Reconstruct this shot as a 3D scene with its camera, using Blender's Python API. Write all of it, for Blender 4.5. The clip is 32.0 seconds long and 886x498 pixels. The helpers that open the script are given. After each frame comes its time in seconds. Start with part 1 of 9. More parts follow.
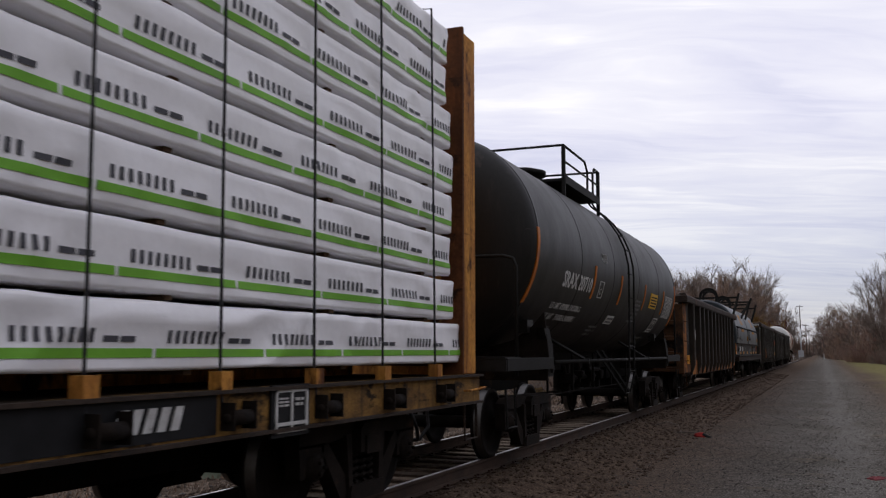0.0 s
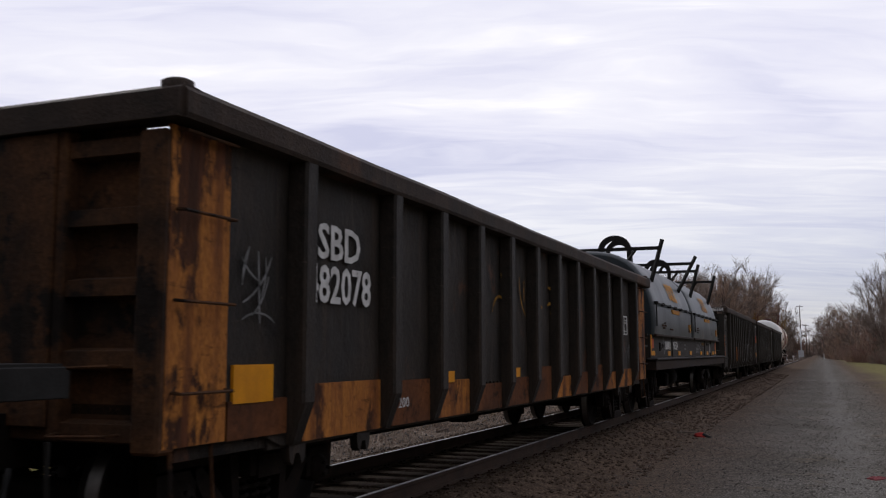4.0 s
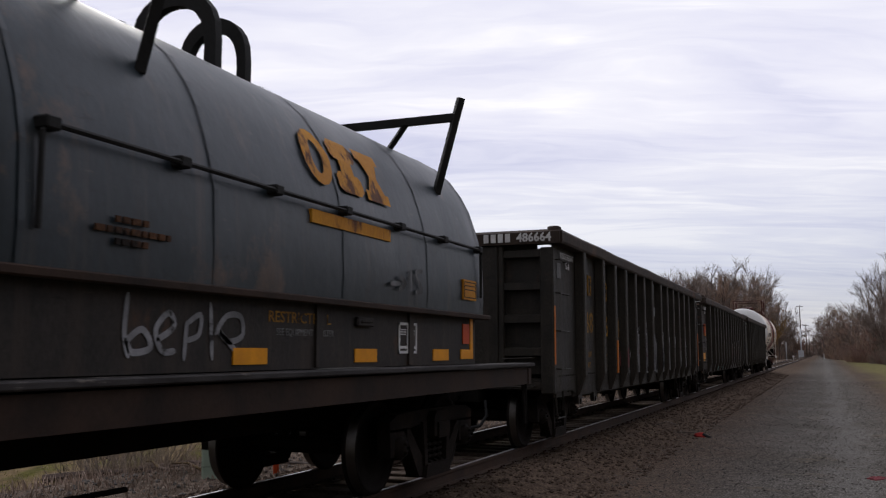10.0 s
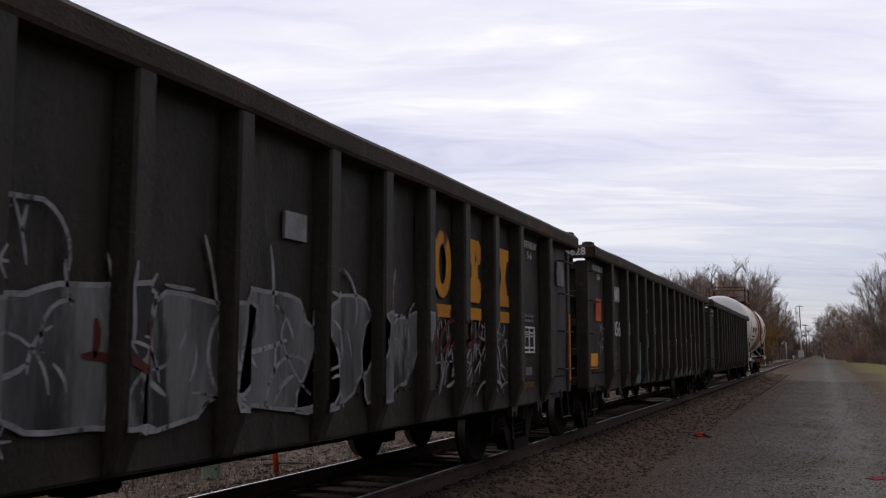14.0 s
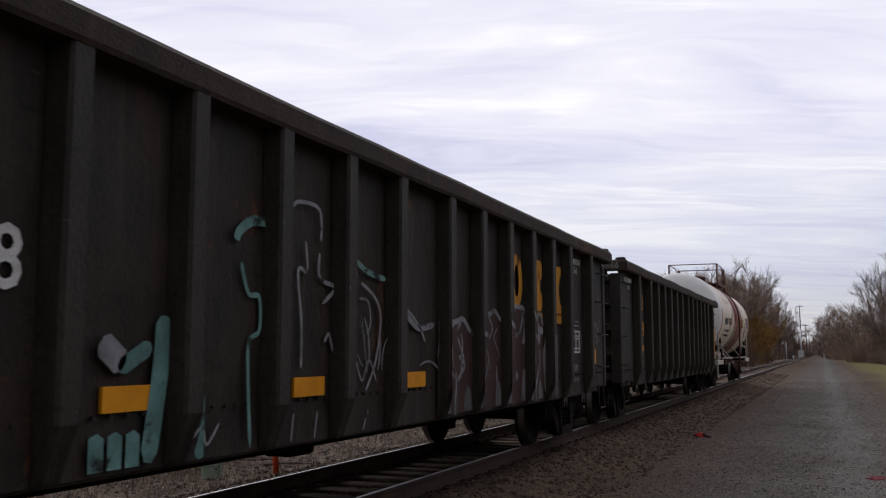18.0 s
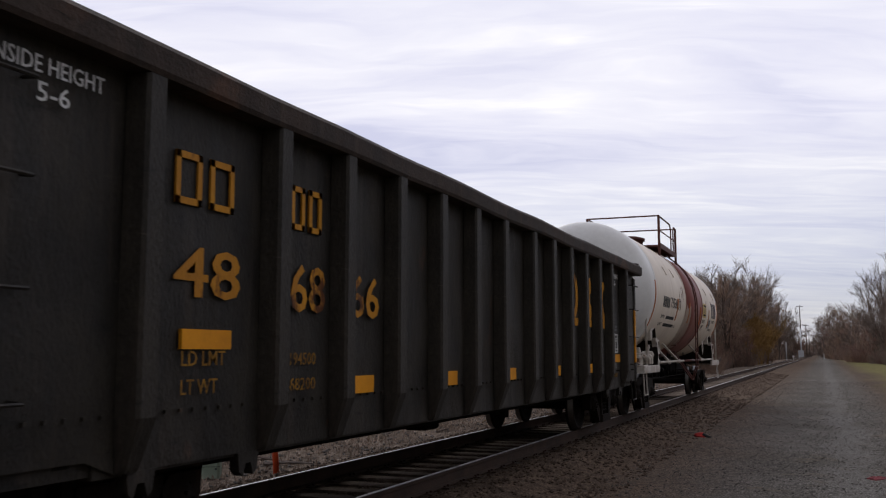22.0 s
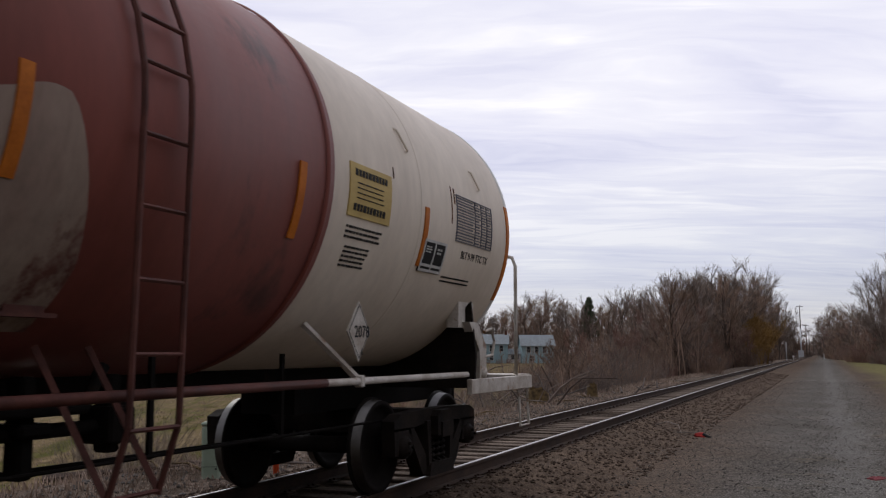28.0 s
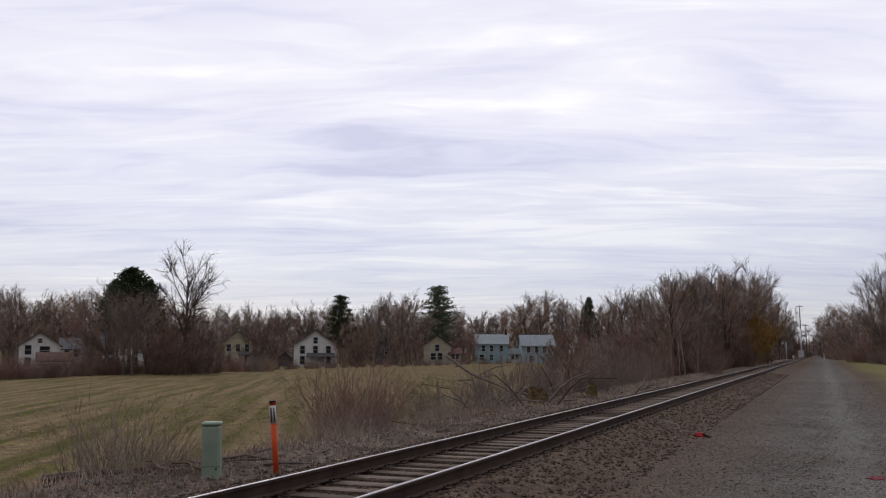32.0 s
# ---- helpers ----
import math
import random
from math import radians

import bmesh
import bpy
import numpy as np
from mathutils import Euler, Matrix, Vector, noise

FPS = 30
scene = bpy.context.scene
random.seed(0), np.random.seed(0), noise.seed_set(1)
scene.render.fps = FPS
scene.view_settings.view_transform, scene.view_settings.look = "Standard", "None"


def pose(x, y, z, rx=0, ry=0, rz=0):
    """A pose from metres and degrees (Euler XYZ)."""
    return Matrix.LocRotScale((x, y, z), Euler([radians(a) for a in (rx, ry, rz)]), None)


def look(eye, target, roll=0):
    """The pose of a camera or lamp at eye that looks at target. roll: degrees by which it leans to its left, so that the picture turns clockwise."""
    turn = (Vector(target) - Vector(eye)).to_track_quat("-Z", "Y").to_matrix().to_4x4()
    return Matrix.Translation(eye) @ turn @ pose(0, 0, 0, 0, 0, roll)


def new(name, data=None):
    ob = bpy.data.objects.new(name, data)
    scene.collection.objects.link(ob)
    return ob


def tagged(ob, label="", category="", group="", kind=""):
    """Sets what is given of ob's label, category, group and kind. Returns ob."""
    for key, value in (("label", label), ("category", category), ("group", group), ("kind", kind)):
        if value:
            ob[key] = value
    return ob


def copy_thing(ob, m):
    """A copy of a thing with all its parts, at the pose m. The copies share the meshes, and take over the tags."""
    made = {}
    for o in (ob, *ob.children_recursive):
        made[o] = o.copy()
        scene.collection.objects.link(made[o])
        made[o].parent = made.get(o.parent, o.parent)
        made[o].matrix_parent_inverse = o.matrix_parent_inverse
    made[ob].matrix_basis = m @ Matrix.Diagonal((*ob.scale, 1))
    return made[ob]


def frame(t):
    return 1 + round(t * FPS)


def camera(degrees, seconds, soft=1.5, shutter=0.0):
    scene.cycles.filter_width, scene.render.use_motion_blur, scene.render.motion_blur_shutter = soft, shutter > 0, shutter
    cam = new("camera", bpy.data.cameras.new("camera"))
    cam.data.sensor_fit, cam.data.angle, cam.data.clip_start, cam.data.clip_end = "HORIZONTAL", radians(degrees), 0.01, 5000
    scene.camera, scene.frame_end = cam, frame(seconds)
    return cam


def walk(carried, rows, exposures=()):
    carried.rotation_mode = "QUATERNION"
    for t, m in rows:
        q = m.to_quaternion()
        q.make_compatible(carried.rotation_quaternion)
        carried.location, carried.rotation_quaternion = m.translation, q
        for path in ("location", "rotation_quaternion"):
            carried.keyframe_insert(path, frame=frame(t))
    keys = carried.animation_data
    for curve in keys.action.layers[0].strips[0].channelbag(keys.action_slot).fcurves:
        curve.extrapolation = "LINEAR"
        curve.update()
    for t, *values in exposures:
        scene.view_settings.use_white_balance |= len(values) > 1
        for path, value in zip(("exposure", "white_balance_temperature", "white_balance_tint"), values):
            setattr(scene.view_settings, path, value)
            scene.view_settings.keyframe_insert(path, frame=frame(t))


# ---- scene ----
cam = camera(50.76, 32.0, soft=1.2, shutter=0.15)
EYE = 1.392
walk(cam, [(0.0, pose(0, 0, EYE, 96.304, 0, 22.036)), (32.0, pose(0, 0, EYE, 96.304, 0, 22.036))])

# ---- how far the train has come, from a speed that changes slowly ----
TRACK_X = -4.969
SPEED_T = [0, 3, 5.5, 8, 11, 14, 18, 22, 26, 30, 33]
SPEED_V = [5.923, 5.208, 4.437, 3.744, 3.946, 3.817, 3.778, 3.700, 4.063, 3.887, 3.887]
_tt = np.linspace(0, 33, 1321)
_vv = np.interp(_tt, SPEED_T, SPEED_V)
_ss = np.concatenate(([0], np.cumsum((_vv[1:] + _vv[:-1]) / 2 * (_tt[1] - _tt[0]))))


def gone(t):
    return float(np.interp(t, _tt, _ss))


# ---- world and sun: a high overcast in streaks, thin near the horizon ----
world = bpy.data.worlds.new("overcast")
scene.world = world
world.use_nodes = True
wn, wl = world.node_tree.nodes, world.node_tree.links
wn.clear()
w_out = wn.new("ShaderNodeOutputWorld")
w_bg = wn.new("ShaderNodeBackground")
w_sky = wn.new("ShaderNodeTexSky")
w_sky.sky_type = "NISHITA"
w_sky.sun_disc = False
w_sky.sun_elevation, w_sky.sun_rotation = radians(36), radians(-47)
w_co = wn.new("ShaderNodeTexCoord")
w_sep = wn.new("ShaderNodeSeparateXYZ")
wl.new(w_co.outputs["Generated"], w_sep.inputs[0])


def wmath(op, a, b=None):
    n = wn.new("ShaderNodeMath")
    n.operation = op
    for i, v in enumerate((a, b)):
        if v is None:
            continue
        if isinstance(v, (int, float)):
            n.inputs[i].default_value = v
        else:
            wl.new(v, n.inputs[i])
    return n.outputs[0]


up = wmath("MAXIMUM", w_sep.outputs[2], 0.0)
den = wmath("ADD", up, 0.075)
# turned so that the streaks lie across the track
px = wmath("ADD", wmath("MULTIPLY", w_sep.outputs[0], 0.94), wmath("MULTIPLY", w_sep.outputs[1], 0.34))
py = wmath("SUBTRACT", wmath("MULTIPLY", w_sep.outputs[1], 0.94), wmath("MULTIPLY", w_sep.outputs[0], 0.34))
cx, cy = wmath("DIVIDE", px, den), wmath("DIVIDE", py, den)
w_cw = wn.new("ShaderNodeCombineXYZ")
wl.new(wmath("MULTIPLY", cx, 0.45), w_cw.inputs[0])
wl.new(wmath("MULTIPLY", cy, 0.9), w_cw.inputs[1])
w_warp = wn.new("ShaderNodeTexNoise")
w_warp.inputs["Scale"].default_value = 1.3
w_warp.inputs["Detail"].default_value = 5
wl.new(w_cw.outputs[0], w_warp.inputs["Vector"])
cy = wmath("ADD", cy, wmath("MULTIPLY", wmath("SUBTRACT", w_warp.outputs[0], 0.5), 0.9))
w_comb = wn.new("ShaderNodeCombineXYZ")
wl.new(wmath("MULTIPLY", cx, 0.36), w_comb.inputs[0])
wl.new(wmath("MULTIPLY", cy, 0.95), w_comb.inputs[1])
w_n1 = wn.new("ShaderNodeTexNoise")
w_n1.inputs["Scale"].default_value = 1.7
w_n1.inputs["Detail"].default_value = 9
w_n1.inputs["Roughness"].default_value = 0.5
w_n1.inputs["Distortion"].default_value = 0.45
wl.new(w_comb.outputs[0], w_n1.inputs["Vector"])
w_comb2 = wn.new("ShaderNodeCombineXYZ")
wl.new(wmath("MULTIPLY", cx, 0.12), w_comb2.inputs[0])
wl.new(wmath("MULTIPLY", cy, 0.20), w_comb2.inputs[1])
w_n2 = wn.new("ShaderNodeTexNoise")
w_n2.inputs["Scale"].default_value = 1.6
w_n2.inputs["Detail"].default_value = 3
wl.new(w_comb2.outputs[0], w_n2.inputs["Vector"])
w_comb3 = wn.new("ShaderNodeCombineXYZ")
wl.new(wmath("MULTIPLY", cx, 1.0), w_comb3.inputs[0])
wl.new(wmath("MULTIPLY", cy, 3.6), w_comb3.inputs[1])
w_n3 = wn.new("ShaderNodeTexNoise")
w_n3.inputs["Scale"].default_value = 1.5
w_n3.inputs["Detail"].default_value = 8
w_n3.inputs["Distortion"].default_value = 0.6
wl.new(w_comb3.outputs[0], w_n3.inputs["Vector"])
dens = wmath("ADD", wmath("MULTIPLY", w_n1.outputs[0], 0.38), wmath("MULTIPLY", w_n2.outputs[0], 0.305))
dens = wmath("ADD", dens, wmath("MULTIPLY", wmath("ADD", wmath("MULTIPLY", w_n3.outputs[0], 0.75), 0.125), 0.31))
w_comb4 = wn.new("ShaderNodeCombineXYZ")
wl.new(wmath("MULTIPLY", cx, 1.9), w_comb4.inputs[0])
wl.new(wmath("MULTIPLY", cy, 7.0), w_comb4.inputs[1])
w_n4 = wn.new("ShaderNodeTexNoise")
w_n4.inputs["Scale"].default_value = 1.5
w_n4.inputs["Detail"].default_value = 5
w_n4.inputs["Distortion"].default_value = 0.4
wl.new(w_comb4.outputs[0], w_n4.inputs["Vector"])
w_rip = wn.new("ShaderNodeMapRange")
w_rip.inputs["From Min"].default_value, w_rip.inputs["From Max"].default_value = 0.02, 0.12
w_rip.inputs["To Min"].default_value, w_rip.inputs["To Max"].default_value = 0.04, 0.13
wl.new(up, w_rip.inputs[0])
dens = wmath("ADD", dens, wmath("MULTIPLY", wmath("SUBTRACT", w_n4.outputs[0], 0.5), w_rip.outputs[0]))
w_ramp = wn.new("ShaderNodeValToRGB")
cr = w_ramp.color_ramp
cr.elements[0].position, cr.elements[0].color = 0.38, (0.62, 0.63, 0.80, 1)
cr.elements[1].position, cr.elements[1].color = 0.585, (0.97, 0.955, 1.0, 1)
e = cr.elements.new(0.46)
e.color = (0.76, 0.76, 0.89, 1)
e = cr.elements.new(0.53)
e.color = (0.85, 0.845, 0.935, 1)
wl.new(dens, w_ramp.inputs[0])
# towards the horizon the cloud thins and the blue sky shows through
w_hr = wn.new("ShaderNodeMapRange")
w_hr.inputs["From Min"].default_value, w_hr.inputs["From Max"].default_value = 0.0, 0.24
w_hr.inputs["To Min"].default_value, w_hr.inputs["To Max"].default_value = 0.48, 1.0
wl.new(up, w_hr.inputs[0])
w_mix = wn.new("ShaderNodeMix")
w_mix.data_type = "RGBA"
wl.new(w_hr.outputs[0], w_mix.inputs[0])
w_sc = wn.new("ShaderNodeMix")
w_sc.data_type, w_sc.blend_type = "RGBA", "MULTIPLY"
w_sc.inputs[0].default_value = 1.0
wl.new(w_sky.outputs[0], w_sc.inputs[6])
w_sc.inputs[7].default_value = (0.044, 0.047, 0.057, 1)
wl.new(w_sc.outputs[2], w_mix.inputs[6])
wl.new(w_ramp.outputs[0], w_mix.inputs[7])
# the cloud is brighter towards the hidden sun, high on the field side
w_dot = wn.new("ShaderNodeVectorMath")
w_dot.operation = "DOT_PRODUCT"
wl.new(w_co.outputs["Generated"], w_dot.inputs[0])
w_dot.inputs[1].default_value = Vector((-0.25, 0.78, 0.57)).normalized()
w_glow = wn.new("ShaderNodeMapRange")
w_glow.inputs["From Min"].default_value, w_glow.inputs["From Max"].default_value = -0.8, 0.85
w_glow.inputs["To Min"].default_value, w_glow.inputs["To Max"].default_value = 0.27, 1.06
wl.new(w_dot.outputs["Value"], w_glow.inputs[0])
w_gm = wn.new("ShaderNodeMix")
w_gm.data_type, w_gm.blend_type = "RGBA", "MULTIPLY"
w_gm.inputs[0].default_value = 1.0
wl.new(w_mix.outputs[2], w_gm.inputs[6])
wl.new(w_glow.outputs[0], w_gm.inputs[7])
wl.new(w_gm.outputs[2], w_bg.inputs[0])
w_zen = wn.new("ShaderNodeMapRange")
w_zen.inputs["From Min"].default_value, w_zen.inputs["From Max"].default_value = 0.36, 1.0
w_zen.inputs["To Min"].default_value, w_zen.inputs["To Max"].default_value = 1.0, 1.35
wl.new(up, w_zen.inputs[0])
wl.new(w_zen.outputs[0], w_bg.inputs[1])
wl.new(w_bg.outputs[0], w_out.inputs[0])

sun = new("sun", bpy.data.lights.new("sun", "SUN"))
sun.data.energy, sun.data.angle, sun.data.color = 1.15, radians(28), (1.0, 0.96, 0.9)
sun.matrix_world = look((0, 0, 30), (30, -28, 0))
scene.view_settings.exposure = 0.0


# ---- materials ----
def mat(name, c1, c2=None, rough=0.75, metal=0.0, scale=1.5, bump=0.15, spots=None, spot_at=0.62, stretch=1.0, grain=0.25, spot_scale=0.6, rand=0.0, gloss=0.15, streaks=None, streak_at=0.52, dent=0.0):
    """Paint or stone: two tones at a large scale, grain at a fine one, and patches (rust, dirt) where a third noise is high."""
    m = bpy.data.materials.new(name)
    m.use_nodes = True
    n, l = m.node_tree.nodes, m.node_tree.links
    b = n["Principled BSDF"]
    c2 = c2 or tuple(x * 0.6 for x in c1)
    co = n.new("ShaderNodeTexCoord")
    mp = n.new("ShaderNodeMapping")
    mp.inputs["Scale"].default_value = (1, 1, 1 / stretch)
    l.new(co.outputs["Object"], mp.inputs[0])

    def noisy(s, detail, ro=0.6):
        t = n.new("ShaderNodeTexNoise")
        t.inputs["Scale"].default_value, t.inputs["Detail"].default_value, t.inputs["Roughness"].default_value = s, detail, ro
        l.new(mp.outputs[0], t.inputs["Vector"])
        return t.outputs[0]

    def ramp(x, a, z, ca, cz):
        r = n.new("ShaderNodeValToRGB")
        r.color_ramp.elements[0].position, r.color_ramp.elements[1].position = a, z
        r.color_ramp.elements[0].color, r.color_ramp.elements[1].color = (*ca, 1), (*cz, 1)
        l.new(x, r.inputs[0])
        return r.outputs[0]

    def mix(kind, f, a, c):
        x = n.new("ShaderNodeMix")
        x.data_type, x.blend_type = "RGBA", kind
        for i, v in ((0, f), (6, a), (7, c)):
            if isinstance(v, (int, float)):
                x.inputs[i].default_value = v
            elif isinstance(v, tuple):
                x.inputs[i].default_value = (*v, 1)
            else:
                l.new(v, x.inputs[i])
        return x.outputs[2]

    big = noisy(scale, 5)
    col = ramp(big, 0.35, 0.68, c2, c1)
    fine = noisy(scale * 14, 4)
    col = mix("MULTIPLY", grain, col, ramp(fine, 0.3, 0.7, (0.35, 0.35, 0.35), (1.25, 1.25, 1.25)))
    if spots:
        s = noisy(spot_scale, 8, 0.68)
        f = ramp(s, spot_at, spot_at + 0.06, (0, 0, 0), (1, 1, 1))
        col = mix("MIX", f, col, mix("MULTIPLY", 0.6, spots, ramp(noisy(scale * 6, 5), 0.3, 0.7, (0.4, 0.4, 0.4), (1.2, 1.2, 1.2))))
    if streaks:
        # rain-washed runs of rust and dirt, long and upright
        sm = n.new("ShaderNodeMapping")
        sm.inputs["Scale"].default_value = (7, 7, 0.45)
        l.new(co.outputs["Object"], sm.inputs[0])
        sn = n.new("ShaderNodeTexNoise")
        sn.inputs["Scale"].default_value, sn.inputs["Detail"].default_value, sn.inputs["Roughness"].default_value = 1.0, 7, 0.65
        l.new(sm.outputs[0], sn.inputs["Vector"])
        col = mix("MIX", ramp(sn.outputs[0], streak_at, streak_at + 0.2, (0, 0, 0), (0.85, 0.85, 0.85)), col, streaks)
        # scuffs: short level scratches
        sm = n.new("ShaderNodeMapping")
        sm.inputs["Scale"].default_value = (2, 2, 9)
        l.new(co.outputs["Object"], sm.inputs[0])
        sn = n.new("ShaderNodeTexNoise")
        sn.inputs["Scale"].default_value, sn.inputs["Detail"].default_value, sn.inputs["Roughness"].default_value = 1.3, 9, 0.75
        l.new(sm.outputs[0], sn.inputs["Vector"])
        col = mix("MIX", ramp(sn.outputs[0], 0.63, 0.70, (0, 0, 0), (0.6, 0.6, 0.6)), col, tuple(x * 1.5 + 0.01 for x in streaks))
        col = mix("MIX", ramp(sn.outputs[0], 0.33, 0.41, (0.8, 0.8, 0.8), (0, 0, 0)), col, tuple(x * 0.25 for x in c2))
    if rand:
        oi = n.new("ShaderNodeObjectInfo")
        col = mix("MULTIPLY", rand, col, ramp(oi.outputs["Random"], 0.0, 1.0, (0.4, 0.4, 0.4), (1.4, 1.4, 1.4)))
    l.new(col, b.inputs["Base Color"])
    b.inputs["Roughness"].default_value, b.inputs["Metallic"].default_value = rough, metal
    b.inputs["Specular IOR Level"].default_value = gloss
    if rough < 0.9:
        rr = n.new("ShaderNodeMapRange")
        rr.inputs["To Min"].default_value, rr.inputs["To Max"].default_value = max(0.05, rough - 0.12), min(1, rough + 0.15)
        l.new(big, rr.inputs[0])
        l.new(rr.outputs[0], b.inputs["Roughness"])
    if bump:
        bp = n.new("ShaderNodeBump")
        bp.inputs["Strength"].default_value, bp.inputs["Distance"].default_value = bump, 0.02
        l.new(fine, bp.inputs["Height"])
        if dent:
            b2 = n.new("ShaderNodeBump")
            b2.inputs["Strength"].default_value, b2.inputs["Distance"].default_value = dent, 0.06
            l.new(noisy(1.8, 3, 0.5), b2.inputs["Height"])
            l.new(b2.outputs[0], bp.inputs["Normal"])
        l.new(bp.outputs[0], b.inputs["Normal"])
    return m


M = {}
M["rust_end"] = mat("rust_end", (0.1125, 0.0504, 0.0216), (0.033, 0.0182, 0.0108), 0.82, spots=(0.015, 0.011, 0.009), spot_at=0.52, spot_scale=1.6, scale=2.2, grain=0.6, bump=0.4, streaks=(0.045, 0.024, 0.014))
M["sill_yellow"] = mat("sill_yellow", (0.3299, 0.1812, 0.05104), (0.1131, 0.06162, 0.02393), 0.8, spots=(0.028, 0.019, 0.012), spot_at=0.53, spot_scale=1.6, scale=2.5, stretch=0.5, grain=0.5, bump=0.3, streaks=(0.05, 0.03, 0.016))
RUST = (0.10, 0.036, 0.014)
M["gon_black"] = mat("gon_black", (0.0275, 0.0225, 0.0159), (0.0094, 0.0075, 0.0054), 0.62, spots=(0.055, 0.030, 0.018), spot_at=0.63, spot_scale=1.7, stretch=1.6, scale=3.0, grain=0.7, bump=0.4, streaks=(0.040, 0.030, 0.0225), streak_at=0.53, dent=0.8, gloss=0.3)
M["gon_chord"] = mat("gon_chord", (0.048, 0.0322, 0.0242), (0.0216, 0.0149, 0.011), 0.8, spots=(0.075, 0.038, 0.022), spot_at=0.58, scale=3, grain=0.5, bump=0.4, streaks=(0.055, 0.036, 0.026), dent=0.3, gloss=0.25)
M["gon_rib"] = mat("gon_rib", (0.0385, 0.0319, 0.0232), (0.0151, 0.0123, 0.0089), 0.66, spots=(0.070, 0.038, 0.022), spot_at=0.61, spot_scale=2.0, stretch=2, scale=3.5, grain=0.7, bump=0.4, streaks=(0.05, 0.036, 0.027), streak_at=0.56, gloss=0.3)
M["gon_brown"] = mat("gon_brown", (0.031, 0.0227, 0.0162), (0.0099, 0.0075, 0.0056), 0.68, spots=(0.080, 0.033, 0.016), spot_at=0.61, spot_scale=1.7, stretch=1.6, scale=3.0, grain=0.7, bump=0.4, streaks=(0.050, 0.032, 0.021), streak_at=0.53, dent=0.8, gloss=0.3)
M["rust_yellow"] = mat("rust_yellow", (0.66, 0.315, 0.062), (0.42, 0.165, 0.038), 0.74, spots=(0.050, 0.021, 0.011), spot_at=0.56, stretch=2.0, spot_scale=2.6, scale=2.5, grain=0.6, bump=0.4, streaks=(0.13, 0.046, 0.018), streak_at=0.50)
M["rust_ochre"] = mat("rust_ochre", (0.52, 0.205, 0.04), (0.27, 0.098, 0.026), 0.78, spots=(0.045, 0.019, 0.010), spot_at=0.50, stretch=2.0, spot_scale=2.6, scale=2.5, grain=0.6, bump=0.4, streaks=(0.12, 0.042, 0.017), streak_at=0.46)
M["rust_orange"] = mat("rust_orange", (0.17, 0.062, 0.022), (0.07, 0.027, 0.012), 0.82, spots=(0.035, 0.016, 0.009), spot_at=0.54, spot_scale=2.0, grain=0.5, bump=0.3, streaks=(0.05, 0.022, 0.012))
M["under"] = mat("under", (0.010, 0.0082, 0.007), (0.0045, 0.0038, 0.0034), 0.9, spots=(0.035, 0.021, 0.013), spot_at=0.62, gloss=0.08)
M["truck"] = mat("truck", (0.022, 0.0165, 0.0135), (0.008, 0.0063, 0.0055), 0.85, spots=(0.05, 0.03, 0.019), spot_at=0.6, scale=4, gloss=0.1, grain=0.5)
M["wheel"] = mat("wheel", (0.016, 0.0128, 0.0112), (0.0072, 0.006, 0.0056), 0.7, scale=5, gloss=0.08)
M["tread"] = mat("tread", (0.13, 0.125, 0.12), (0.07, 0.066, 0.062), 0.36, metal=1.0, bump=0.02)
M["tank_black"] = mat("tank_black", (0.0105, 0.0093, 0.0082), (0.006, 0.0054, 0.0049), 0.5, spots=(0.030, 0.023, 0.019), spot_at=0.61, spot_scale=1.2, stretch=1.5, scale=1.6, bump=0.08, grain=0.4, streaks=(0.024, 0.020, 0.0175), streak_at=0.54, dent=0.12, gloss=0.3)
M["tank_white"] = mat("tank_white", (0.74, 0.66, 0.56), (0.60, 0.52, 0.43), 0.5, spots=(0.40, 0.31, 0.22), spot_at=0.64, stretch=3, scale=0.7, bump=0.03, grain=0.12)
M["tank_end_white"] = mat("tank_end_white", (0.76, 0.76, 0.75), (0.66, 0.65, 0.63), 0.5, scale=0.8, bump=0.03, grain=0.08)
M["tank_maroon"] = mat("tank_maroon", (0.205, 0.0576, 0.0442), (0.1486, 0.0413, 0.0317), 0.5, spots=(0.085, 0.03, 0.024), spot_at=0.6, stretch=3, scale=1.0, bump=0.03, grain=0.15, gloss=0.3)
M["steel_white"] = mat("steel_white", (0.60, 0.57, 0.53), (0.36, 0.31, 0.26), 0.6, spots=(0.2, 0.11, 0.06), spot_at=0.6, scale=4, spot_scale=3)
M["steel_black"] = mat("steel_black", (0.0225, 0.0219, 0.021), (0.0125, 0.0121, 0.0114), 0.65, scale=4, gloss=0.1)
M["steel_maroon"] = mat("steel_maroon", (0.12, 0.045, 0.035), (0.06, 0.024, 0.02), 0.6, scale=4)
M["hood"] = mat("hood", (0.0159, 0.0253, 0.0312), (0.0098, 0.0155, 0.0197), 0.40, spots=(0.066, 0.043, 0.030), spot_at=0.60, spot_scale=0.9, stretch=1.3, scale=1.2, bump=0.08, grain=0.35, streaks=(0.046, 0.038, 0.033), streak_at=0.54, dent=0.2, gloss=0.4)
M["coil_side"] = mat("coil_side", (0.0325, 0.0258, 0.0215), (0.013, 0.0106, 0.0088), 0.65, spots=(0.075, 0.038, 0.020), spot_at=0.61, spot_scale=1.5, stretch=1.5, scale=3, grain=0.6, streaks=(0.042, 0.030, 0.022), gloss=0.25)
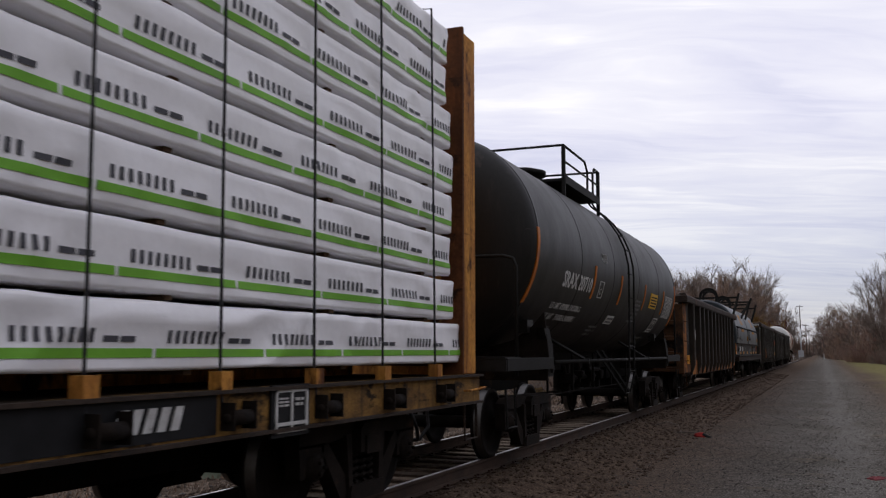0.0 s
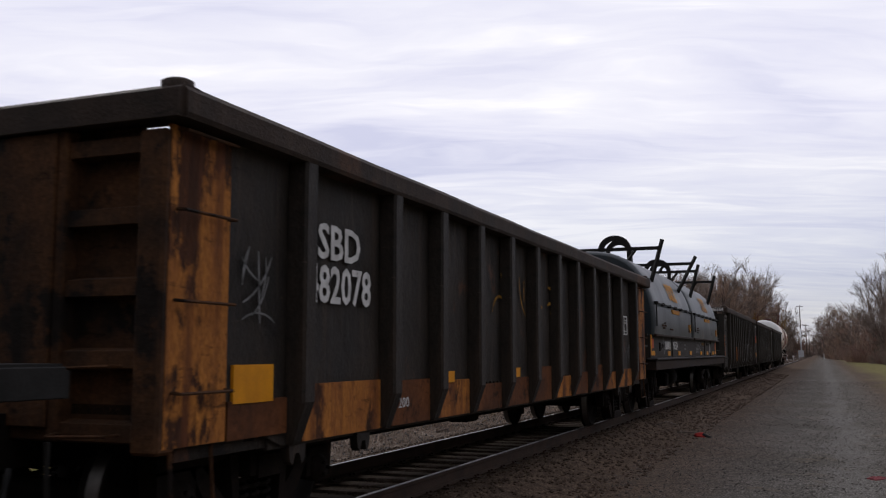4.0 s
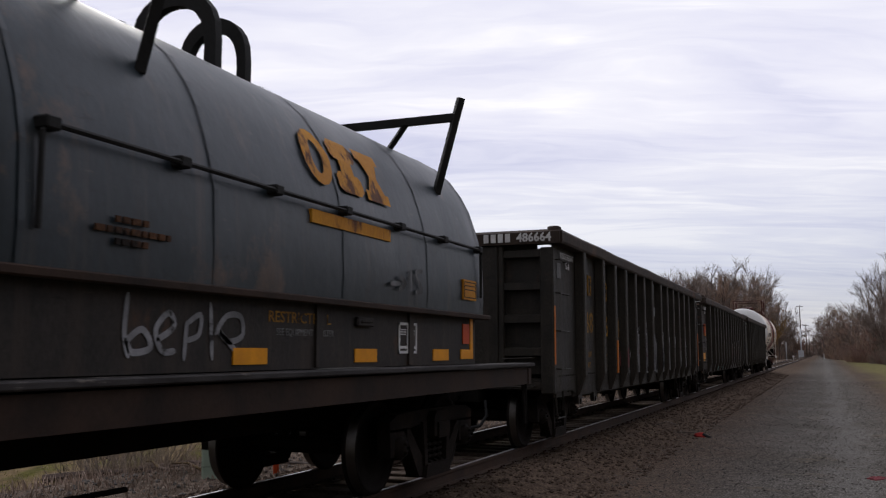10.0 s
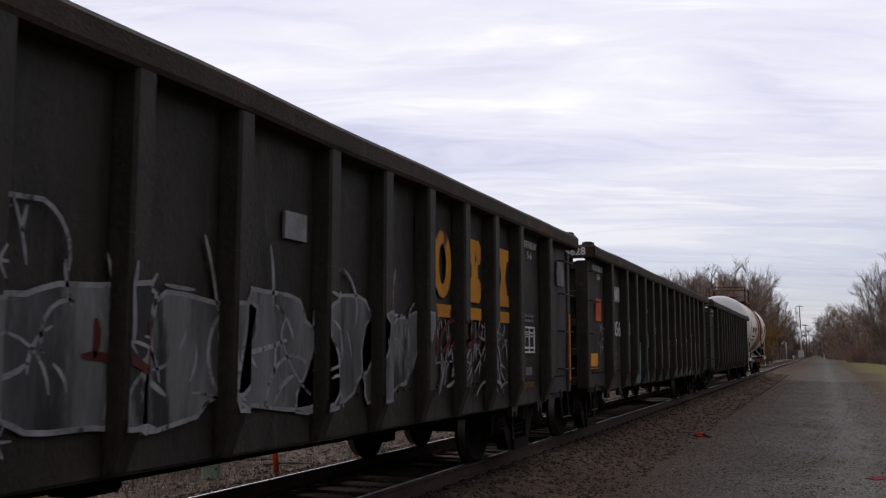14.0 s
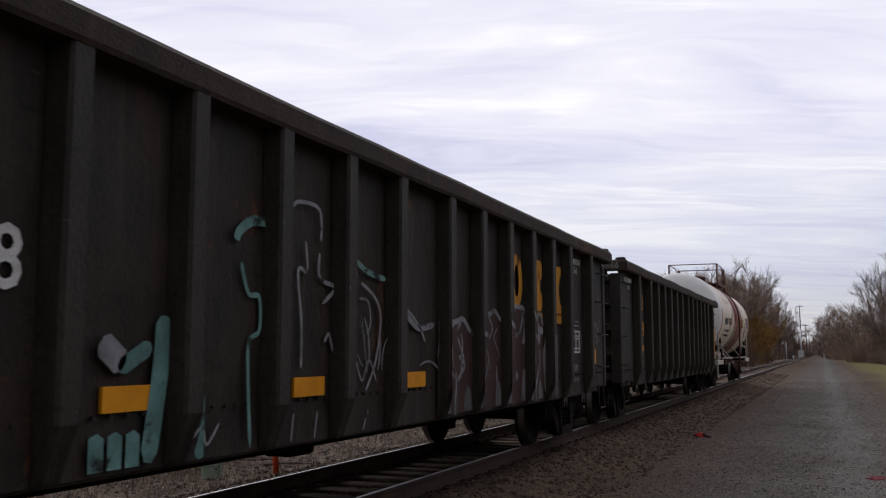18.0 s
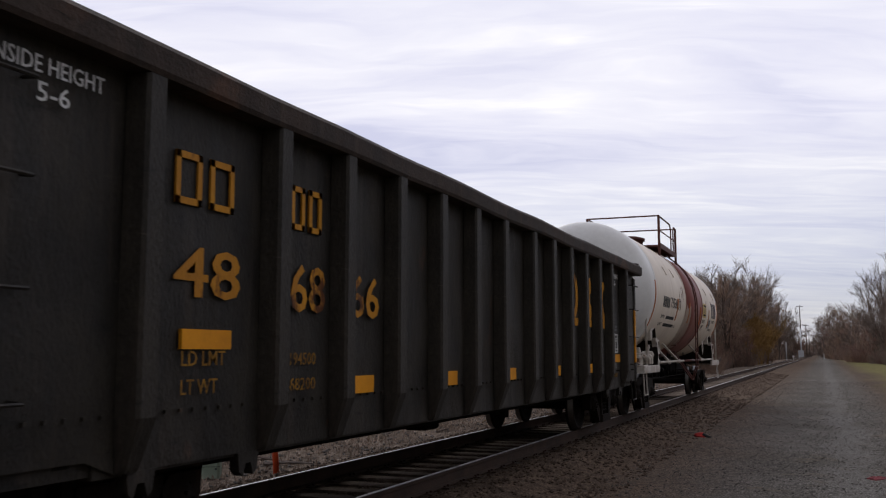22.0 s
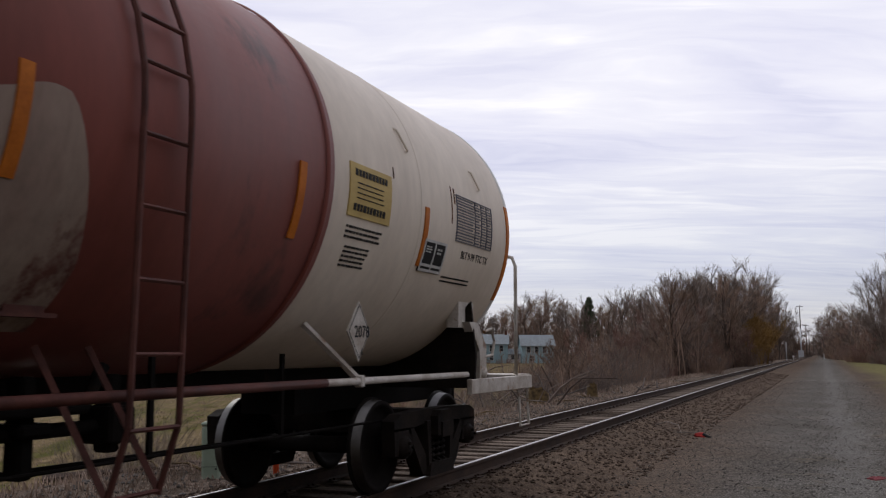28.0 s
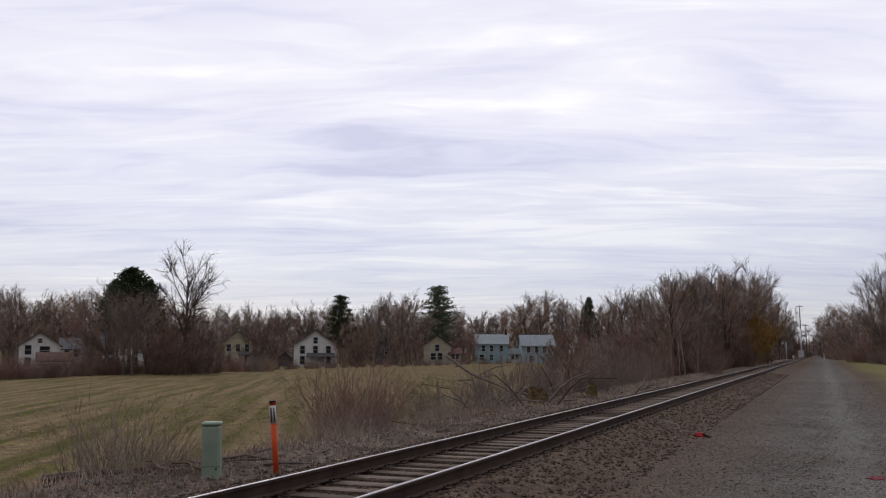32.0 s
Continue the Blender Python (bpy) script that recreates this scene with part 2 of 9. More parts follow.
M["deck_edge"] = mat("deck_edge", (0.045, 0.041, 0.040), (0.016, 0.0135, 0.0125), 0.65, scale=3, spots=(0.15, 0.13, 0.115), spot_at=0.62, spot_scale=2.5, stretch=0.3)
M["deck_brown"] = mat("deck_brown", (0.0416, 0.0252, 0.0176), (0.0169, 0.0114, 0.0088), 0.75, scale=2)
M["yellow_pale"] = mat("yellow_pale", (0.56, 0.42, 0.16), (0.46, 0.33, 0.12), 0.55, scale=4, bump=0.02, grain=0.12)
M["ghost_white"] = mat("ghost_white", (0.34, 0.265, 0.215), (0.22, 0.15, 0.12), 0.5, scale=1.2, bump=0.03, spots=(0.15, 0.065, 0.052), spot_at=0.58, stretch=3, spot_scale=1.4)
M["yellow"] = mat("yellow", (0.72, 0.30, 0.012), (0.55, 0.22, 0.012), 0.45, scale=4, bump=0.02, grain=0.12)
M["logo_yellow"] = mat("logo_yellow", (0.52, 0.235, 0.018), (0.38, 0.16, 0.015), 0.6, scale=3, spots=(0.10, 0.036, 0.012), spot_at=0.55, spot_scale=3.2, stretch=2)
M["dim_yellow"] = mat("dim_yellow", (0.33, 0.17, 0.02), (0.12, 0.06, 0.014), 0.65, scale=5, spots=(0.04, 0.025, 0.012), spot_at=0.54, spot_scale=7)
M["orange"] = mat("orange", (0.52, 0.155, 0.015), (0.36, 0.10, 0.012), 0.5, scale=4, bump=0.02)
M["label_yellow"] = mat("label_yellow", (0.72, 0.43, 0.03), (0.55, 0.31, 0.02), 0.5, scale=4, bump=0.02, grain=0.12)
M["pale_graf"] = mat("pale_graf", (0.288, 0.288, 0.304), (0.128, 0.128, 0.132), 0.6, scale=4, spots=(0.03, 0.028, 0.027), spot_at=0.56, spot_scale=5)
M["orange_red"] = mat("orange_red", (0.55, 0.08, 0.02), (0.35, 0.05, 0.015), 0.5, scale=4, bump=0.02)
M["white_paint"] = mat("white_paint", (0.66, 0.66, 0.65), (0.45, 0.44, 0.43), 0.6, scale=8, bump=0.02, spots=(0.12, 0.11, 0.10), spot_at=0.64, spot_scale=9)
M["grey_paint"] = mat("grey_paint", (0.24, 0.24, 0.25), (0.13, 0.13, 0.13), 0.6, scale=6, bump=0.02)
M["black_paint"] = mat("black_paint", (0.018, 0.018, 0.02), (0.01, 0.01, 0.011), 0.6, scale=6, bump=0.02)
M["dim_white"] = mat("dim_white", (0.22, 0.22, 0.22), (0.08, 0.08, 0.08), 0.7, scale=6)
M["silver_graf"] = mat("silver_graf", (0.19, 0.19, 0.195), (0.05, 0.05, 0.05), 0.55, scale=3, spots=(0.028, 0.026, 0.026), spot_at=0.52, stretch=5, spot_scale=2)
M["teal_graf"] = mat("teal_graf", (0.152, 0.29, 0.27), (0.0665, 0.13, 0.12), 0.6, scale=3, spots=(0.022, 0.025, 0.024), spot_at=0.56, spot_scale=4)
M["maroon_graf"] = mat("maroon_graf", (0.062, 0.030, 0.027), (0.034, 0.019, 0.018), 0.6, scale=2, spots=(0.02, 0.016, 0.015), spot_at=0.58, spot_scale=3)
M["red_graf"] = mat("red_graf", (0.10, 0.02, 0.022), (0.045, 0.012, 0.012), 0.6, scale=3)
M["wrap"] = mat("wrap", (0.93, 0.92, 0.945), (0.84, 0.83, 0.86), 0.34, scale=1.6, bump=0.08, grain=0.04, dent=0.45, gloss=0.4)
M["wrap_green"] = mat("wrap_green", (0.19, 0.47, 0.045), (0.15, 0.38, 0.04), 0.45, scale=3, bump=0.05, grain=0.05)
M["ink_grey"] = mat("ink_grey", (0.20, 0.20, 0.23), (0.13, 0.13, 0.15), 0.6, scale=6, bump=0.02)
M["wrap_ink"] = mat("wrap_ink", (0.10, 0.10, 0.115), (0.06, 0.06, 0.07), 0.5, scale=3, bump=0.02)
M["wood"] = mat("wood", (0.16, 0.10, 0.06), (0.08, 0.05, 0.03), 0.85, scale=4)
M["cable"] = mat("cable", (0.03, 0.03, 0.034), None, 0.5, scale=6)
M["air_hose"] = mat("air_hose", (0.015, 0.015, 0.016), None, 0.5, scale=6)

# ---- mesh helpers ----
def bx(bm, x0, x1, y0, y1, z0, z1, bev=0.0):
    vs = [bm.verts.new((x, y, z)) for z in (z0, z1) for y in (y0, y1) for x in (x0, x1)]
    fs = [bm.faces.new([vs[i] for i in q]) for q in ((0, 2, 3, 1), (4, 5, 7, 6), (0, 1, 5, 4), (2, 6, 7, 3), (0, 4, 6, 2), (1, 3, 7, 5))]
    if bev:
        bmesh.ops.bevel(bm, geom=list({e for f in fs for e in f.edges}), offset=bev, segments=1, affect="EDGES", profile=0.5)
    return bm


def tube(bm, pts, r, seg=8, r2=None):
    pts = [Vector(p) for p in pts]
    rings = []
    n = len(pts)
    for i, p in enumerate(pts):
        t = (pts[min(i + 1, n - 1)] - pts[max(i - 1, 0)]).normalized()
        a = Vector((0, 0, 1)) if abs(t.z) < 0.9 else Vector((1, 0, 0))
        u = t.cross(a).normalized()
        v = t.cross(u)
        rr = r if r2 is None else r + (r2 - r) * i / (n - 1)
        rings.append([bm.verts.new(p + rr * (math.cos(k * 2 * math.pi / seg) * u + math.sin(k * 2 * math.pi / seg) * v)) for k in range(seg)])
    for a, b in zip(rings, rings[1:]):
        for k in range(seg):
            f = bm.faces.new((a[k], a[(k + 1) % seg], b[(k + 1) % seg], b[k]))
            f.smooth = seg > 6
    bm.faces.new(rings[0][::-1])
    bm.faces.new(rings[-1])
    return bm


def prism(bm, prof, y0, y1, axis="y"):
    """A closed outline of (a, z), pushed along an axis."""
    def at(a, z, s):
        return (a, s, z) if axis == "y" else (s, a, z)
    A = [bm.verts.new(at(a, z, y0)) for a, z in prof]
    B = [bm.verts.new(at(a, z, y1)) for a, z in prof]
    n = len(prof)
    for i in range(n):
        bm.faces.new((A[i], A[(i + 1) % n], B[(i + 1) % n], B[i]))
    bm.faces.new(A[::-1])
    bm.faces.new(B)
    return bm


def lathe(bm, prof, seg=40, cx=0.0, cz=0.0, axis="y", a0=0.0, a1=2 * math.pi):
    """A profile of (along, radius) turned round an axis."""
    full = abs(a1 - a0 - 2 * math.pi) < 1e-6
    n = seg if full else seg + 1
    rings = []
    for s, r in prof:
        ring = []
        for k in range(n):
            a = a0 + (a1 - a0) * k / seg
            c, d = r * math.cos(a), r * math.sin(a)
            ring.append(bm.verts.new((cx + c, s, cz + d) if axis == "y" else (s, cx + c, cz + d)))
        rings.append(ring)
    for a, b in zip(rings, rings[1:]):
        for k in range(seg):
            f = bm.faces.new((a[k], a[(k + 1) % n], b[(k + 1) % n], b[k]))
            f.smooth = True
    return bm


def done(name, bm, material):
    me = bpy.data.meshes.new(name)
    bmesh.ops.recalc_face_normals(bm, faces=bm.faces)
    bm.to_mesh(me)
    bm.free()
    for m in (material if isinstance(material, (list, tuple)) else [material]):
        me.materials.append(M[m] if isinstance(m, str) else m)
    return me


def part(name, bm, material, parent, label=""):
    ob = new(name, done(name, bm, material) if isinstance(bm, bmesh.types.BMesh) else bm)
    ob.parent = parent
    return tagged(ob, label, kind="stuff" if name in ("stencil", "graffiti", "label_writing", "data_table", "reporting_mark", "company_mark", "end_blocks", "print", "stripe") else "")


def B():
    return bmesh.new()


def text_mesh(s, size, material, wide=1.0, bold=0.0):
    cu = bpy.data.curves.new("lettering", "FONT")
    cu.body, cu.size, cu.extrude, cu.offset, cu.resolution_u = s, size, 0.001, bold, 2
    ob = new("lettering", cu)
    bpy.context.view_layer.update()
    me = bpy.data.meshes.new_from_object(ob.evaluated_get(bpy.context.evaluated_depsgraph_get()))
    bpy.data.objects.remove(ob)
    bpy.data.curves.remove(cu)
    me.materials.clear()
    me.materials.append(M[material])
    return me


def letters(s, y0, y1, z0, z1, lat, material, parent, bold=0.004, bend=None, lean=0.0):
    """Lettering fitted into a field of the side; bend=(radius, centre height) lays it on a round shell."""
    me = text_mesh(s, 0.2, material, bold=bold)
    if bend:
        tb = bmesh.new()
        tb.from_mesh(me)
        lo, hi = min(v.co.y for v in tb.verts), max(v.co.y for v in tb.verts)
        for k in range(1, 8):
            bmesh.ops.bisect_plane(tb, geom=tb.verts[:] + tb.edges[:] + tb.faces[:], plane_co=(0, lo + (hi - lo) * k / 8, 0), plane_no=(0, 1, 0))
        tb.to_mesh(me)
        tb.free()
    xs, ys = [v.co.x for v in me.vertices], [v.co.y for v in me.vertices]
    a0, a1, b0, b1 = min(xs), max(xs), min(ys), max(ys)
    for v in me.vertices:
        y = y0 + (v.co.x - a0) / (a1 - a0) * (y1 - y0)
        z = z0 + (v.co.y - b0) / (b1 - b0) * (z1 - z0)
        y += lean * (z - z0)
        off = 0.003 + v.co.z
        v.co = (on_shell(z, bend, off) if bend else lat + off, y, z)
    ob = new("lettering", me)
    ob.parent = parent
    return tagged(ob, kind="stuff")


def on_shell(z, bend, off=0.0):
    r, cz = bend
    return math.sqrt(max((r + off) ** 2 - (z - cz) ** 2, 0.01))


def plate(bm, y0, y1, z0, z1, lat, th=0.004, bend=None, lean=0.0, n=1):
    """A thin plate or patch of paint on the side, cut into n strips where the side is round."""
    zs = [z0 + (z1 - z0) * i / n for i in range(n + 1)]
    ring = []
    for z in zs:
        x = on_shell(z, bend) if bend else lat
        o = lean * (z - z0)
        ring.append([bm.verts.new((x + dx, y + o, z)) for dx, y in ((-0.01, y0), (th, y0), (th, y1), (-0.01, y1))])
    for a, b in zip(ring, ring[1:]):
        for k in range(4):
            bm.faces.new((a[k], a[(k + 1) % 4], b[(k + 1) % 4], b[k]))
    bm.faces.new(ring[0][::-1])
    bm.faces.new(ring[-1])
    return bm


def bars(bm, y0, y1, z0, z1, rows, lat, bend=None, seed=1, fill=0.55, lo=0.03, hi=0.12):
    """Lines of writing too small to read, as short bars."""
    rg = random.Random(seed)
    h = (z1 - z0) / rows
    for i in range(rows):
        y = y0
        while y < y1 - lo:
            w = min(rg.uniform(lo, hi), y1 - y)
            plate(bm, y, y + w, z0 + i * h, z0 + i * h + h * fill, lat, 0.003, bend)
            y += w + 0.02
    return bm


def frame_lines(bm, y0, y1, z0, z1, w, lat, bend=None, cols=(), rows=(), lean=0.0):
    n = 6 if bend else 1
    for a, b in ((y0, y0 + w), (y1 - w, y1)):
        plate(bm, a, b, z0, z1, lat, 0.005, bend, lean, n)
    for a, b in ((z0, z0 + w), (z1 - w, z1)):
        plate(bm, y0 + lean * (a - z0), y1 + lean * (a - z0), a, b, lat, 0.005, bend)
    for c in cols:
        plate(bm, y0 + (y1 - y0) * c - w / 2, y0 + (y1 - y0) * c + w / 2, z0, z1, lat, 0.0045, bend, lean, n)
    for r in rows:
        z = z0 + (z1 - z0) * r
        plate(bm, y0 + lean * (z - z0), y1 + lean * (z - z0), z - w / 2, z + w / 2, lat, 0.0045, bend)
    return bm


def blocks(bm, y0, y1, z0, z1, n, lat, bend=None, fill=0.72):
    """A company's letters as plain blocks of their size."""
    w = (y1 - y0) / n
    for k in range(n):
        plate(bm, y0 + k * w, y0 + k * w + w * fill, z0, z1, lat, 0.006, bend, n=3 if bend else 1)
    return bm


def end_text(s, x0, x1, z0, z1, y, material, parent):
    """Lettering on the leading end of a car."""
    me = text_mesh(s, 0.2, material, bold=0.006)
    xs, ys = [v.co.x for v in me.vertices], [v.co.y for v in me.vertices]
    for v in me.vertices:
        v.co = (x0 + (v.co.x - min(xs)) / (max(xs) - min(xs)) * (x1 - x0), y - 0.004 - v.co.z, z0 + (v.co.y - min(ys)) / (max(ys) - min(ys)) * (z1 - z0))
    ob = new("lettering", me)
    ob.parent = parent
    return tagged(ob, kind="stuff")


MOVES = []   # (thing, where its front lies on the train)
SPINS = []   # (wheelset, its place in its thing)

# ---- ground, road and track ----
def smooth(a, b, x):
    t = min(max((x - a) / (b - a), 0), 1)
    return t * t * (3 - 2 * t)


def ground_z(x, y):
    """The lie of the land: ballast bed, road shoulder, and the field that lies lower beyond the track."""
    q = x - TRACK_X
    z = -0.215
    z += 0.045 * smooth(0.80, 0.95, abs(q)) * (1 - smooth(1.35, 1.7, abs(q)))
    z -= 0.10 * smooth(1.5, 2.4, q)
    z -= 0.26 * smooth(-1.7, -2.6, q) if q < -1.7 else 0
    z -= 1.0 * smooth(-4.3, -10.5, q) if q < -4.3 else 0
    if q > 2.0:
        z += 0.03 * noise.noise((x * 0.5, y * 0.22, 3)) + 0.012 * noise.noise((x * 2.1, y * 1.4, 5))
        z -= 0.035 * math.exp(-((x - 0.35) / 0.35) ** 2) + 0.035 * math.exp(-((x - 2.1) / 0.35) ** 2)
    if q < -2.4:
        z += 0.05 * noise.noise((x * 0.35, y * 0.3, 1)) + 0.03 * noise.noise((x * 1.3, y * 1.1, 2))
    return z


M["ballast"] = mat("ballast", (0.12, 0.098, 0.085), (0.050, 0.040, 0.034), 0.95, scale=6, bump=0.8, grain=0.8)
M["stone"] = mat("stone", (0.17, 0.15, 0.14), (0.075, 0.063, 0.056), 0.9, scale=9, bump=0.3)
M["tie"] = mat("tie", (0.17, 0.1343, 0.1088), (0.0723, 0.0544, 0.0425), 0.95, scale=3, bump=0.5, grain=0.6, rand=0.5, gloss=0.03)
M["rail"] = mat("rail", (0.0672, 0.0426, 0.0317), (0.0352, 0.0243, 0.0187), 0.8, scale=3)
M["rail_head"] = mat("rail_head", (0.50, 0.48, 0.47), (0.36, 0.33, 0.31), 0.30, metal=1.0, bump=0.01)


def ground_material():
    m = bpy.data.materials.new("ground")
    m.use_nodes = True
    n, l = m.node_tree.nodes, m.node_tree.links
    b = n["Principled BSDF"]
    co = n.new("ShaderNodeTexCoord")
    sep = n.new("ShaderNodeSeparateXYZ")
    l.new(co.outputs["Object"], sep.inputs[0])

    def noisy(s, detail=5, vec=None, ro=0.6):
        t = n.new("ShaderNodeTexNoise")
        t.inputs["Scale"].default_value, t.inputs["Detail"].default_value, t.inputs["Roughness"].default_value = s, detail, ro
        l.new(vec or co.outputs["Object"], t.inputs["Vector"])
        return t.outputs[0]

    def ramp(x, stops):
        r = n.new("ShaderNodeValToRGB")
        while len(r.color_ramp.elements) < len(stops):
            r.color_ramp.elements.new(0.5)
        for el, (p, c) in zip(r.color_ramp.elements, stops):
            el.position, el.color = p, (*c, 1)
        l.new(x, r.inputs[0])
        return r.outputs[0]

    def mix(f, a, c, kind="MIX"):
        x = n.new("ShaderNodeMix")
        x.data_type, x.blend_type = "RGBA", kind
        for i, v in ((0, f), (6, a), (7, c)):
            if isinstance(v, (int, float)):
                x.inputs[i].default_value = v
            else:
                l.new(v, x.inputs[i])
        return x.outputs[2]

    def band(x, a, c):
        r = n.new("ShaderNodeMapRange")
        r.interpolation_type = "SMOOTHSTEP"
        r.inputs["From Min"].default_value, r.inputs["From Max"].default_value = a, c
        l.new(x, r.inputs[0])
        return r.outputs[0]

    def math2(op, a, c):
        x = n.new("ShaderNodeMath")
        x.operation = op
        for i, v in enumerate((a, c)):
            if isinstance(v, (int, float)):
                x.inputs[i].default_value = v
            else:
                l.new(v, x.inputs[i])
        return x.outputs[0]

    # the edges between the grounds wander
    wob = math2("ADD", sep.outputs[0], math2("MULTIPLY", math2("SUBTRACT", noisy(0.6), 0.5), 1.6))
    wob2 = math2("ADD", sep.outputs[0], math2("MULTIPLY", math2("SUBTRACT", noisy(0.15), 0.5), 5.0))
    speck = noisy(38, 3, ro=0.7)
    gravel = ramp(speck, [(0.30, (0.016, 0.0148, 0.0132)), (0.5, (0.080, 0.074, 0.067)), (0.68, (0.26, 0.245, 0.225))])
    gravel = mix(0.8, gravel, ramp(noisy(9, 5, ro=0.75), [(0.34, (0.42, 0.41, 0.40)), (0.66, (1.45, 1.44, 1.42))]), "MULTIPLY")
    gravel = mix(band(noisy(1.3, 6, ro=0.7), 0.56, 0.70), gravel, ramp(noisy(16, 5), [(0.3, (0.05, 0.042, 0.033)), (0.7, (0.19, 0.165, 0.13))]))
    gravel = mix(0.55, gravel, ramp(noisy(0.35, 6), [(0.3, (0.60, 0.56, 0.51)), (0.7, (1.25, 1.25, 1.24))]), "MULTIPLY")
    # two paler wheel tracks along the road
    lane = math2("ADD", sep.outputs[0], math2("MULTIPLY", math2("SUBTRACT", noisy(0.25), 0.5), 1.2))
    for c in (0.35, 2.1):
        near = math2("ABSOLUTE", math2("SUBTRACT", lane, c), 0.0)
        gravel = mix(math2("MULTIPLY", band(near, 0.55, 0.1), 0.35), gravel, ramp(speck, [(0.3, (0.075, 0.071, 0.066)), (0.7, (0.24, 0.23, 0.215))]))
    dirt = ramp(speck, [(0.28, (0.020, 0.0135, 0.0095)), (0.5, (0.078, 0.056, 0.041)), (0.70, (0.20, 0.155, 0.120))])
    dirt = mix(0.7, dirt, ramp(noisy(7, 4, ro=0.7), [(0.32, (0.45, 0.43, 0.42)), (0.68, (1.4, 1.4, 1.4))]), "MULTIPLY")
    dirt = mix(0.6, dirt, ramp(noisy(0.8, 5), [(0.3, (0.6, 0.6, 0.6)), (0.7, (1.2, 1.15, 1.1))]), "MULTIPLY")
    litter = ramp(noisy(9, 8, ro=0.75), [(0.32, (0.026, 0.018, 0.013)), (0.5, (0.080, 0.060, 0.046)), (0.68, (0.26, 0.215, 0.18))])
    litter = mix(0.85, litter, ramp(noisy(1.1, 6, ro=0.7), [(0.35, (0.38, 0.36, 0.34)), (0.66, (1.3, 1.3, 1.3))]), "MULTIPLY")
    # the field: worn grass in drilled rows that run away from the track, green and straw in turn
    cross = math2("ADD", math2("MULTIPLY", sep.outputs[0], 0.877), math2("MULTIPLY", sep.outputs[1], 0.480))
    length = math2("SUBTRACT", math2("MULTIPLY", sep.outputs[1], 0.877), math2("MULTIPLY", sep.outputs[0], 0.480))
    drill = n.new("ShaderNodeCombineXYZ")
    l.new(cross, drill.inputs[0])
    l.new(math2("MULTIPLY", length, 0.05), drill.inputs[1])
    rows = noisy(1.1, 4, drill.outputs[0])
    green = ramp(noisy(2.5, 6), [(0.3, (0.055, 0.060, 0.014)), (0.7, (0.140, 0.145, 0.030))])
    straw = ramp(noisy(3.0, 6), [(0.3, (0.070, 0.050, 0.028)), (0.7, (0.165, 0.122, 0.066))])
    patch = math2("ADD", math2("MULTIPLY", rows, 0.62), math2("MULTIPLY", noisy(0.6, 6, ro=0.7), 0.45))
    field = mix(band(patch, 0.41, 0.56), green, straw)
    field = mix(0.85, field, ramp(rows, [(0.38, (0.52, 0.48, 0.42)), (0.60, (1.28, 1.28, 1.24))]), "MULTIPLY")
    field = mix(0.7, field, ramp(noisy(5, 6, ro=0.75), [(0.34, (0.6, 0.58, 0.55)), (0.66, (1.35, 1.35, 1.3))]), "MULTIPLY")
    far = band(sep.outputs[1], 60, 130)
    field = mix(math2("MULTIPLY", far, 0.4), field, straw)
    lawn = ramp(noisy(2.0, 6), [(0.3, (0.075, 0.068, 0.026)), (0.7, (0.17, 0.148, 0.065))])
    col = mix(band(wob, -2.9, -0.4), dirt, gravel)
    col = mix(band(wob, 0.9, 2.4), col, mix(noisy(0.5), dirt, litter))
    col = mix(band(wob2, 2.2, 5.0), col, lawn)
    col = mix(band(wob, -6.9, -7.9), col, litter)
    col = mix(band(wob2, -12.5, -15.5), col, field)
    l.new(col, b.inputs["Base Color"])
    b.inputs["Roughness"].default_value = 1.0
    b.inputs["Specular IOR Level"].default_value = 0.03
    bp = n.new("ShaderNodeBump")
    bp.inputs["Strength"].default_value, bp.inputs["Distance"].default_value = 0.7, 0.03
    l.new(noisy(26, 5, ro=0.7), bp.inputs["Height"])
    l.new(bp.outputs[0], b.inputs["Normal"])
    return m


M["ground"] = ground_material()


def grid_mesh(name, xs, ys, zf, material):
    vs = [(x, y, zf(x, y)) for y in ys for x in xs]
    w = len(xs)
    fs = [(j * w + i, j * w + i + 1, (j + 1) * w + i + 1, (j + 1) * w + i) for j in range(len(ys) - 1) for i in range(w - 1)]
    me = bpy.data.meshes.new(name)
    me.from_pydata(vs, [], fs)
    me.materials.append(M[material])
    for p in me.polygons:
        p.use_smooth = True
    return me


gx = sorted(set([-4000, -2000, -1000, -500, -300, -200, -150, -110, -80, -60, -45, -35, -28, -24, -21] + [round(-19 + 0.25 * i, 2) for i in range(0, 105)] + [8, 9, 10, 12, 15, 20, 30, 45, 70, 110, 200, 400, 800, 2000, 4000]))
gy = sorted(set([-4000, -1000, -300, -120, -60, -30, -15, -8, -4] + [round(-2 + 0.4 * i, 2) for i in range(0, 130)] + [51, 53, 55, 58, 61, 65, 70, 76, 83, 92, 104, 120, 140, 165, 200, 240, 300, 380, 500, 800, 1500, 4000]))
ground = tagged(new("ground", grid_mesh("ground", gx, gy, ground_z, "ground")), "grey gravel road, dirt shoulder and worn green and straw field", "ground", kind="structure")

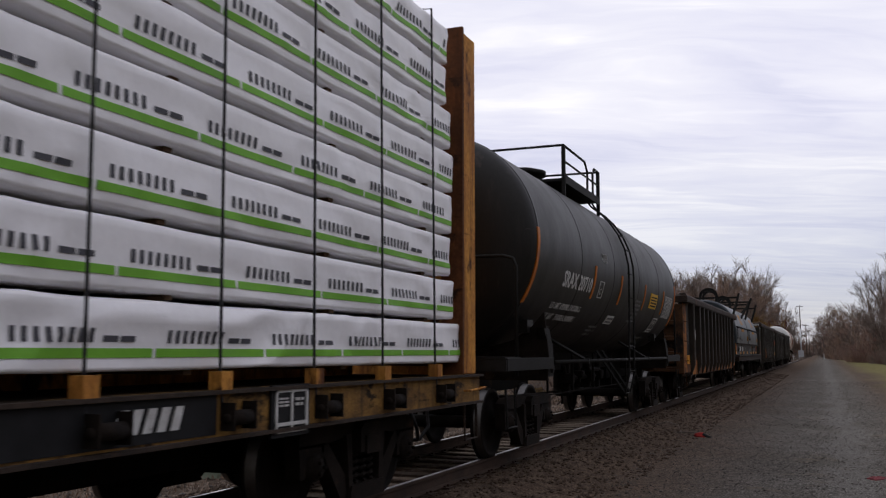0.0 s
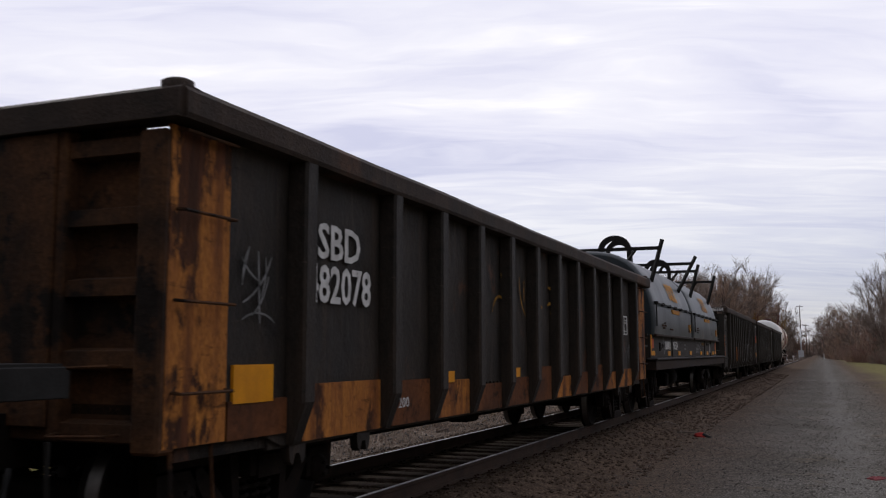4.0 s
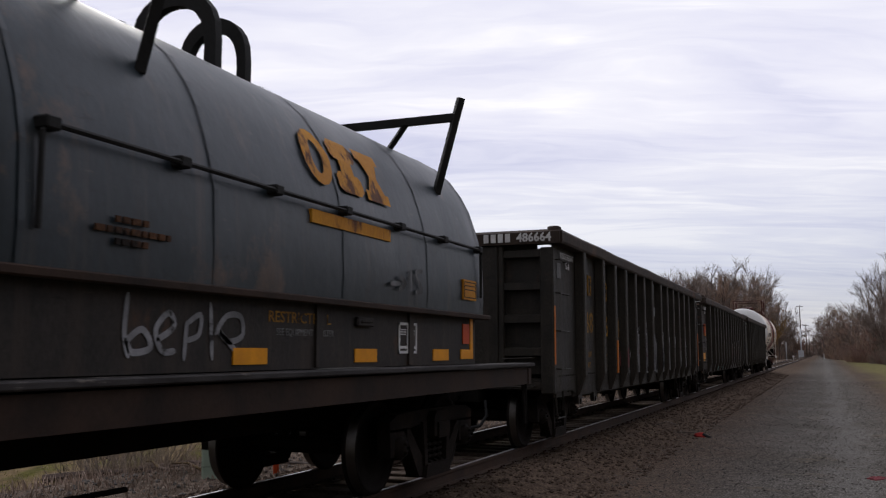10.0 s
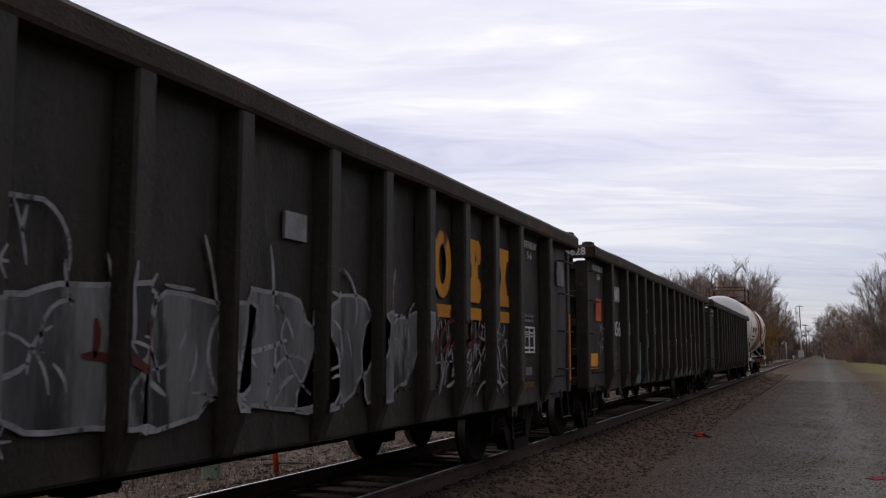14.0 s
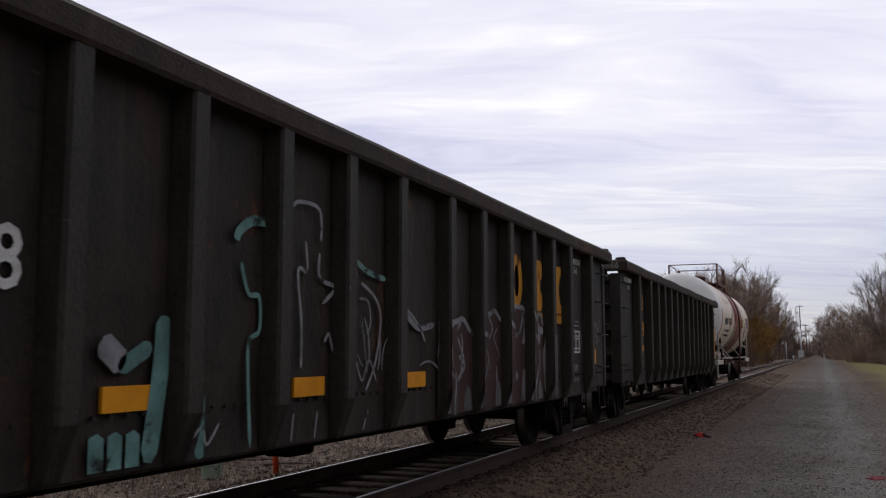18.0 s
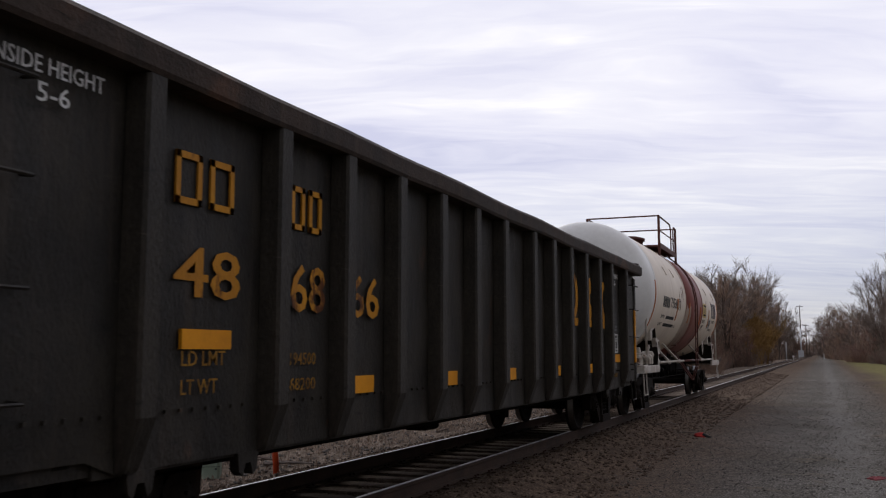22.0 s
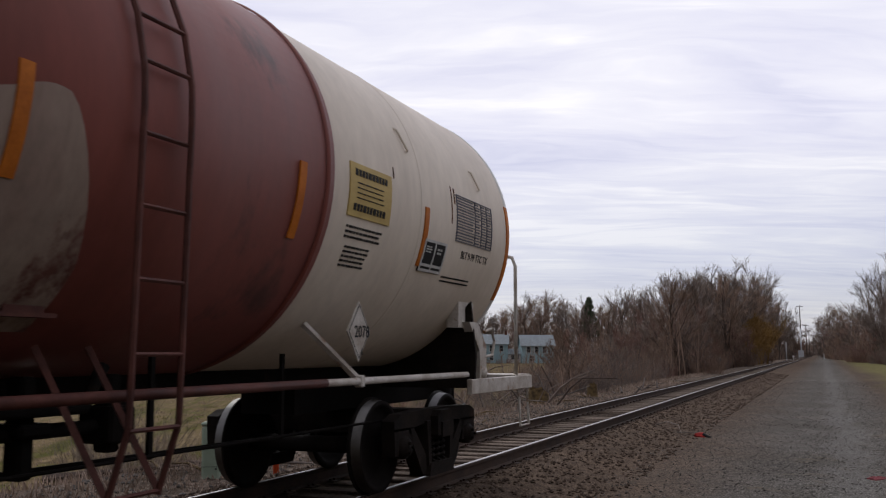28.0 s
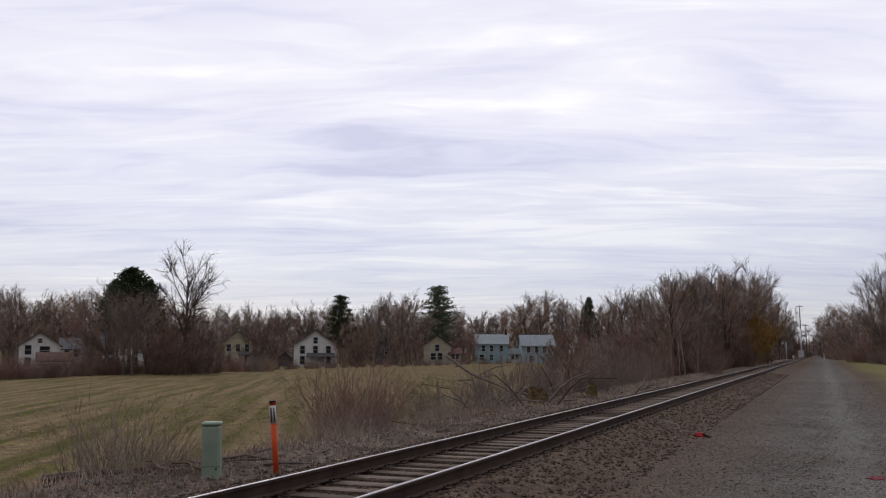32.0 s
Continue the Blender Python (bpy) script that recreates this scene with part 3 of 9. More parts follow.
# rails: base, web and head, with a bright running surface
track = tagged(new("track"), "single railway track of worn timber ties and rusty steel rails", "track", kind="structure")
RAIL = [(-0.07, -0.172), (0.07, -0.172), (0.07, -0.162), (0.012, -0.145), (0.010, -0.05), (0.036, -0.038), (0.036, -0.006), (-0.036, -0.006), (-0.036, -0.038), (-0.010, -0.05), (-0.012, -0.145), (-0.07, -0.162)]
for side in (-0.7525, 0.7525):
    bm = B()
    prism(bm, [(x + side, z) for x, z in RAIL], -80, 900)
    r = part("rail", bm, "rail", track, "rusty steel rail with a polished head")
    r.location.x = TRACK_X
    bm = B()
    q = -0.010 if side > 0 else 0.010
    prism(bm, [(side + q - 0.018, -0.0055), (side + q + 0.018, -0.0055), (side + q + 0.014, 0.0), (side + q - 0.014, 0.0)], -80, 900)
    part("running_surface", bm, "rail_head", r, "polished steel running surface")


def tie_mesh(seed):
    rg = random.Random(seed)
    bm = B()
    bx(bm, -1.3, 1.3, -0.115, 0.115, -0.34, -0.178, 0.012)
    for v in bm.verts:
        v.co += Vector((rg.uniform(-.03, .03), rg.uniform(-.012, .012), rg.uniform(-.008, .006) if v.co.z > -0.25 else 0))
    return done("tie", bm, "tie")


tie_meshes = [tie_mesh(i) for i in range(6)]
rg = random.Random(4)
for i in range(230):
    y = 2.0 + i * 0.52
    t = part("tie", tie_meshes[rg.randrange(6)], None, track)
    t.location = (TRACK_X + rg.uniform(-.05, .05), y + rg.uniform(-.03, .03), rg.uniform(-0.006, 0.004))
    t.rotation_euler = (0, 0, radians(rg.uniform(-1.2, 1.2)))
bm = B()
for i in range(230, 900):
    bx(bm, -1.3, 1.3, 2 + i * .52 - .11, 2 + i * .52 + .11, -.3, -.18)
r = part("distant_ties", bm, "tie", track)
r.location.x = TRACK_X
tagged(r, kind="stuff")
# plates and spike heads along both rails
bm = B()
for i in range(170):
    y = 2.0 + i * 0.52
    for s in (-0.7525, 0.7525):
        bx(bm, s - 0.15, s + 0.15, y - 0.09, y + 0.09, -0.182, -0.168)
        for dx in (-0.085, 0.085):
            for dy in (-0.05, 0.05):
                bx(bm, s + dx - 0.015, s + dx + 0.015, y + dy - 0.012, y + dy + 0.012, -0.17, -0.145)
r = part("tie_plates", bm, "rail", track, "rusty tie plates and spikes")
r.location.x = TRACK_X
tagged(r, kind="stuff")


def stones(name, n, area, rmin, rmax, seed, material, label, low=0.3):
    """Loose stones, one mesh: squashed octahedra with broken outlines."""
    rg = random.Random(seed)
    vs, fs = [], []
    k = 0
    while k < n:
        x, y = area(rg)
        r = rg.uniform(rmin, rmax)
        z = ground_z(x, y) + r * low
        o = len(vs)
        a = rg.uniform(0, 6.28)
        c, s = math.cos(a), math.sin(a)
        for dx, dy, dz in ((1, 0, 0), (-1, 0, 0), (0, 1, 0), (0, -1, 0), (0, 0, 1), (0, 0, -1)):
            q = r * rg.uniform(0.7, 1.25)
            X, Y = dx * c - dy * s + 0.25 * rg.uniform(-1, 1), dx * s + dy * c + 0.25 * rg.uniform(-1, 1)
            vs.append((x + X * q, y + Y * q * 0.85, z + dz * q * 0.65))
        fs += [(o + i, o + j, o + t) for i, j, t in ((0, 2, 4), (2, 1, 4), (1, 3, 4), (3, 0, 4), (2, 0, 5), (1, 2, 5), (3, 1, 5), (0, 3, 5))]
        k += 1
    me = bpy.data.meshes.new(name)
    me.from_pydata(vs, [], fs)
    me.materials.append(M[material])
    return tagged(new(name, me), label, "stones", kind="stuff")


M["stone_stuff"] = mat("stone_stuff", (0.135, 0.098, 0.075), (0.05, 0.036, 0.028), 0.95, scale=11, bump=0.3, grain=0.6, gloss=0.03)
M["pebble_stuff"] = mat("pebble_stuff", (0.17, 0.155, 0.142), (0.06, 0.054, 0.049), 0.95, scale=11, bump=0.3, grain=0.6, gloss=0.03)


def along(lo, hi, x0, x1, p=1.8):
    return lambda rg: (rg.uniform(x0, x1), lo + (hi - lo) * rg.random() ** p)


stones("ballast", 16000, along(5, 75, TRACK_X - 2.3, TRACK_X + 2.6), 0.016, 0.038, 1, "stone_stuff", "brown and grey crushed-stone ballast round the ties")
stones("gravel", 14000, along(4, 60, TRACK_X + 2.2, 4.5), 0.008, 0.022, 2, "pebble_stuff", "loose grey road gravel")
stones("gravel", 2500, along(6, 40, -10.5, TRACK_X - 2.0), 0.015, 0.05, 3, "pebble_stuff", "loose stones beside the track bed")


# ---- trucks (bogies), shared by all cars ----
WR = 0.457


def wheel_mesh():
    bm = B()
    s = 1
    # flange inside, tread outside, dished plate and hub
    lathe(bm, [(s * 0.70, 0.40), (s * 0.70, 0.483), (s * 0.725, 0.486), (s * 0.735, 0.462)], 36, axis="x")
    n0 = len(bm.faces)
    lathe(bm, [(s * 0.735, 0.462), (s * 0.83, 0.452)], 36, axis="x")
    lathe(bm, [(s * 0.83, 0.452), (s * 0.835, 0.40), (s * 0.79, 0.385), (s * 0.80, 0.20), (s * 0.84, 0.14), (s * 0.84, 0.085)], 36, axis="x")
    lathe(bm, [(s * 0.70, 0.40), (s * 0.75, 0.36), (s * 0.74, 0.18), (s * 0.68, 0.12), (s * 0.68, 0.085)], 36, axis="x")
    bm.faces.ensure_lookup_table()
    for f in bm.faces[n0:n0 + 36]:
        f.material_index = 1
    bmesh.ops.remove_doubles(bm, verts=bm.verts[:], dist=0.0005)
    return done("wheel", bm, ["wheel", "tread"])


def axle_mesh():
    bm = B()
    tube(bm, [(-1.0, 0, 0), (1.0, 0, 0)], 0.085, 14)
    return done("wheelset", bm, "wheel")


def side_frame_mesh():
    bm = B()
    x0, x1 = -0.07, 0.07
    top = [(-1.12, 0.62), (-1.12, 0.72), (-0.95, 0.78), (-0.4, 0.80), (0.4, 0.80), (0.95, 0.78), (1.12, 0.72), (1.12, 0.62), (0.78, 0.62), (0.34, 0.66), (-0.34, 0.66), (-0.78, 0.62)]
    prism(bm, top, x0, x1, axis="x")
    for s in (-1, 1):
        dia = [(s * 0.80, 0.64), (s * 0.66, 0.64), (s * 0.24, 0.24), (s * 0.30, 0.12), (s * 0.42, 0.14)]
        prism(bm, dia if s > 0 else dia[::-1], x0, x1, axis="x")
        col = [(s * 0.38, 0.68), (s * 0.28, 0.68), (s * 0.25, 0.22), (s * 0.32, 0.22)]
        prism(bm, col if s > 0 else col[::-1], x0 - 0.03, x1 + 0.03, axis="x")
        jaw = [(s * 1.12, 0.64), (s * 0.72, 0.64), (s * 0.72, 0.40), (s * 0.78, 0.40), (s * 0.79, 0.55), (s * 1.0, 0.55), (s * 1.02, 0.38), (s * 1.10, 0.38)]
        prism(bm, jaw if s > 0 else jaw[::-1], x0, x1, axis="x")
    prism(bm, [(-0.34, 0.11), (0.34, 0.11), (0.30, 0.24), (-0.30, 0.24)], x0 - 0.05, x1 + 0.05, axis="x")
    return done("side_frame", bm, "truck")


def spring_mesh():
    bm = B()
    pts = []
    for i in range(41):
        a = i / 40 * 4.2 * 2 * math.pi
        pts.append((0.062 * math.cos(a), 0.062 * math.sin(a), 0.245 + 0.26 * i / 40))
    tube(bm, pts, 0.017, 6)
    return done("spring", bm, "truck")


def bearing_mesh():
    bm = B()
    lathe(bm, [(-0.12, 0.0), (-0.12, 0.10), (0.02, 0.115), (0.08, 0.115), (0.085, 0.085), (0.12, 0.08), (0.125, 0.0)], 18, axis="x")
    for k in range(3):
        a = k * 2.094
        tube(bm, [(0.10, 0.05 * math.cos(a), 0.05 * math.sin(a)), (0.15, 0.05 * math.cos(a), 0.05 * math.sin(a))], 0.016, 6)
    return done("bearing_cap", bm, "truck")


def bolster_mesh():
    bm = B()
    prism(bm, [(-0.22, 0.52), (0.22, 0.52), (0.22, 0.72), (0.15, 0.78), (-0.15, 0.78), (-0.22, 0.72)], -1.18, 1.18, axis="x")
    bx(bm, -1.2, -0.9, -0.14, 0.14, 0.5, 0.66)
    bx(bm, 0.9, 1.2, -0.14, 0.14, 0.5, 0.66)
    lathe(bm, [(0.78, 0.18), (0.86, 0.18), (0.86, 0.0)], 16)
    for v in bm.verts:
        if v.co.y > 0.77 and abs(v.co.z) < 0.19 and abs(v.co.x) < 0.19:
            v.co = (v.co.x, v.co.z, v.co.y)
    # brake beams
    for s in (-1, 1):
        tube(bm, [(-0.85, s * 0.36, 0.36), (0.85, s * 0.36, 0.36)], 0.035, 6)
    return done("truck", bm, "truck")


WH, WS, SF, SP, BC, BO = wheel_mesh(), axle_mesh(), side_frame_mesh(), spring_mesh(), bearing_mesh(), bolster_mesh()


def truck(car, y, half=0.89):
    t = part("truck", BO, None, car, "dark cast-steel truck with roller bearings")
    t.location.y = y
    for s in (-1, 1):
        f = part("side_frame", SF, None, t)
        f.location.x = s * 1.02
        if half != 0.89:
            f.scale.y = half / 0.89
        for k in (-1, 0, 1):
            c = part("spring", SP, None, t)
            c.location = (s * 1.03, k * 0.145, 0)
        for e in (-1, 1):
            b = part("bearing_cap", BC, None, t)
            b.location = (s * 1.03, e * half, WR)
            b.rotation_euler = (0, 0, 0 if s > 0 else math.pi)
    for e in (-1, 1):
        w = part("wheelset", WS, None, car, "dark axle between two wheels with bright treads")
        w.location = (0, y + e * half, WR)
        for q in (0, math.pi):
            part("wheel", WH, None, w).rotation_euler.z = q
        SPINS.append((w, y + e * half))
    return t


def coupler(car, y, s):
    bm = B()
    bx(bm, -0.09, 0.09, min(y, y + s * 0.42), max(y, y + s * 0.42), 0.76, 0.92, 0.015)
    bx(bm, -0.16, 0.13, min(y + s * 0.36, y + s * 0.62), max(y + s * 0.36, y + s * 0.62), 0.70, 0.98, 0.03)
    tube(bm, [(0.1, y + s * 0.55, 0.66), (0.1, y + s * 0.55, 1.02)], 0.05, 8)
    c = part("coupler", bm, "under", car, "dark cast coupler")
    bm = B()
    tube(bm, [(0.45, y + s * 0.12, 0.70), (0.5, y + s * 0.2, 0.5), (0.45, y + s * 0.35, 0.36), (0.3, y + s * 0.5, 0.33), (0.15, y + s * 0.6, 0.40)], 0.024, 7)
    part("air_hose", bm, "air_hose", car, "hanging black air hose")
    return c


def car_root(name, u0, label, category="railway car"):
    c = tagged(new(name), label, category)
    c.location = (TRACK_X, u0, 0)
    MOVES.append((c, u0))
    return c


def grab(car, y0, y1, z, lat, material, out=0.08, droop=0.0):
    bm = B()
    tube(bm, [(lat - 0.02, y0, z), (lat + out, y0, z - droop), (lat + out, y1, z - droop), (lat - 0.02, y1, z)], 0.011, 6)
    return part("grab_iron", bm, material, car)


# ---- gondolas ----
def rib_mesh(z0, z1, material):
    bm = B()
    prof = []
    for z, dep, wid in ((z0, 0.035, 0.07), (z0 + 0.03, 0.05, 0.075), (z0 + 0.30, 0.145, 0.085), (z1, 0.145, 0.085)):
        prof.append([bm.verts.new((x, y, z)) for x, y in ((0, -wid - 0.015), (dep - .02, -wid), (dep, -wid + .02), (dep, wid - 0.02), (dep - .02, wid), (0, wid + 0.015))])
    for a, b in zip(prof, prof[1:]):
        for k in range(5):
            bm.faces.new((a[k], a[k + 1], b[k + 1], b[k]))
    bm.faces.new(prof[0])
    bm.faces.new(prof[-1][::-1])
    return done("rib", bm, material)


def gondola(u0, L, ztop, ribs, label, side_m, rib_m, chord_m, end_m, trucks, corner_m=None, seed=0):
    rg = random.Random(seed)
    c = car_root("gondola_car", u0, label)
    z0, lat = 0.74, 1.44
    zc = ztop - 0.21
    for s in (1, -1):
        bm = B()
        # the sheet is dented between the ribs
        ny, nz = int(L / 0.22), 10
        y0, y1 = (0.0, L)
        g = [[None] * (nz + 1) for _ in range(ny + 1)]
        for i in range(ny + 1):
            for j in range(nz + 1):
                y = y0 + (y1 - y0) * i / ny
                z = z0 + (zc + 0.02 - z0) * j / nz
                near = min([abs(y - r) for r in ribs] + [y, L - y])
                d = 0.022 * noise.noise((y * 1.3, z * 1.5, seed * 7.7)) * min(1, near / 0.3)
                if 0 < i < ny:
                    d += 0.005 * math.sin((z - z0) * 2.2) * min(1, near / 0.3)
                if y < 0.2 or y > L - 0.2:
                    z = min(z, zc - 0.055)
                if y < 1.2 or y > L - 1.2:
                    z = max(z, z0 + 0.085)
                g[i][j] = bm.verts.new((s * (lat - 0.016 + d * (1 if z > z0 + .15 else 0.3)), y, z))
        for i in range(ny):
            for j in range(nz):
                q = (g[i][j], g[i + 1][j], g[i + 1][j + 1], g[i][j + 1])
                f = bm.faces.new(q if s > 0 else q[::-1])
                f.smooth = True
        # inner skin
        bx(bm, s * (lat - 0.07) - 0.01, s * (lat - 0.07) + 0.01, 0.22, L - 0.22, z0, zc)
        part("side_sheet", bm, side_m, c)
        bm = B()
        # top chord, a little uneven, with a rounded upper edge
        ny = int(L / 0.5)
        prof = [(lat - 0.09, zc), (lat + 0.135, zc), (lat + 0.15, zc + 0.03), (lat + 0.15, ztop - 0.05), (lat + 0.11, ztop - 0.008), (lat + 0.05, ztop), (lat - 0.09, ztop - 0.02)]
        rings = []
        for i in range(ny + 1):
            y = -0.02 + (L + 0.04) * i / ny
            dz, dx = 0.014 * noise.noise((y * 0.6, seed, 1.0)), 0.012 * noise.noise((y * 0.7, seed, 4.0))
            rings.append([bm.verts.new((s * (a + dx), y, z + dz)) for a, z in prof])
        for a, b in zip(rings, rings[1:]):
            for k in range(len(prof)):
                bm.faces.new((a[k], a[(k + 1) % len(prof)], b[(k + 1) % len(prof)], b[k]))
        bm.faces.new(rings[0])
        bm.faces.new(rings[-1][::-1])
        part("top_chord", bm, chord_m, c)
        bm = B()
        bx(bm, s * (lat - 0.08) - 0.04, s * (lat - 0.08) + 0.04, 1.2, L - 1.2, z0 - 0.02, z0 + 0.05)
        part("side_sill", bm, side_m, c)
    rm = rib_mesh(z0, zc, rib_m)
    for y in ribs:
        for s in (1, -1):
            r = part("rib", rm, None, c)
            r.location = (s * (lat - 0.01), y, 0)
            r.rotation_euler = (0, 0, 0 if s > 0 else math.pi)
    # rivets along the foot of the sheet
    bm = B()
    y = 0.3
    while y < L - 0.2:
        if min(abs(y - r) for r in ribs) > 0.16:
            bx(bm, lat - 0.01, lat + 0.009, y - 0.011, y + 0.011, 1.04, 1.062)
        y += 0.13
    tagged(part("rivets", bm, rib_m, c), kind="stuff")
    # ends: posts, level stiffeners, a recessed sheet and a chord
    for y, s in ((0.0, 1), (L, -1)):
        def yy(d):
            return y + s * d
        bm = B()
        bx(bm, -1.36, 1.36, min(yy(.10), yy(.13)), max(yy(.10), yy(.13)), z0 + .17, zc - .055)
        bx(bm, -1.18, 1.18, min(yy(.10), yy(.13)), max(yy(.10), yy(.13)), zc - .055, zc)
        part("end_sheet", bm, end_m, c)
        for q in (-1, 1):
            bm = B()
            bx(bm, q * 1.35 - 0.10, q * 1.35 + 0.10, min(yy(-.03), yy(.14)), max(yy(-.03), yy(.14)), z0 + 0.06, zc - 0.05, 0.02)
            part("corner_post", bm, corner_m or end_m, c)
            bm = B()
            bx(bm, q * 0.66 - 0.04, q * 0.66 + 0.04, min(yy(-.02), yy(.12)), max(yy(-.02), yy(.12)), z0 + .12, zc, 0.012)
            part("end_post", bm, end_m, c)
        bm = B()
        bx(bm, -0.62, 0.62, min(yy(-.035), yy(.10)), max(yy(-.035), yy(.10)), z0 + .2, zc - .01, 0.01)
        part("end_plate", bm, end_m, c)
        n = 5
        for k in range(n):
            z = z0 + 0.18 + k * (zc - z0 - 0.31) / (n - 1)
            bm = B()
            prism(bm, [(yy(.12), z - 0.075), (yy(0.0), z - 0.05), (yy(0.0), z + 0.05), (yy(.12), z + 0.075)], -1.27, 1.27, axis="x")
            part("end_stiffener", bm, end_m, c)
        bm = B()
        prism(bm, [(yy(-.07), zc), (yy(.14), zc), (yy(.14), ztop - 0.01), (yy(.0), ztop), (yy(-.07), ztop - 0.04)], -1.56, 1.56, axis="x")
        part("end_chord", bm, chord_m, c)
        bm = B()
        lathe(bm, [(ztop - 0.02, 0.10), (ztop + 0.03, 0.10), (ztop + 0.045, 0.07), (ztop + 0.045, 0.0)], 14, axis="y")
        for v in bm.verts:
            v.co = (1.45 + v.co.x, y + s * 0.06 + v.co.z, v.co.y)
        part("corner_cap", bm, chord_m, c)
        for z in (z0 + 0.57, z0 + 0.17):
            bm = B()
            tube(bm, [(1.15, yy(0.0), z), (1.15, yy(-.1), z), (0.7, yy(-.1), z - 0.015), (0.7, yy(0.0), z)], 0.011, 6)
            part("grab_iron", bm, end_m, c)
        for z in (z0 + 0.42, z0 + 0.96, z0 + 1.50, z0 + 1.98):
            ya, yb = sorted((yy(.08), yy(.60)))
            grab(c, ya, yb, z if z < zc else zc - .1, lat, end_m, droop=0.01)
        # stirrup step
        bm = B()
        ya, yb = sorted((yy(.12), yy(.52)))
        tube(bm, [(1.42, ya, z0 + .12), (1.45, ya, z0 - 0.28), (1.45, yb, z0 - 0.28), (1.42, yb, z0 + .12)], 0.016, 6)
        part("step", bm, end_m, c)
        coupler(c, y, -s)
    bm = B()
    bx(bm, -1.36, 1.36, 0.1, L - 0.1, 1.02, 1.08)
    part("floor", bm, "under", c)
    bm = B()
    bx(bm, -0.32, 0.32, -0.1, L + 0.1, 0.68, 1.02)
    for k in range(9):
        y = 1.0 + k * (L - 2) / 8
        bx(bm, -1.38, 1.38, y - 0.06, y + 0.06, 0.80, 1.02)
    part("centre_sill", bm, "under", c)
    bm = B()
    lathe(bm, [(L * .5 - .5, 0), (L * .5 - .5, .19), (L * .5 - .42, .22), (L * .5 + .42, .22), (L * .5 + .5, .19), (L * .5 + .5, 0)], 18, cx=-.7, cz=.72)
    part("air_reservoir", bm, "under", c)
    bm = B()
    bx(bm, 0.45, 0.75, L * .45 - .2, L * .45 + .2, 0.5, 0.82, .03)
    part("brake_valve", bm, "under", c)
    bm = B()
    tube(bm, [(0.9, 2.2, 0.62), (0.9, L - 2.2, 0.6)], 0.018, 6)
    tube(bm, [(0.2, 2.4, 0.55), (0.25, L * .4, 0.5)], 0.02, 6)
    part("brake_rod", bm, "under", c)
    for yb in (1.55, 2.6, L - 1.6, L - 2.7):
        bm = B()
        prism(bm, [(yb - 0.12, z0), (yb + 0.12, z0), (yb + 0.10, z0 - 0.12), (yb + 0.06, z0 - 0.15), (yb + 0.03, z0 - 0.07), (yb - 0.03, z0 - 0.07), (yb - 0.06, z0 - 0.15), (yb - 0.10, z0 - 0.12)], 1.36, 1.43, axis="x")
        part("pulling_lug", bm, side_m, c)
    for y in trucks:
        truck(c, y)
    return c


def ribs_of(L, a=1.50, b=2.93, n=10):
    return [a] + [b + (L - 2 * b) * k / n for k in range(n + 1)] + [L - a]


def chip(c, y0, y1, z0, z1, material, lat=1.44, name="reflector_strip", label=""):
    bm = B()
    plate(bm, y0, y1, z0, z1, lat, 0.014)
    return part(name, bm, material, c, label)


def spec_box(c, y0, y1, z0, z1, lat, bend=None, ink="white_paint"):
    bm = B()
    frame_lines(bm, y0, y1, z0, z1, 0.024, lat + 0.014 if not bend else lat, bend, cols=(0.5,), rows=(0.2,))
    w = y1 - y0
    bars(bm, y0 + w * .12, y0 + w * .4, z0 + (z1 - z0) * .6, z1 - .05, 3, lat + .014 if not bend else lat, bend, 3, lo=.03, hi=.08)
    bars(bm, y0 + w * .62, y0 + w * .88, z0 + (z1 - z0) * .6, z1 - .05, 2, lat + .014 if not bend else lat, bend, 4, lo=.03, hi=.08)
    return part("data_panel", bm, ink, c, "stencilled data panel")


def drape(bm, ribs, lat):
    """Lays flat paint on the side: cut at the ribs, and raised on to their faces."""
    for r in ribs:
        for off in (-0.105, -0.075, 0.075, 0.105):
            bmesh.ops.bisect_plane(bm, geom=bm.verts[:] + bm.edges[:] + bm.faces[:], plane_co=(0, r + off, 0), plane_no=(0, 1, 0))
    gone_ = []
    for f in bm.faces:
        q = min([abs(f.calc_center_median().y - r) for r in ribs] or [9])
        if 0.075 <= q <= 0.105:
            gone_.append(f)
    bmesh.ops.delete(bm, geom=gone_, context="FACES")
    for v in bm.verts:
        if min([abs(v.co.y - r) for r in ribs] or [9]) < 0.0755:
            v.co.x += 0.127
    return bm


def ribbon(bm, pts, w, lat):
    """A sprayed line through (y, z) points, thinning at its ends."""
    n = len(pts)
    prev = None
    for i, (y, z) in enumerate(pts):
        (ya, za), (yb, zb) = pts[max(i - 1, 0)], pts[min(i + 1, n - 1)]
        q = math.hypot(yb - ya, zb - za) or 1
        ww = w * (0.45 if i in (0, n - 1) else 1) / 2
        nx, nz = -(zb - za) / q * ww, (yb - ya) / q * ww
        cur = [bm.verts.new((lat, y + nx, z + nz)), bm.verts.new((lat, y - nx, z - nz))]
        if prev:
            bm.faces.new((prev[0], prev[1], cur[1], cur[0]))
        prev = cur


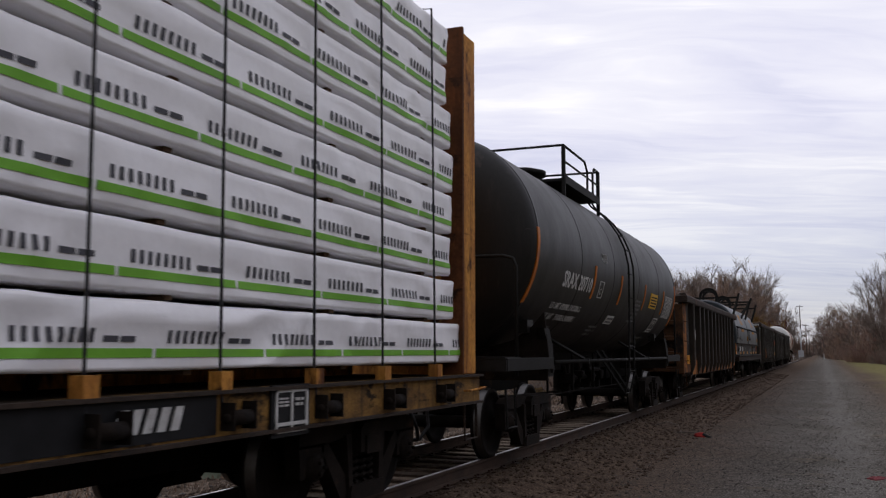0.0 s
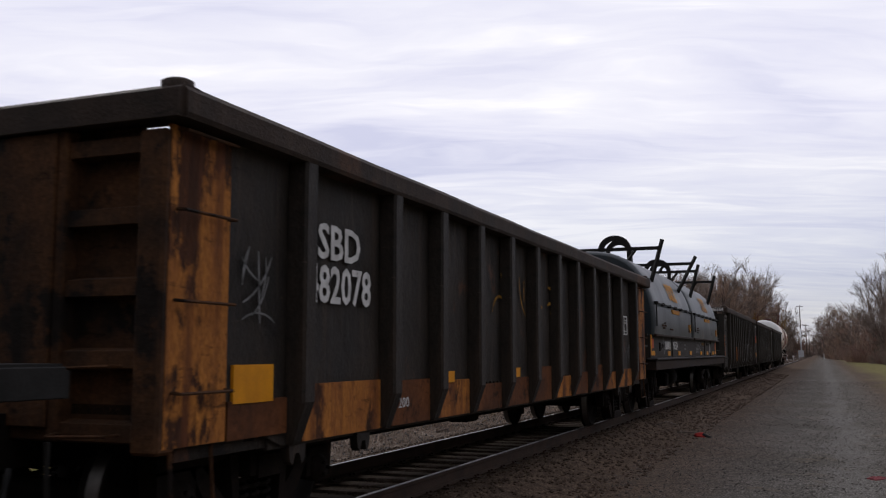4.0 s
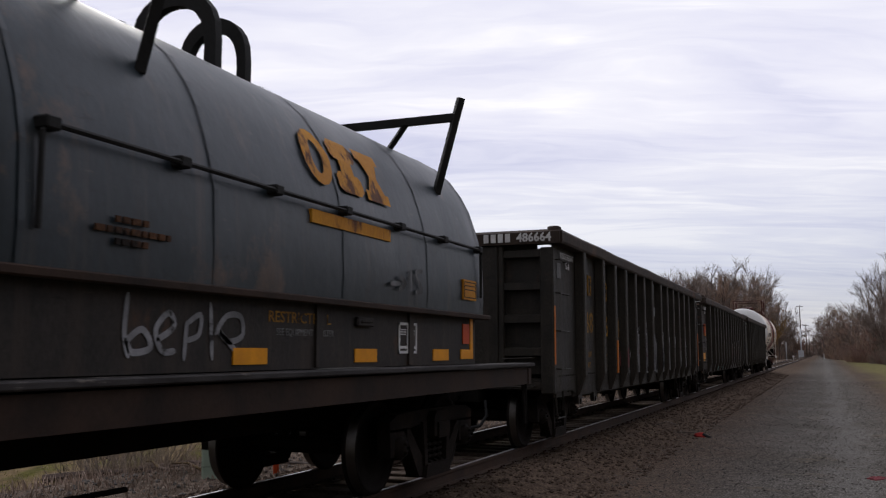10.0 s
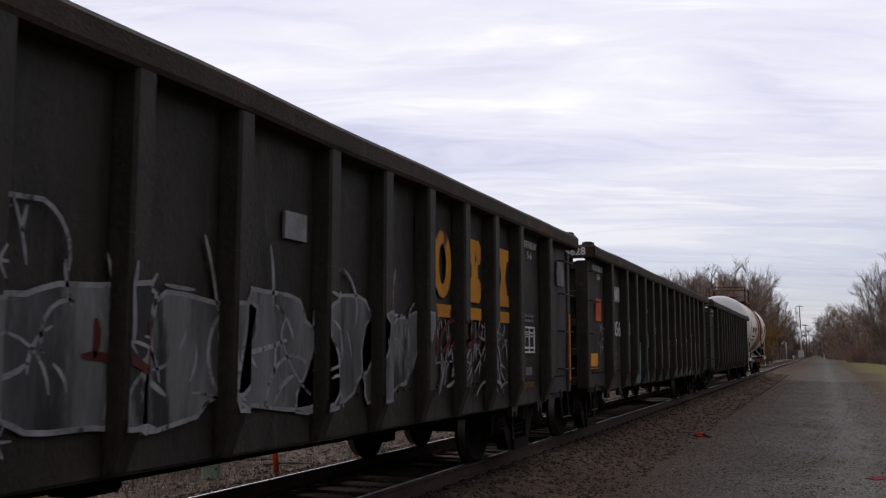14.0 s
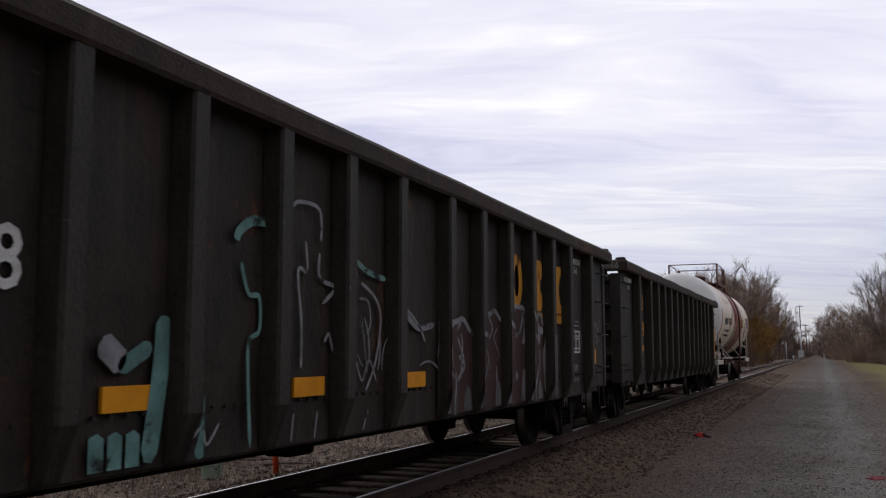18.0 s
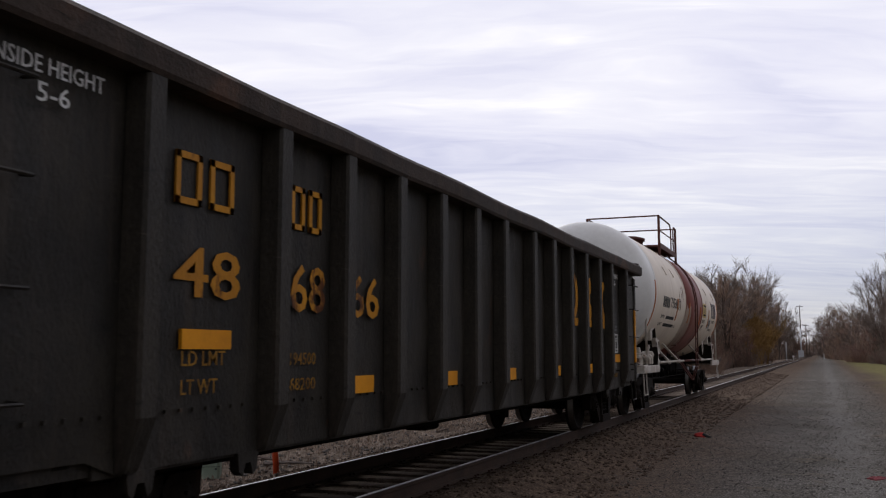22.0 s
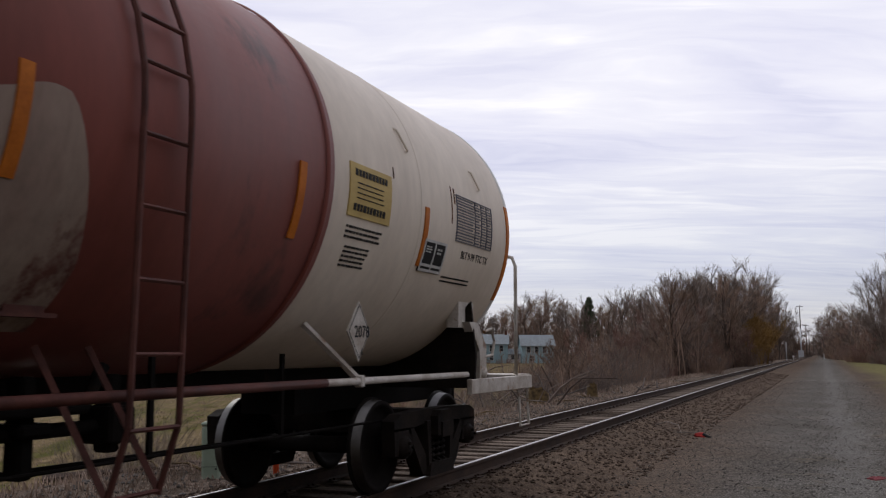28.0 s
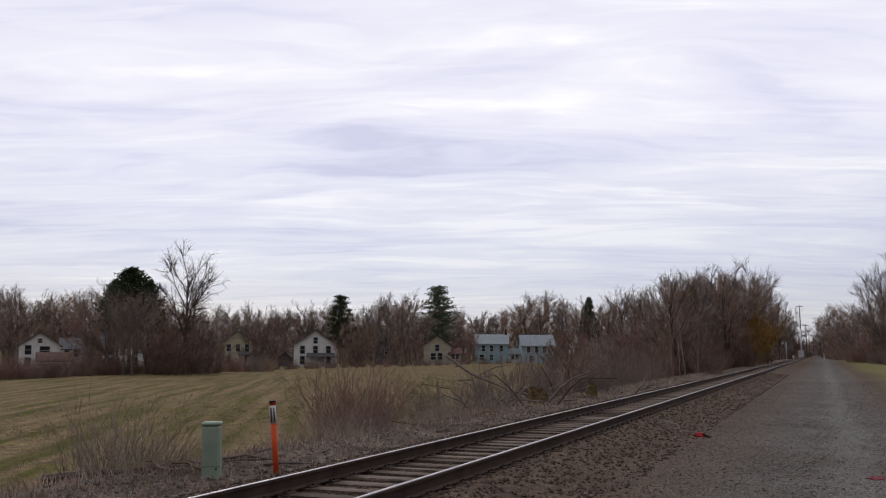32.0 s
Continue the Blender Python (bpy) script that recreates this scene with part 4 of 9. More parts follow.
def strokes(bm, y0, y1, z0, z1, n, w, lat, seed, ribs=(), slant=0.3, curve=0.5):
    """Sprayed lines: arcs, hooks and slashes inside a field."""
    rg = random.Random(seed)
    for _ in range(n):
        y, z = rg.uniform(y0, y1), rg.uniform(z0, z1)
        a = rg.choice((1.57, 1.4, 1.75, 0.2, 2.6, 0.9)) + rg.uniform(-slant, slant)
        da = rg.uniform(-curve, curve)
        pts = []
        for k in range(rg.randint(5, 12)):
            if y0 < y < y1 and z0 < z < z1:
                pts.append((y, z))
            y += math.cos(a) * 0.07
            z += math.sin(a) * 0.07
            a += da * 0.5
        if len(pts) > 2:
            ribbon(bm, pts, w * rg.uniform(0.6, 1.2), lat)
    return bm


def piece(fill, line, y0, y1, z0, z1, n, seed, lat, w=0.035):
    """A painted piece: fat leaning shapes side by side, filled, outlined and hatched inside."""
    rg = random.Random(seed)
    cell = (y1 - y0) / n
    for k in range(n):
        cy, cz = y0 + (k + .5) * cell, (z0 + z1) / 2 + rg.uniform(-.04, .04)
        a, b = cell * rg.uniform(.50, .62), (z1 - z0) / 2 * rg.uniform(.85, 1.0)
        lean = rg.uniform(-.25, .35)
        pts = []
        m = 22
        ph = [rg.uniform(0, 6.28) for _ in range(3)]
        for i in range(m):
            t = i / m * 2 * math.pi
            q = 1 + .14 * math.sin(2 * t + ph[0]) + .12 * math.sin(3 * t + ph[1]) + .07 * math.sin(5 * t + ph[2])
            c, s = math.cos(t), math.sin(t)
            yy = a * q * math.copysign(abs(c) ** .6, c)
            zz = b * q * math.copysign(abs(s) ** .6, s)
            zz = max(min(zz, z1 - cz), z0 - cz)
            pts.append((cy + yy + lean * zz, cz + zz))
        if fill is not None:
            mid = fill.verts.new((lat, cy, cz))
            ring = [fill.verts.new((lat, *p)) for p in pts]
            for i in range(m):
                fill.faces.new((mid, ring[i], ring[(i + 1) % m]))
        if line is not None:
            ribbon(line, pts + pts[:2], w, lat + .002)
            for _ in range(rg.randint(2, 4)):
                y, z = cy + rg.uniform(-.6, .6) * a, cz + rg.uniform(-.6, .6) * b
                t = rg.uniform(.9, 2.2)
                d = rg.uniform(-.35, .35)
                seg = []
                for i in range(rg.randint(4, 8)):
                    seg.append((y, min(max(z, z0), z1)))
                    y += math.cos(t) * .06
                    z += math.sin(t) * .06
                    t += d
                ribbon(line, seg, w * .8, lat + .002)


def big_letter(bm, kind, y0, y1, z0, z1, lat, bend=None):
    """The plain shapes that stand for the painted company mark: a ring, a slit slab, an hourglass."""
    w, h = y1 - y0, z1 - z0

    def quad(*pts):
        bm.faces.new([bm.verts.new((lat, y0 + a * w, z0 + b * h)) for a, b in pts])
    if kind == "hook":
        # a closed upright ring
        pts = [(math.cos(t * math.pi / 8), math.sin(t * math.pi / 8)) for t in range(16)]
        for (a, c), (d, e) in zip(pts, pts[1:] + pts[:1]):
            quad((.5 + .5 * a, .5 + .5 * c), (.5 + .5 * d, .5 + .5 * e), (.5 + .2 * d, .5 + .3 * e), (.5 + .2 * a, .5 + .3 * c))
    if kind == "bend":
        # a slab with a slit on either side
        quad((.1, .62), (.9, .62), (1, .7), (1, .9), (.85, 1), (.15, 1), (0, .9), (0, .7))
        quad((.25, .38), (.75, .38), (.75, .62), (.25, .62))
        quad((.15, 0), (.85, 0), (1, .1), (1, .3), (.9, .38), (.1, .38), (0, .3), (0, .1))
    if kind == "cross":
        quad((0, 1), (1, 1), (1, .80), (.86, .80), (.66, .5), (.34, .5), (.14, .80), (0, .80))
        quad((.34, .5), (.66, .5), (.86, .20), (1, .20), (1, 0), (0, 0), (0, .20), (.14, .20))
    bmesh.ops.remove_doubles(bm, verts=bm.verts[:], dist=.0005)
    return bm


def mark_blocks(c, ys, z0, z1, lat=1.458, bar=None):
    """The three shapes of the company mark between the ribs, with a bar under each."""
    for (y0, y1), kind in zip(ys, ("hook", "bend", "cross")):
        bm = B()
        big_letter(bm, kind, y0, y1, z0, z1, lat)
        part("painted_mark", bm, "logo_yellow", c, "worn yellow painted mark")
        if bar:
            chip(c, y0 - .02, y1 + .02, bar[0], bar[1], "logo_yellow", name="painted_bar")


# ---- rusty gondola with yellow corners ----
RL3 = 15.76
rib3 = ribs_of(RL3, 1.47, 2.98, 9)
g3 = gondola(26.15, RL3, 2.97, rib3, "dark brown steel gondola with yellow rusted corners and lower edge", "gon_brown", "gon_brown", "gon_chord", "rust_end", (1.55, RL3 - 1.45), "rust_end", 3)
for y0, y1 in ((0.02, 0.62), (RL3 - 0.68, RL3 - 0.02)):
    chip(g3, y0, y1, 0.835, 2.74, "rust_ochre", name="corner_panel", label="peeling yellow and rust corner panel")
rg = random.Random(9)
edges = [0.65] + rib3 + [RL3 - 0.7]
for k, (a, b) in enumerate(zip(edges, edges[1:])):
    if b - a > 0.35:
        h = 1.02 + (0.14 if k in (1, 2, 6, 9) else 0.05) + rg.uniform(-.03, .05)
        chip(g3, a + (0.11 if k else 0.0), b - 0.11, 0.83 if k in (0, 12) else 0.75, h, "rust_ochre" if k in (1, 3, 7, 10, 11) else "rust_orange", lat=1.437, name="rust_band", label="rusted yellow lower edge")
letters("SBD", 1.76, 2.46, 2.10, 2.38, 1.452, "white_paint", g3)
letters("482078", 1.60, 2.66, 1.76, 2.06, 1.452, "white_paint", g3)
letters("191200", 3.00, 3.44, 0.90, 0.99, 1.462, "white_paint", g3, 0.001)
chip(g3, 0.70, 1.17, 1.06, 1.31, "yellow", lat=1.442)
for y in (4.24, 6.48, 8.55):
    chip(g3, y, y + 0.34, 1.09, 1.20, "yellow", lat=1.45)
chip(g3, 14.50, 14.92, 1.04, 1.29, "yellow", lat=1.45)
chip(g3, 14.60, 14.80, 1.03, 1.25, "grey_paint", lat=1.456, name="paint_patch")
spec_box(g3, 13.22, 13.80, 1.72, 2.08, 1.445)
bm = B()
strokes(bm, 14.35, 15.05, 1.35, 2.35, 26, 0.02, 1.462, 5)
strokes(bm, 12.9, 14.1, 1.0, 1.55, 18, 0.02, 1.45, 6, rib3)
strokes(bm, 0.75, 1.2, 1.55, 2.1, 10, 0.018, 1.45, 7)
part("graffiti", bm, "dim_white", g3, "thin grey sprayed scrawl")
bm = B()
strokes(bm, 5.3, 8.9, 1.75, 2.35, 22, 0.05, 1.45, 15, rib3)
strokes(bm, 14.3, 14.9, 1.8, 2.3, 6, 0.04, 1.46, 16)
part("graffiti", bm, "dim_yellow", g3, "worn yellow paint marks")


# ---- three black gondolas of one series ----
RL = 16.45
rib5 = [1.42] + [2.79 + .98 * k for k in range(6)] + [8.88 + .957 * k for k in range(6)] + [15.0]


def black_gondola(u0, label, seed, mark_y, mark_z, bars_z, num, lead, ink, m="gon_black"):
    c = gondola(u0, RL, 3.15, rib5, label, m, "gon_rib", "gon_chord", m, (1.45, RL - 1.5), None, seed)
    letters("INSIDE HEIGHT", 0.36, 1.12, 2.76, 2.85, 1.452, "white_paint", c, 0.001)
    letters("5-6", 0.66, 0.88, 2.62, 2.72, 1.452, "white_paint", c, 0.001)
    letters("INSIDE HEIGHT", 13.98, 14.68, 2.74, 2.83, 1.452, "white_paint", c, 0.001)
    letters("5-6", 14.25, 14.45, 2.60, 2.70, 1.452, "white_paint", c, 0.001)
    mark_blocks(c, mark_y, *mark_z, bar=bars_z)
    # reporting letters as plain bars, the figures in full
    for (y0, y1), (z0, z1) in lead:
        bm = B()
        n = 2 if y1 - y0 < 0.7 else 4
        w = (y1 - y0) / n
        for k in range(n):
            frame_lines(bm, y0 + k * w, y0 + k * w + w * .74, z0, z1, .042, 1.444)
        part("reporting_mark", bm, ink, c)
    for s, y0, y1, z0, z1 in num:
        letters(s, y0, y1, z0, z1, 1.447, ink, c, 0.002)
    spec_box(c, 14.08, 14.54, 1.38, 1.72, 1.445)
    letters("LD LMT", 1.84, 2.28, 1.31, 1.40, 1.452, "dim_yellow", c, 0.001)
    letters("LT WT", 1.84, 2.20, 1.14, 1.23, 1.452, "dim_yellow", c, 0.001)
    letters("68200", 3.06, 3.42, 1.12, 1.21, 1.452, "dim_yellow", c, 0.001)
    letters("194500", 3.06, 3.42, 1.30, 1.39, 1.452, "dim_yellow", c, 0.001)
    letters("2 INCH HF COMP SHOES", 13.75, 14.55, 0.94, 1.01, 1.444, "dim_yellow" if seed != 6 else "dim_white", c, 0.0)
    bm = B()
    bars(bm, 15.28, 15.55, 2.42, 2.82, 4, 1.455, None, seed, lo=.05, hi=.12)
    part("stencil", bm, "dim_yellow", c, "small yellow stencilled lines")
    bm = B()
    bars(bm, 14.05, 14.5, 1.78, 1.9, 2, 1.455, None, seed + 1)
    part("stencil", bm, "dim_white", c, "faint white stencilled lines")
    chip(c, 14.15, 14.42, 1.10, 1.20, "dim_white", name="tag_holder")
    return c


def end_marks(c, s, ink, y=-0.07):
    bm = B()
    for k in range(4):
        bx(bm, .42 + k * .11, .42 + k * .11 + .075, y - .006, y + .01, 2.975, 3.10)
    part("end_blocks", bm, ink, c)
    end_text(s, .92, 1.44, 2.97, 3.105, y, ink, c)


mk = ((11.08, 11.56), (12.06, 12.46), (13.04, 13.46))
g5 = black_gondola(59.5, "black steel gondola with silver graffiti and yellow lettering", 5, mk, (1.93, 2.62), (1.74, 1.87), (("48", 1.84, 2.42, 1.70, 2.04), ("66", 3.08, 3.58, 1.66, 2.02), ("64", 4.07, 4.58, 1.66, 2.02)), (((1.79, 2.42), (2.31, 2.64)), ((3.08, 3.62), (2.28, 2.60))), "dim_yellow", "gon_black")
end_marks(g5, "486664", "white_paint")
chip(g5, 0.0, 0.07, 1.22, 2.05, "orange", lat=1.441)
chip(g5, 3.72, 3.82, 1.03, 1.60, "orange", lat=1.576)
chip(g5, 12.66, 12.76, 1.15, 1.72, "orange", lat=1.50)
chip(g5, 16.36, 16.44, 0.98, 1.95, "orange", lat=1.445)
chip(g5, 0.16, 0.38, 2.46, 2.68, "dim_white", name="paint_patch", label="faded grey paint patch")
chip(g5, 15.75, 16.1, 2.35, 2.7, "dim_white", name="paint_patch", label="faded grey paint patch")
chip(g5, 8.35, 8.65, 2.2, 2.4, "grey_paint", name="paint_patch")
fill, line = B(), B()
piece(fill, line, 5.9, 10.6, 0.95, 1.85, 5, 21, 1.456, .03)
strokes(line, 5.7, 10.7, 0.95, 2.15, 40, 0.03, 1.458, 22)
strokes(line, 10.9, 13.4, 0.9, 1.75, 50, 0.028, 1.458, 24)
for k, (y, z) in enumerate(((5.2, 1.75), (5.6, 1.35), (5.75, 1.8), (4.95, 1.25), (5.9, .98), (5.45, 1.0))):
    for t in (0, 1.05, 2.1):
        ribbon(line, [(y - .09 * math.cos(t), z - .09 * math.sin(t)), (y, z), (y + .09 * math.cos(t), z + .09 * math.sin(t))], .022, 1.458)
part("graffiti", drape(fill, rib5, 1.456), "silver_graf", g5, "large silver sprayed graffiti")
part("graffiti", drape(line, rib5, 1.458), "pale_graf", g5, "pale sprayed outlines")
red = B()
piece(red, None, 4.6, 5.05, 1.05, 1.5, 1, 26, 1.455)
strokes(red, 11, 12.6, 1.2, 1.75, 16, 0.05, 1.46, 25)
strokes(red, 6.4, 6.9, 1.2, 1.6, 4, 0.05, 1.462, 28)
part("graffiti", drape(red, rib5, 1.455), "red_graf", g5, "dark red sprayed patches")

g6 = black_gondola(77.15, "black steel gondola with teal and maroon graffiti", 6, mk, (1.94, 2.62), (1.80, 1.92), (("4856", 1.74, 2.60, 1.68, 1.96), ("28", 3.15, 3.55, 1.68, 2.0)), (((1.75, 2.61), (2.32, 2.60)),), "white_paint", "gon_brown")
end_marks(g6, "485628", "white_paint")
chip(g6, 0.56, 0.95, 1.92, 2.00, "orange", name="sticker")
chip(g6, 0.56, 0.95, 2.00, 2.30, "orange_red", name="sticker")
chip(g6, 0.14, 0.64, 1.12, 1.37, "yellow")
for y in (4.12, 6.05, 8.0, 10.05, 12.02):
    chip(g6, y, y + 0.44, 1.07, 1.21, "yellow")
chip(g6, 15.25, 15.60, 1.96, 2.27, "orange", name="sticker", label="worn orange sticker")
chip(g6, 15.24, 15.68, 1.20, 1.44, "yellow")
teal, fill, line = B(), B(), B()
TEAL = (0.07, (5.29, 2.12), (5.33, 2.19), (5.48, 2.27), (5.66, 2.28)), (0.035, (5.35, 1.98), (5.44, 1.78), (5.57, 1.76), (5.58, 1.54), (5.46, 1.46), (5.46, 1.19), (5.50, 0.77)), (0.12, (5.87, 1.68), (5.89, 1.46), (5.88, 1.34)), (0.05, (6.99, 1.99), (6.98, 2.12), (7.20, 2.06), (7.54, 2.02)), (0.05, (5.86, 2.29), (5.98, 2.32)), (0.14, (4.60, 1.60), (4.57, 1.24), (4.49, 0.78)), (0.09, (4.91, 1.83), (4.90, 1.41), (4.84, 0.97), (4.77, 0.78)), (0.1, (4.23, 1.30), (4.49, 1.43)), (0.05, (7.79, 2.04), (7.95, 2.06))
PALE = (0.03, (5.98, 2.44), (6.08, 2.49), (6.37, 2.47), (6.40, 2.23)), (0.03, (6.17, 2.21), (6.20, 1.99), (6.07, 1.98), (6.13, 1.59), (6.13, 1.28)), (0.035, (6.38, 2.14), (6.39, 1.95), (6.63, 1.89), (6.43, 1.76)), (0.03, (7.08, 1.96), (7.34, 1.85), (7.45, 1.67), (7.36, 1.33), (7.18, 1.08)), (0.022, (7.05, 1.83), (7.21, 1.81), (7.25, 1.62), (7.13, 1.53), (7.06, 1.65)), (0.06, (6.80, 1.57), (6.84, 1.40), (6.79, 1.27)), (0.03, (7.86, 1.49), (7.85, 1.81), (8.24, 1.66), (8.42, 1.49)), (0.02, (6.99, 1.33), (7.11, 1.16), (7.23, 1.33), (7.37, 1.15)), (0.02, (6.04, 0.96), (6.01, 0.76)), (0.02, (6.38, 0.96), (6.34, 0.76)), (0.02, (7.22, 0.92), (7.13, 0.76)), (0.15, (4.09, 1.45), (4.27, 1.32)), (0.02, (4.89, 0.88), (4.98, 0.94), (5.03, 0.83), (5.15, 0.95)), (0.03, (6.47, 1.47), (6.54, 1.53), (6.60, 1.40)), (.06, (7.91, 1.79), (8.23, 1.62), (8.64, 1.66))


def bent(pts, n=5):
    """Rounds a short line of points."""
    out = []
    for k in range(len(pts) - 1):
        p = [Vector(pts[min(max(k + d, 0), len(pts) - 1)]) for d in (-1, 0, 1, 2)]
        for i in range(n):
            t = i / n
            out.append(tuple(.5 * (2 * p[1] + (p[2] - p[0]) * t + (2 * p[0] - 5 * p[1] + 4 * p[2] - p[3]) * t * t + (3 * p[1] - p[0] - 3 * p[2] + p[3]) * t ** 3)))
    return out + [pts[-1]]


for bmx, group in ((teal, TEAL), (line, PALE)):
    for w, *pts in group:
        ribbon(bmx, bent(pts), w, 1.458)
# the maroon piece: bulging filled panels with pale wedges along their edges
rgm = random.Random(41)
silver = B()
for (ya, yb), top in zip(((8.75, 9.885), (9.885, 10.84), (10.84, 11.795), (11.795, 12.5)), (1.72, 1.86, 1.98, 1.93)):
    arch = [(ya + (yb - ya) * i / 10, top - .16 * (abs(i - 4) / 6) ** 2 + .04 * math.sin(i * 1.9 + ya)) for i in range(11)]
    for (p, q), (r_, s_) in zip(arch, arch[1:]):
        fill.faces.new([fill.verts.new((1.456, y, z)) for y, z in ((p, .77), (r_, .77), (r_, s_), (p, q))])
    ribbon(line, bent(arch[0:11:2]), .055, 1.459)
    for _ in range(4):
        y, z = rgm.uniform(ya + .1, yb - .1), rgm.uniform(.95, 1.4)
        h, d = rgm.uniform(.25, .55), rgm.uniform(-.2, .2)
        ribbon(line, bent([(y, z), (y + d, z + h * .4), (y + d * 1.6, z + h * .7), (y + d * .6, z + h)]), rgm.choice((.025, .035, .05, .10)), 1.459)
    for k in range(2):
        y = ya + (yb - ya) * (.25 + .5 * k) + rgm.uniform(-.08, .08)
        h = rgm.uniform(.2, .42)
        silver.faces.new([silver.verts.new((1.4575, y + a * .12, .78 + b * h)) for a, b in ((-1, 0), (1, 0), (.8, .5), (.35, .9), (-.2, 1), (-.9, .6))])
    ribbon(line, [(ya + .12, .79), (ya + .16, 1.05), (ya + .15, 1.2)], .04, 1.459)
for w, *pts in ((.06, (10.92, 1.62), (11.15, 1.60), (11.42, 1.63), (11.58, 1.9)), (.045, (11.7, 1.62), (11.88, 1.5), (11.88, 1.3), (11.74, 1.05), (11.66, .84)), (.09, (11.9, 1.93), (12.1, 1.86), (12.3, 1.7), (12.48, 1.68)), (.12, (11.0, 1.7), (11.02, 1.5), (10.95, 1.42)), (.07, (11.56, 1.86), (11.6, 1.6), (11.55, 1.5)), (.05, (12.05, 1.32), (12.14, 1.38), (12.24, 1.30))):
    ribbon(line, bent(pts), w, 1.4595)
ring = [(12.68 + (.2 + .03 * math.sin(t * 5)) * math.cos(t), 1.22 + (.43 + .03 * math.sin(t * 7)) * math.sin(t)) for t in [k * .2618 for k in range(24)]]
silver.faces.new([silver.verts.new((1.4575, y, z)) for y, z in ring])
part("graffiti", drape(silver, rib5, 1.4575), "silver_graf", g6, "silver-grey sprayed patches")
strokes(line, 7.0, 8.9, 0.95, 1.7, 12, 0.02, 1.457, 39)
for a in (4.03, 4.17, 4.31):
    teal.faces.new([teal.verts.new((1.456, a + p, .77 + q)) for p, q in ((0, 0), (.11, 0), (.11, .17), (.06, .2), (0, .18))])
strokes(line, 15.2, 16.1, 1.3, 1.95, 13, 0.02, 1.447, 34)
strokes(line, 0.75, 1.25, 1.55, 1.9, 8, 0.03, 1.447, 36)
strokes(line, 0.55, 1.2, 1.3, 1.6, 6, 0.03, 1.447, 136)
strokes(line, 13.7, 14.7, 1.3, 1.75, 12, 0.016, 1.46, 37)
part("graffiti", drape(teal, rib5, 1.456), "teal_graf", g6, "pale teal sprayed lines")
part("graffiti", drape(fill, rib5, 1.456), "maroon_graf", g6, "dark maroon sprayed letters")
part("graffiti", drape(line, rib5, 1.458), "pale_graf", g6, "pale grey sprayed outlines")
letters("ease", 0.60, 0.90, 2.18, 2.26, 1.455, "orange", g6, 0.001)
letters("up!", 0.70, 0.90, 2.06, 2.14, 1.455, "orange", g6, 0.001)

g7 = black_gondola(95.03, "clean black steel gondola with yellow lettering", 7, mk, (1.92, 2.60), (1.80, 1.92), (("48", 1.75, 2.43, 1.72, 2.03), ("68", 3.06, 3.56, 1.68, 2.03), ("66", 3.98, 4.5, 1.67, 2.02)), (((1.75, 2.43), (2.28, 2.60)), ((3.06, 3.56), (2.28, 2.6))), "logo_yellow", "gon_black")
end_marks(g7, "486866", "dim_white")
chip(g7, 1.84, 2.34, 1.41, 1.53, "yellow")
for y in (3.97, 5.92, 7.92, 10.04, 12.05):
    chip(g7, y, y + 0.44, 1.06, 1.20, "yellow")
chip(g7, 14.3, 14.75, 1.21, 1.35, "yellow", lat=1.446)
chip(g7, 16.30, 16.40, 1.19, 2.24, "yellow", lat=1.445)


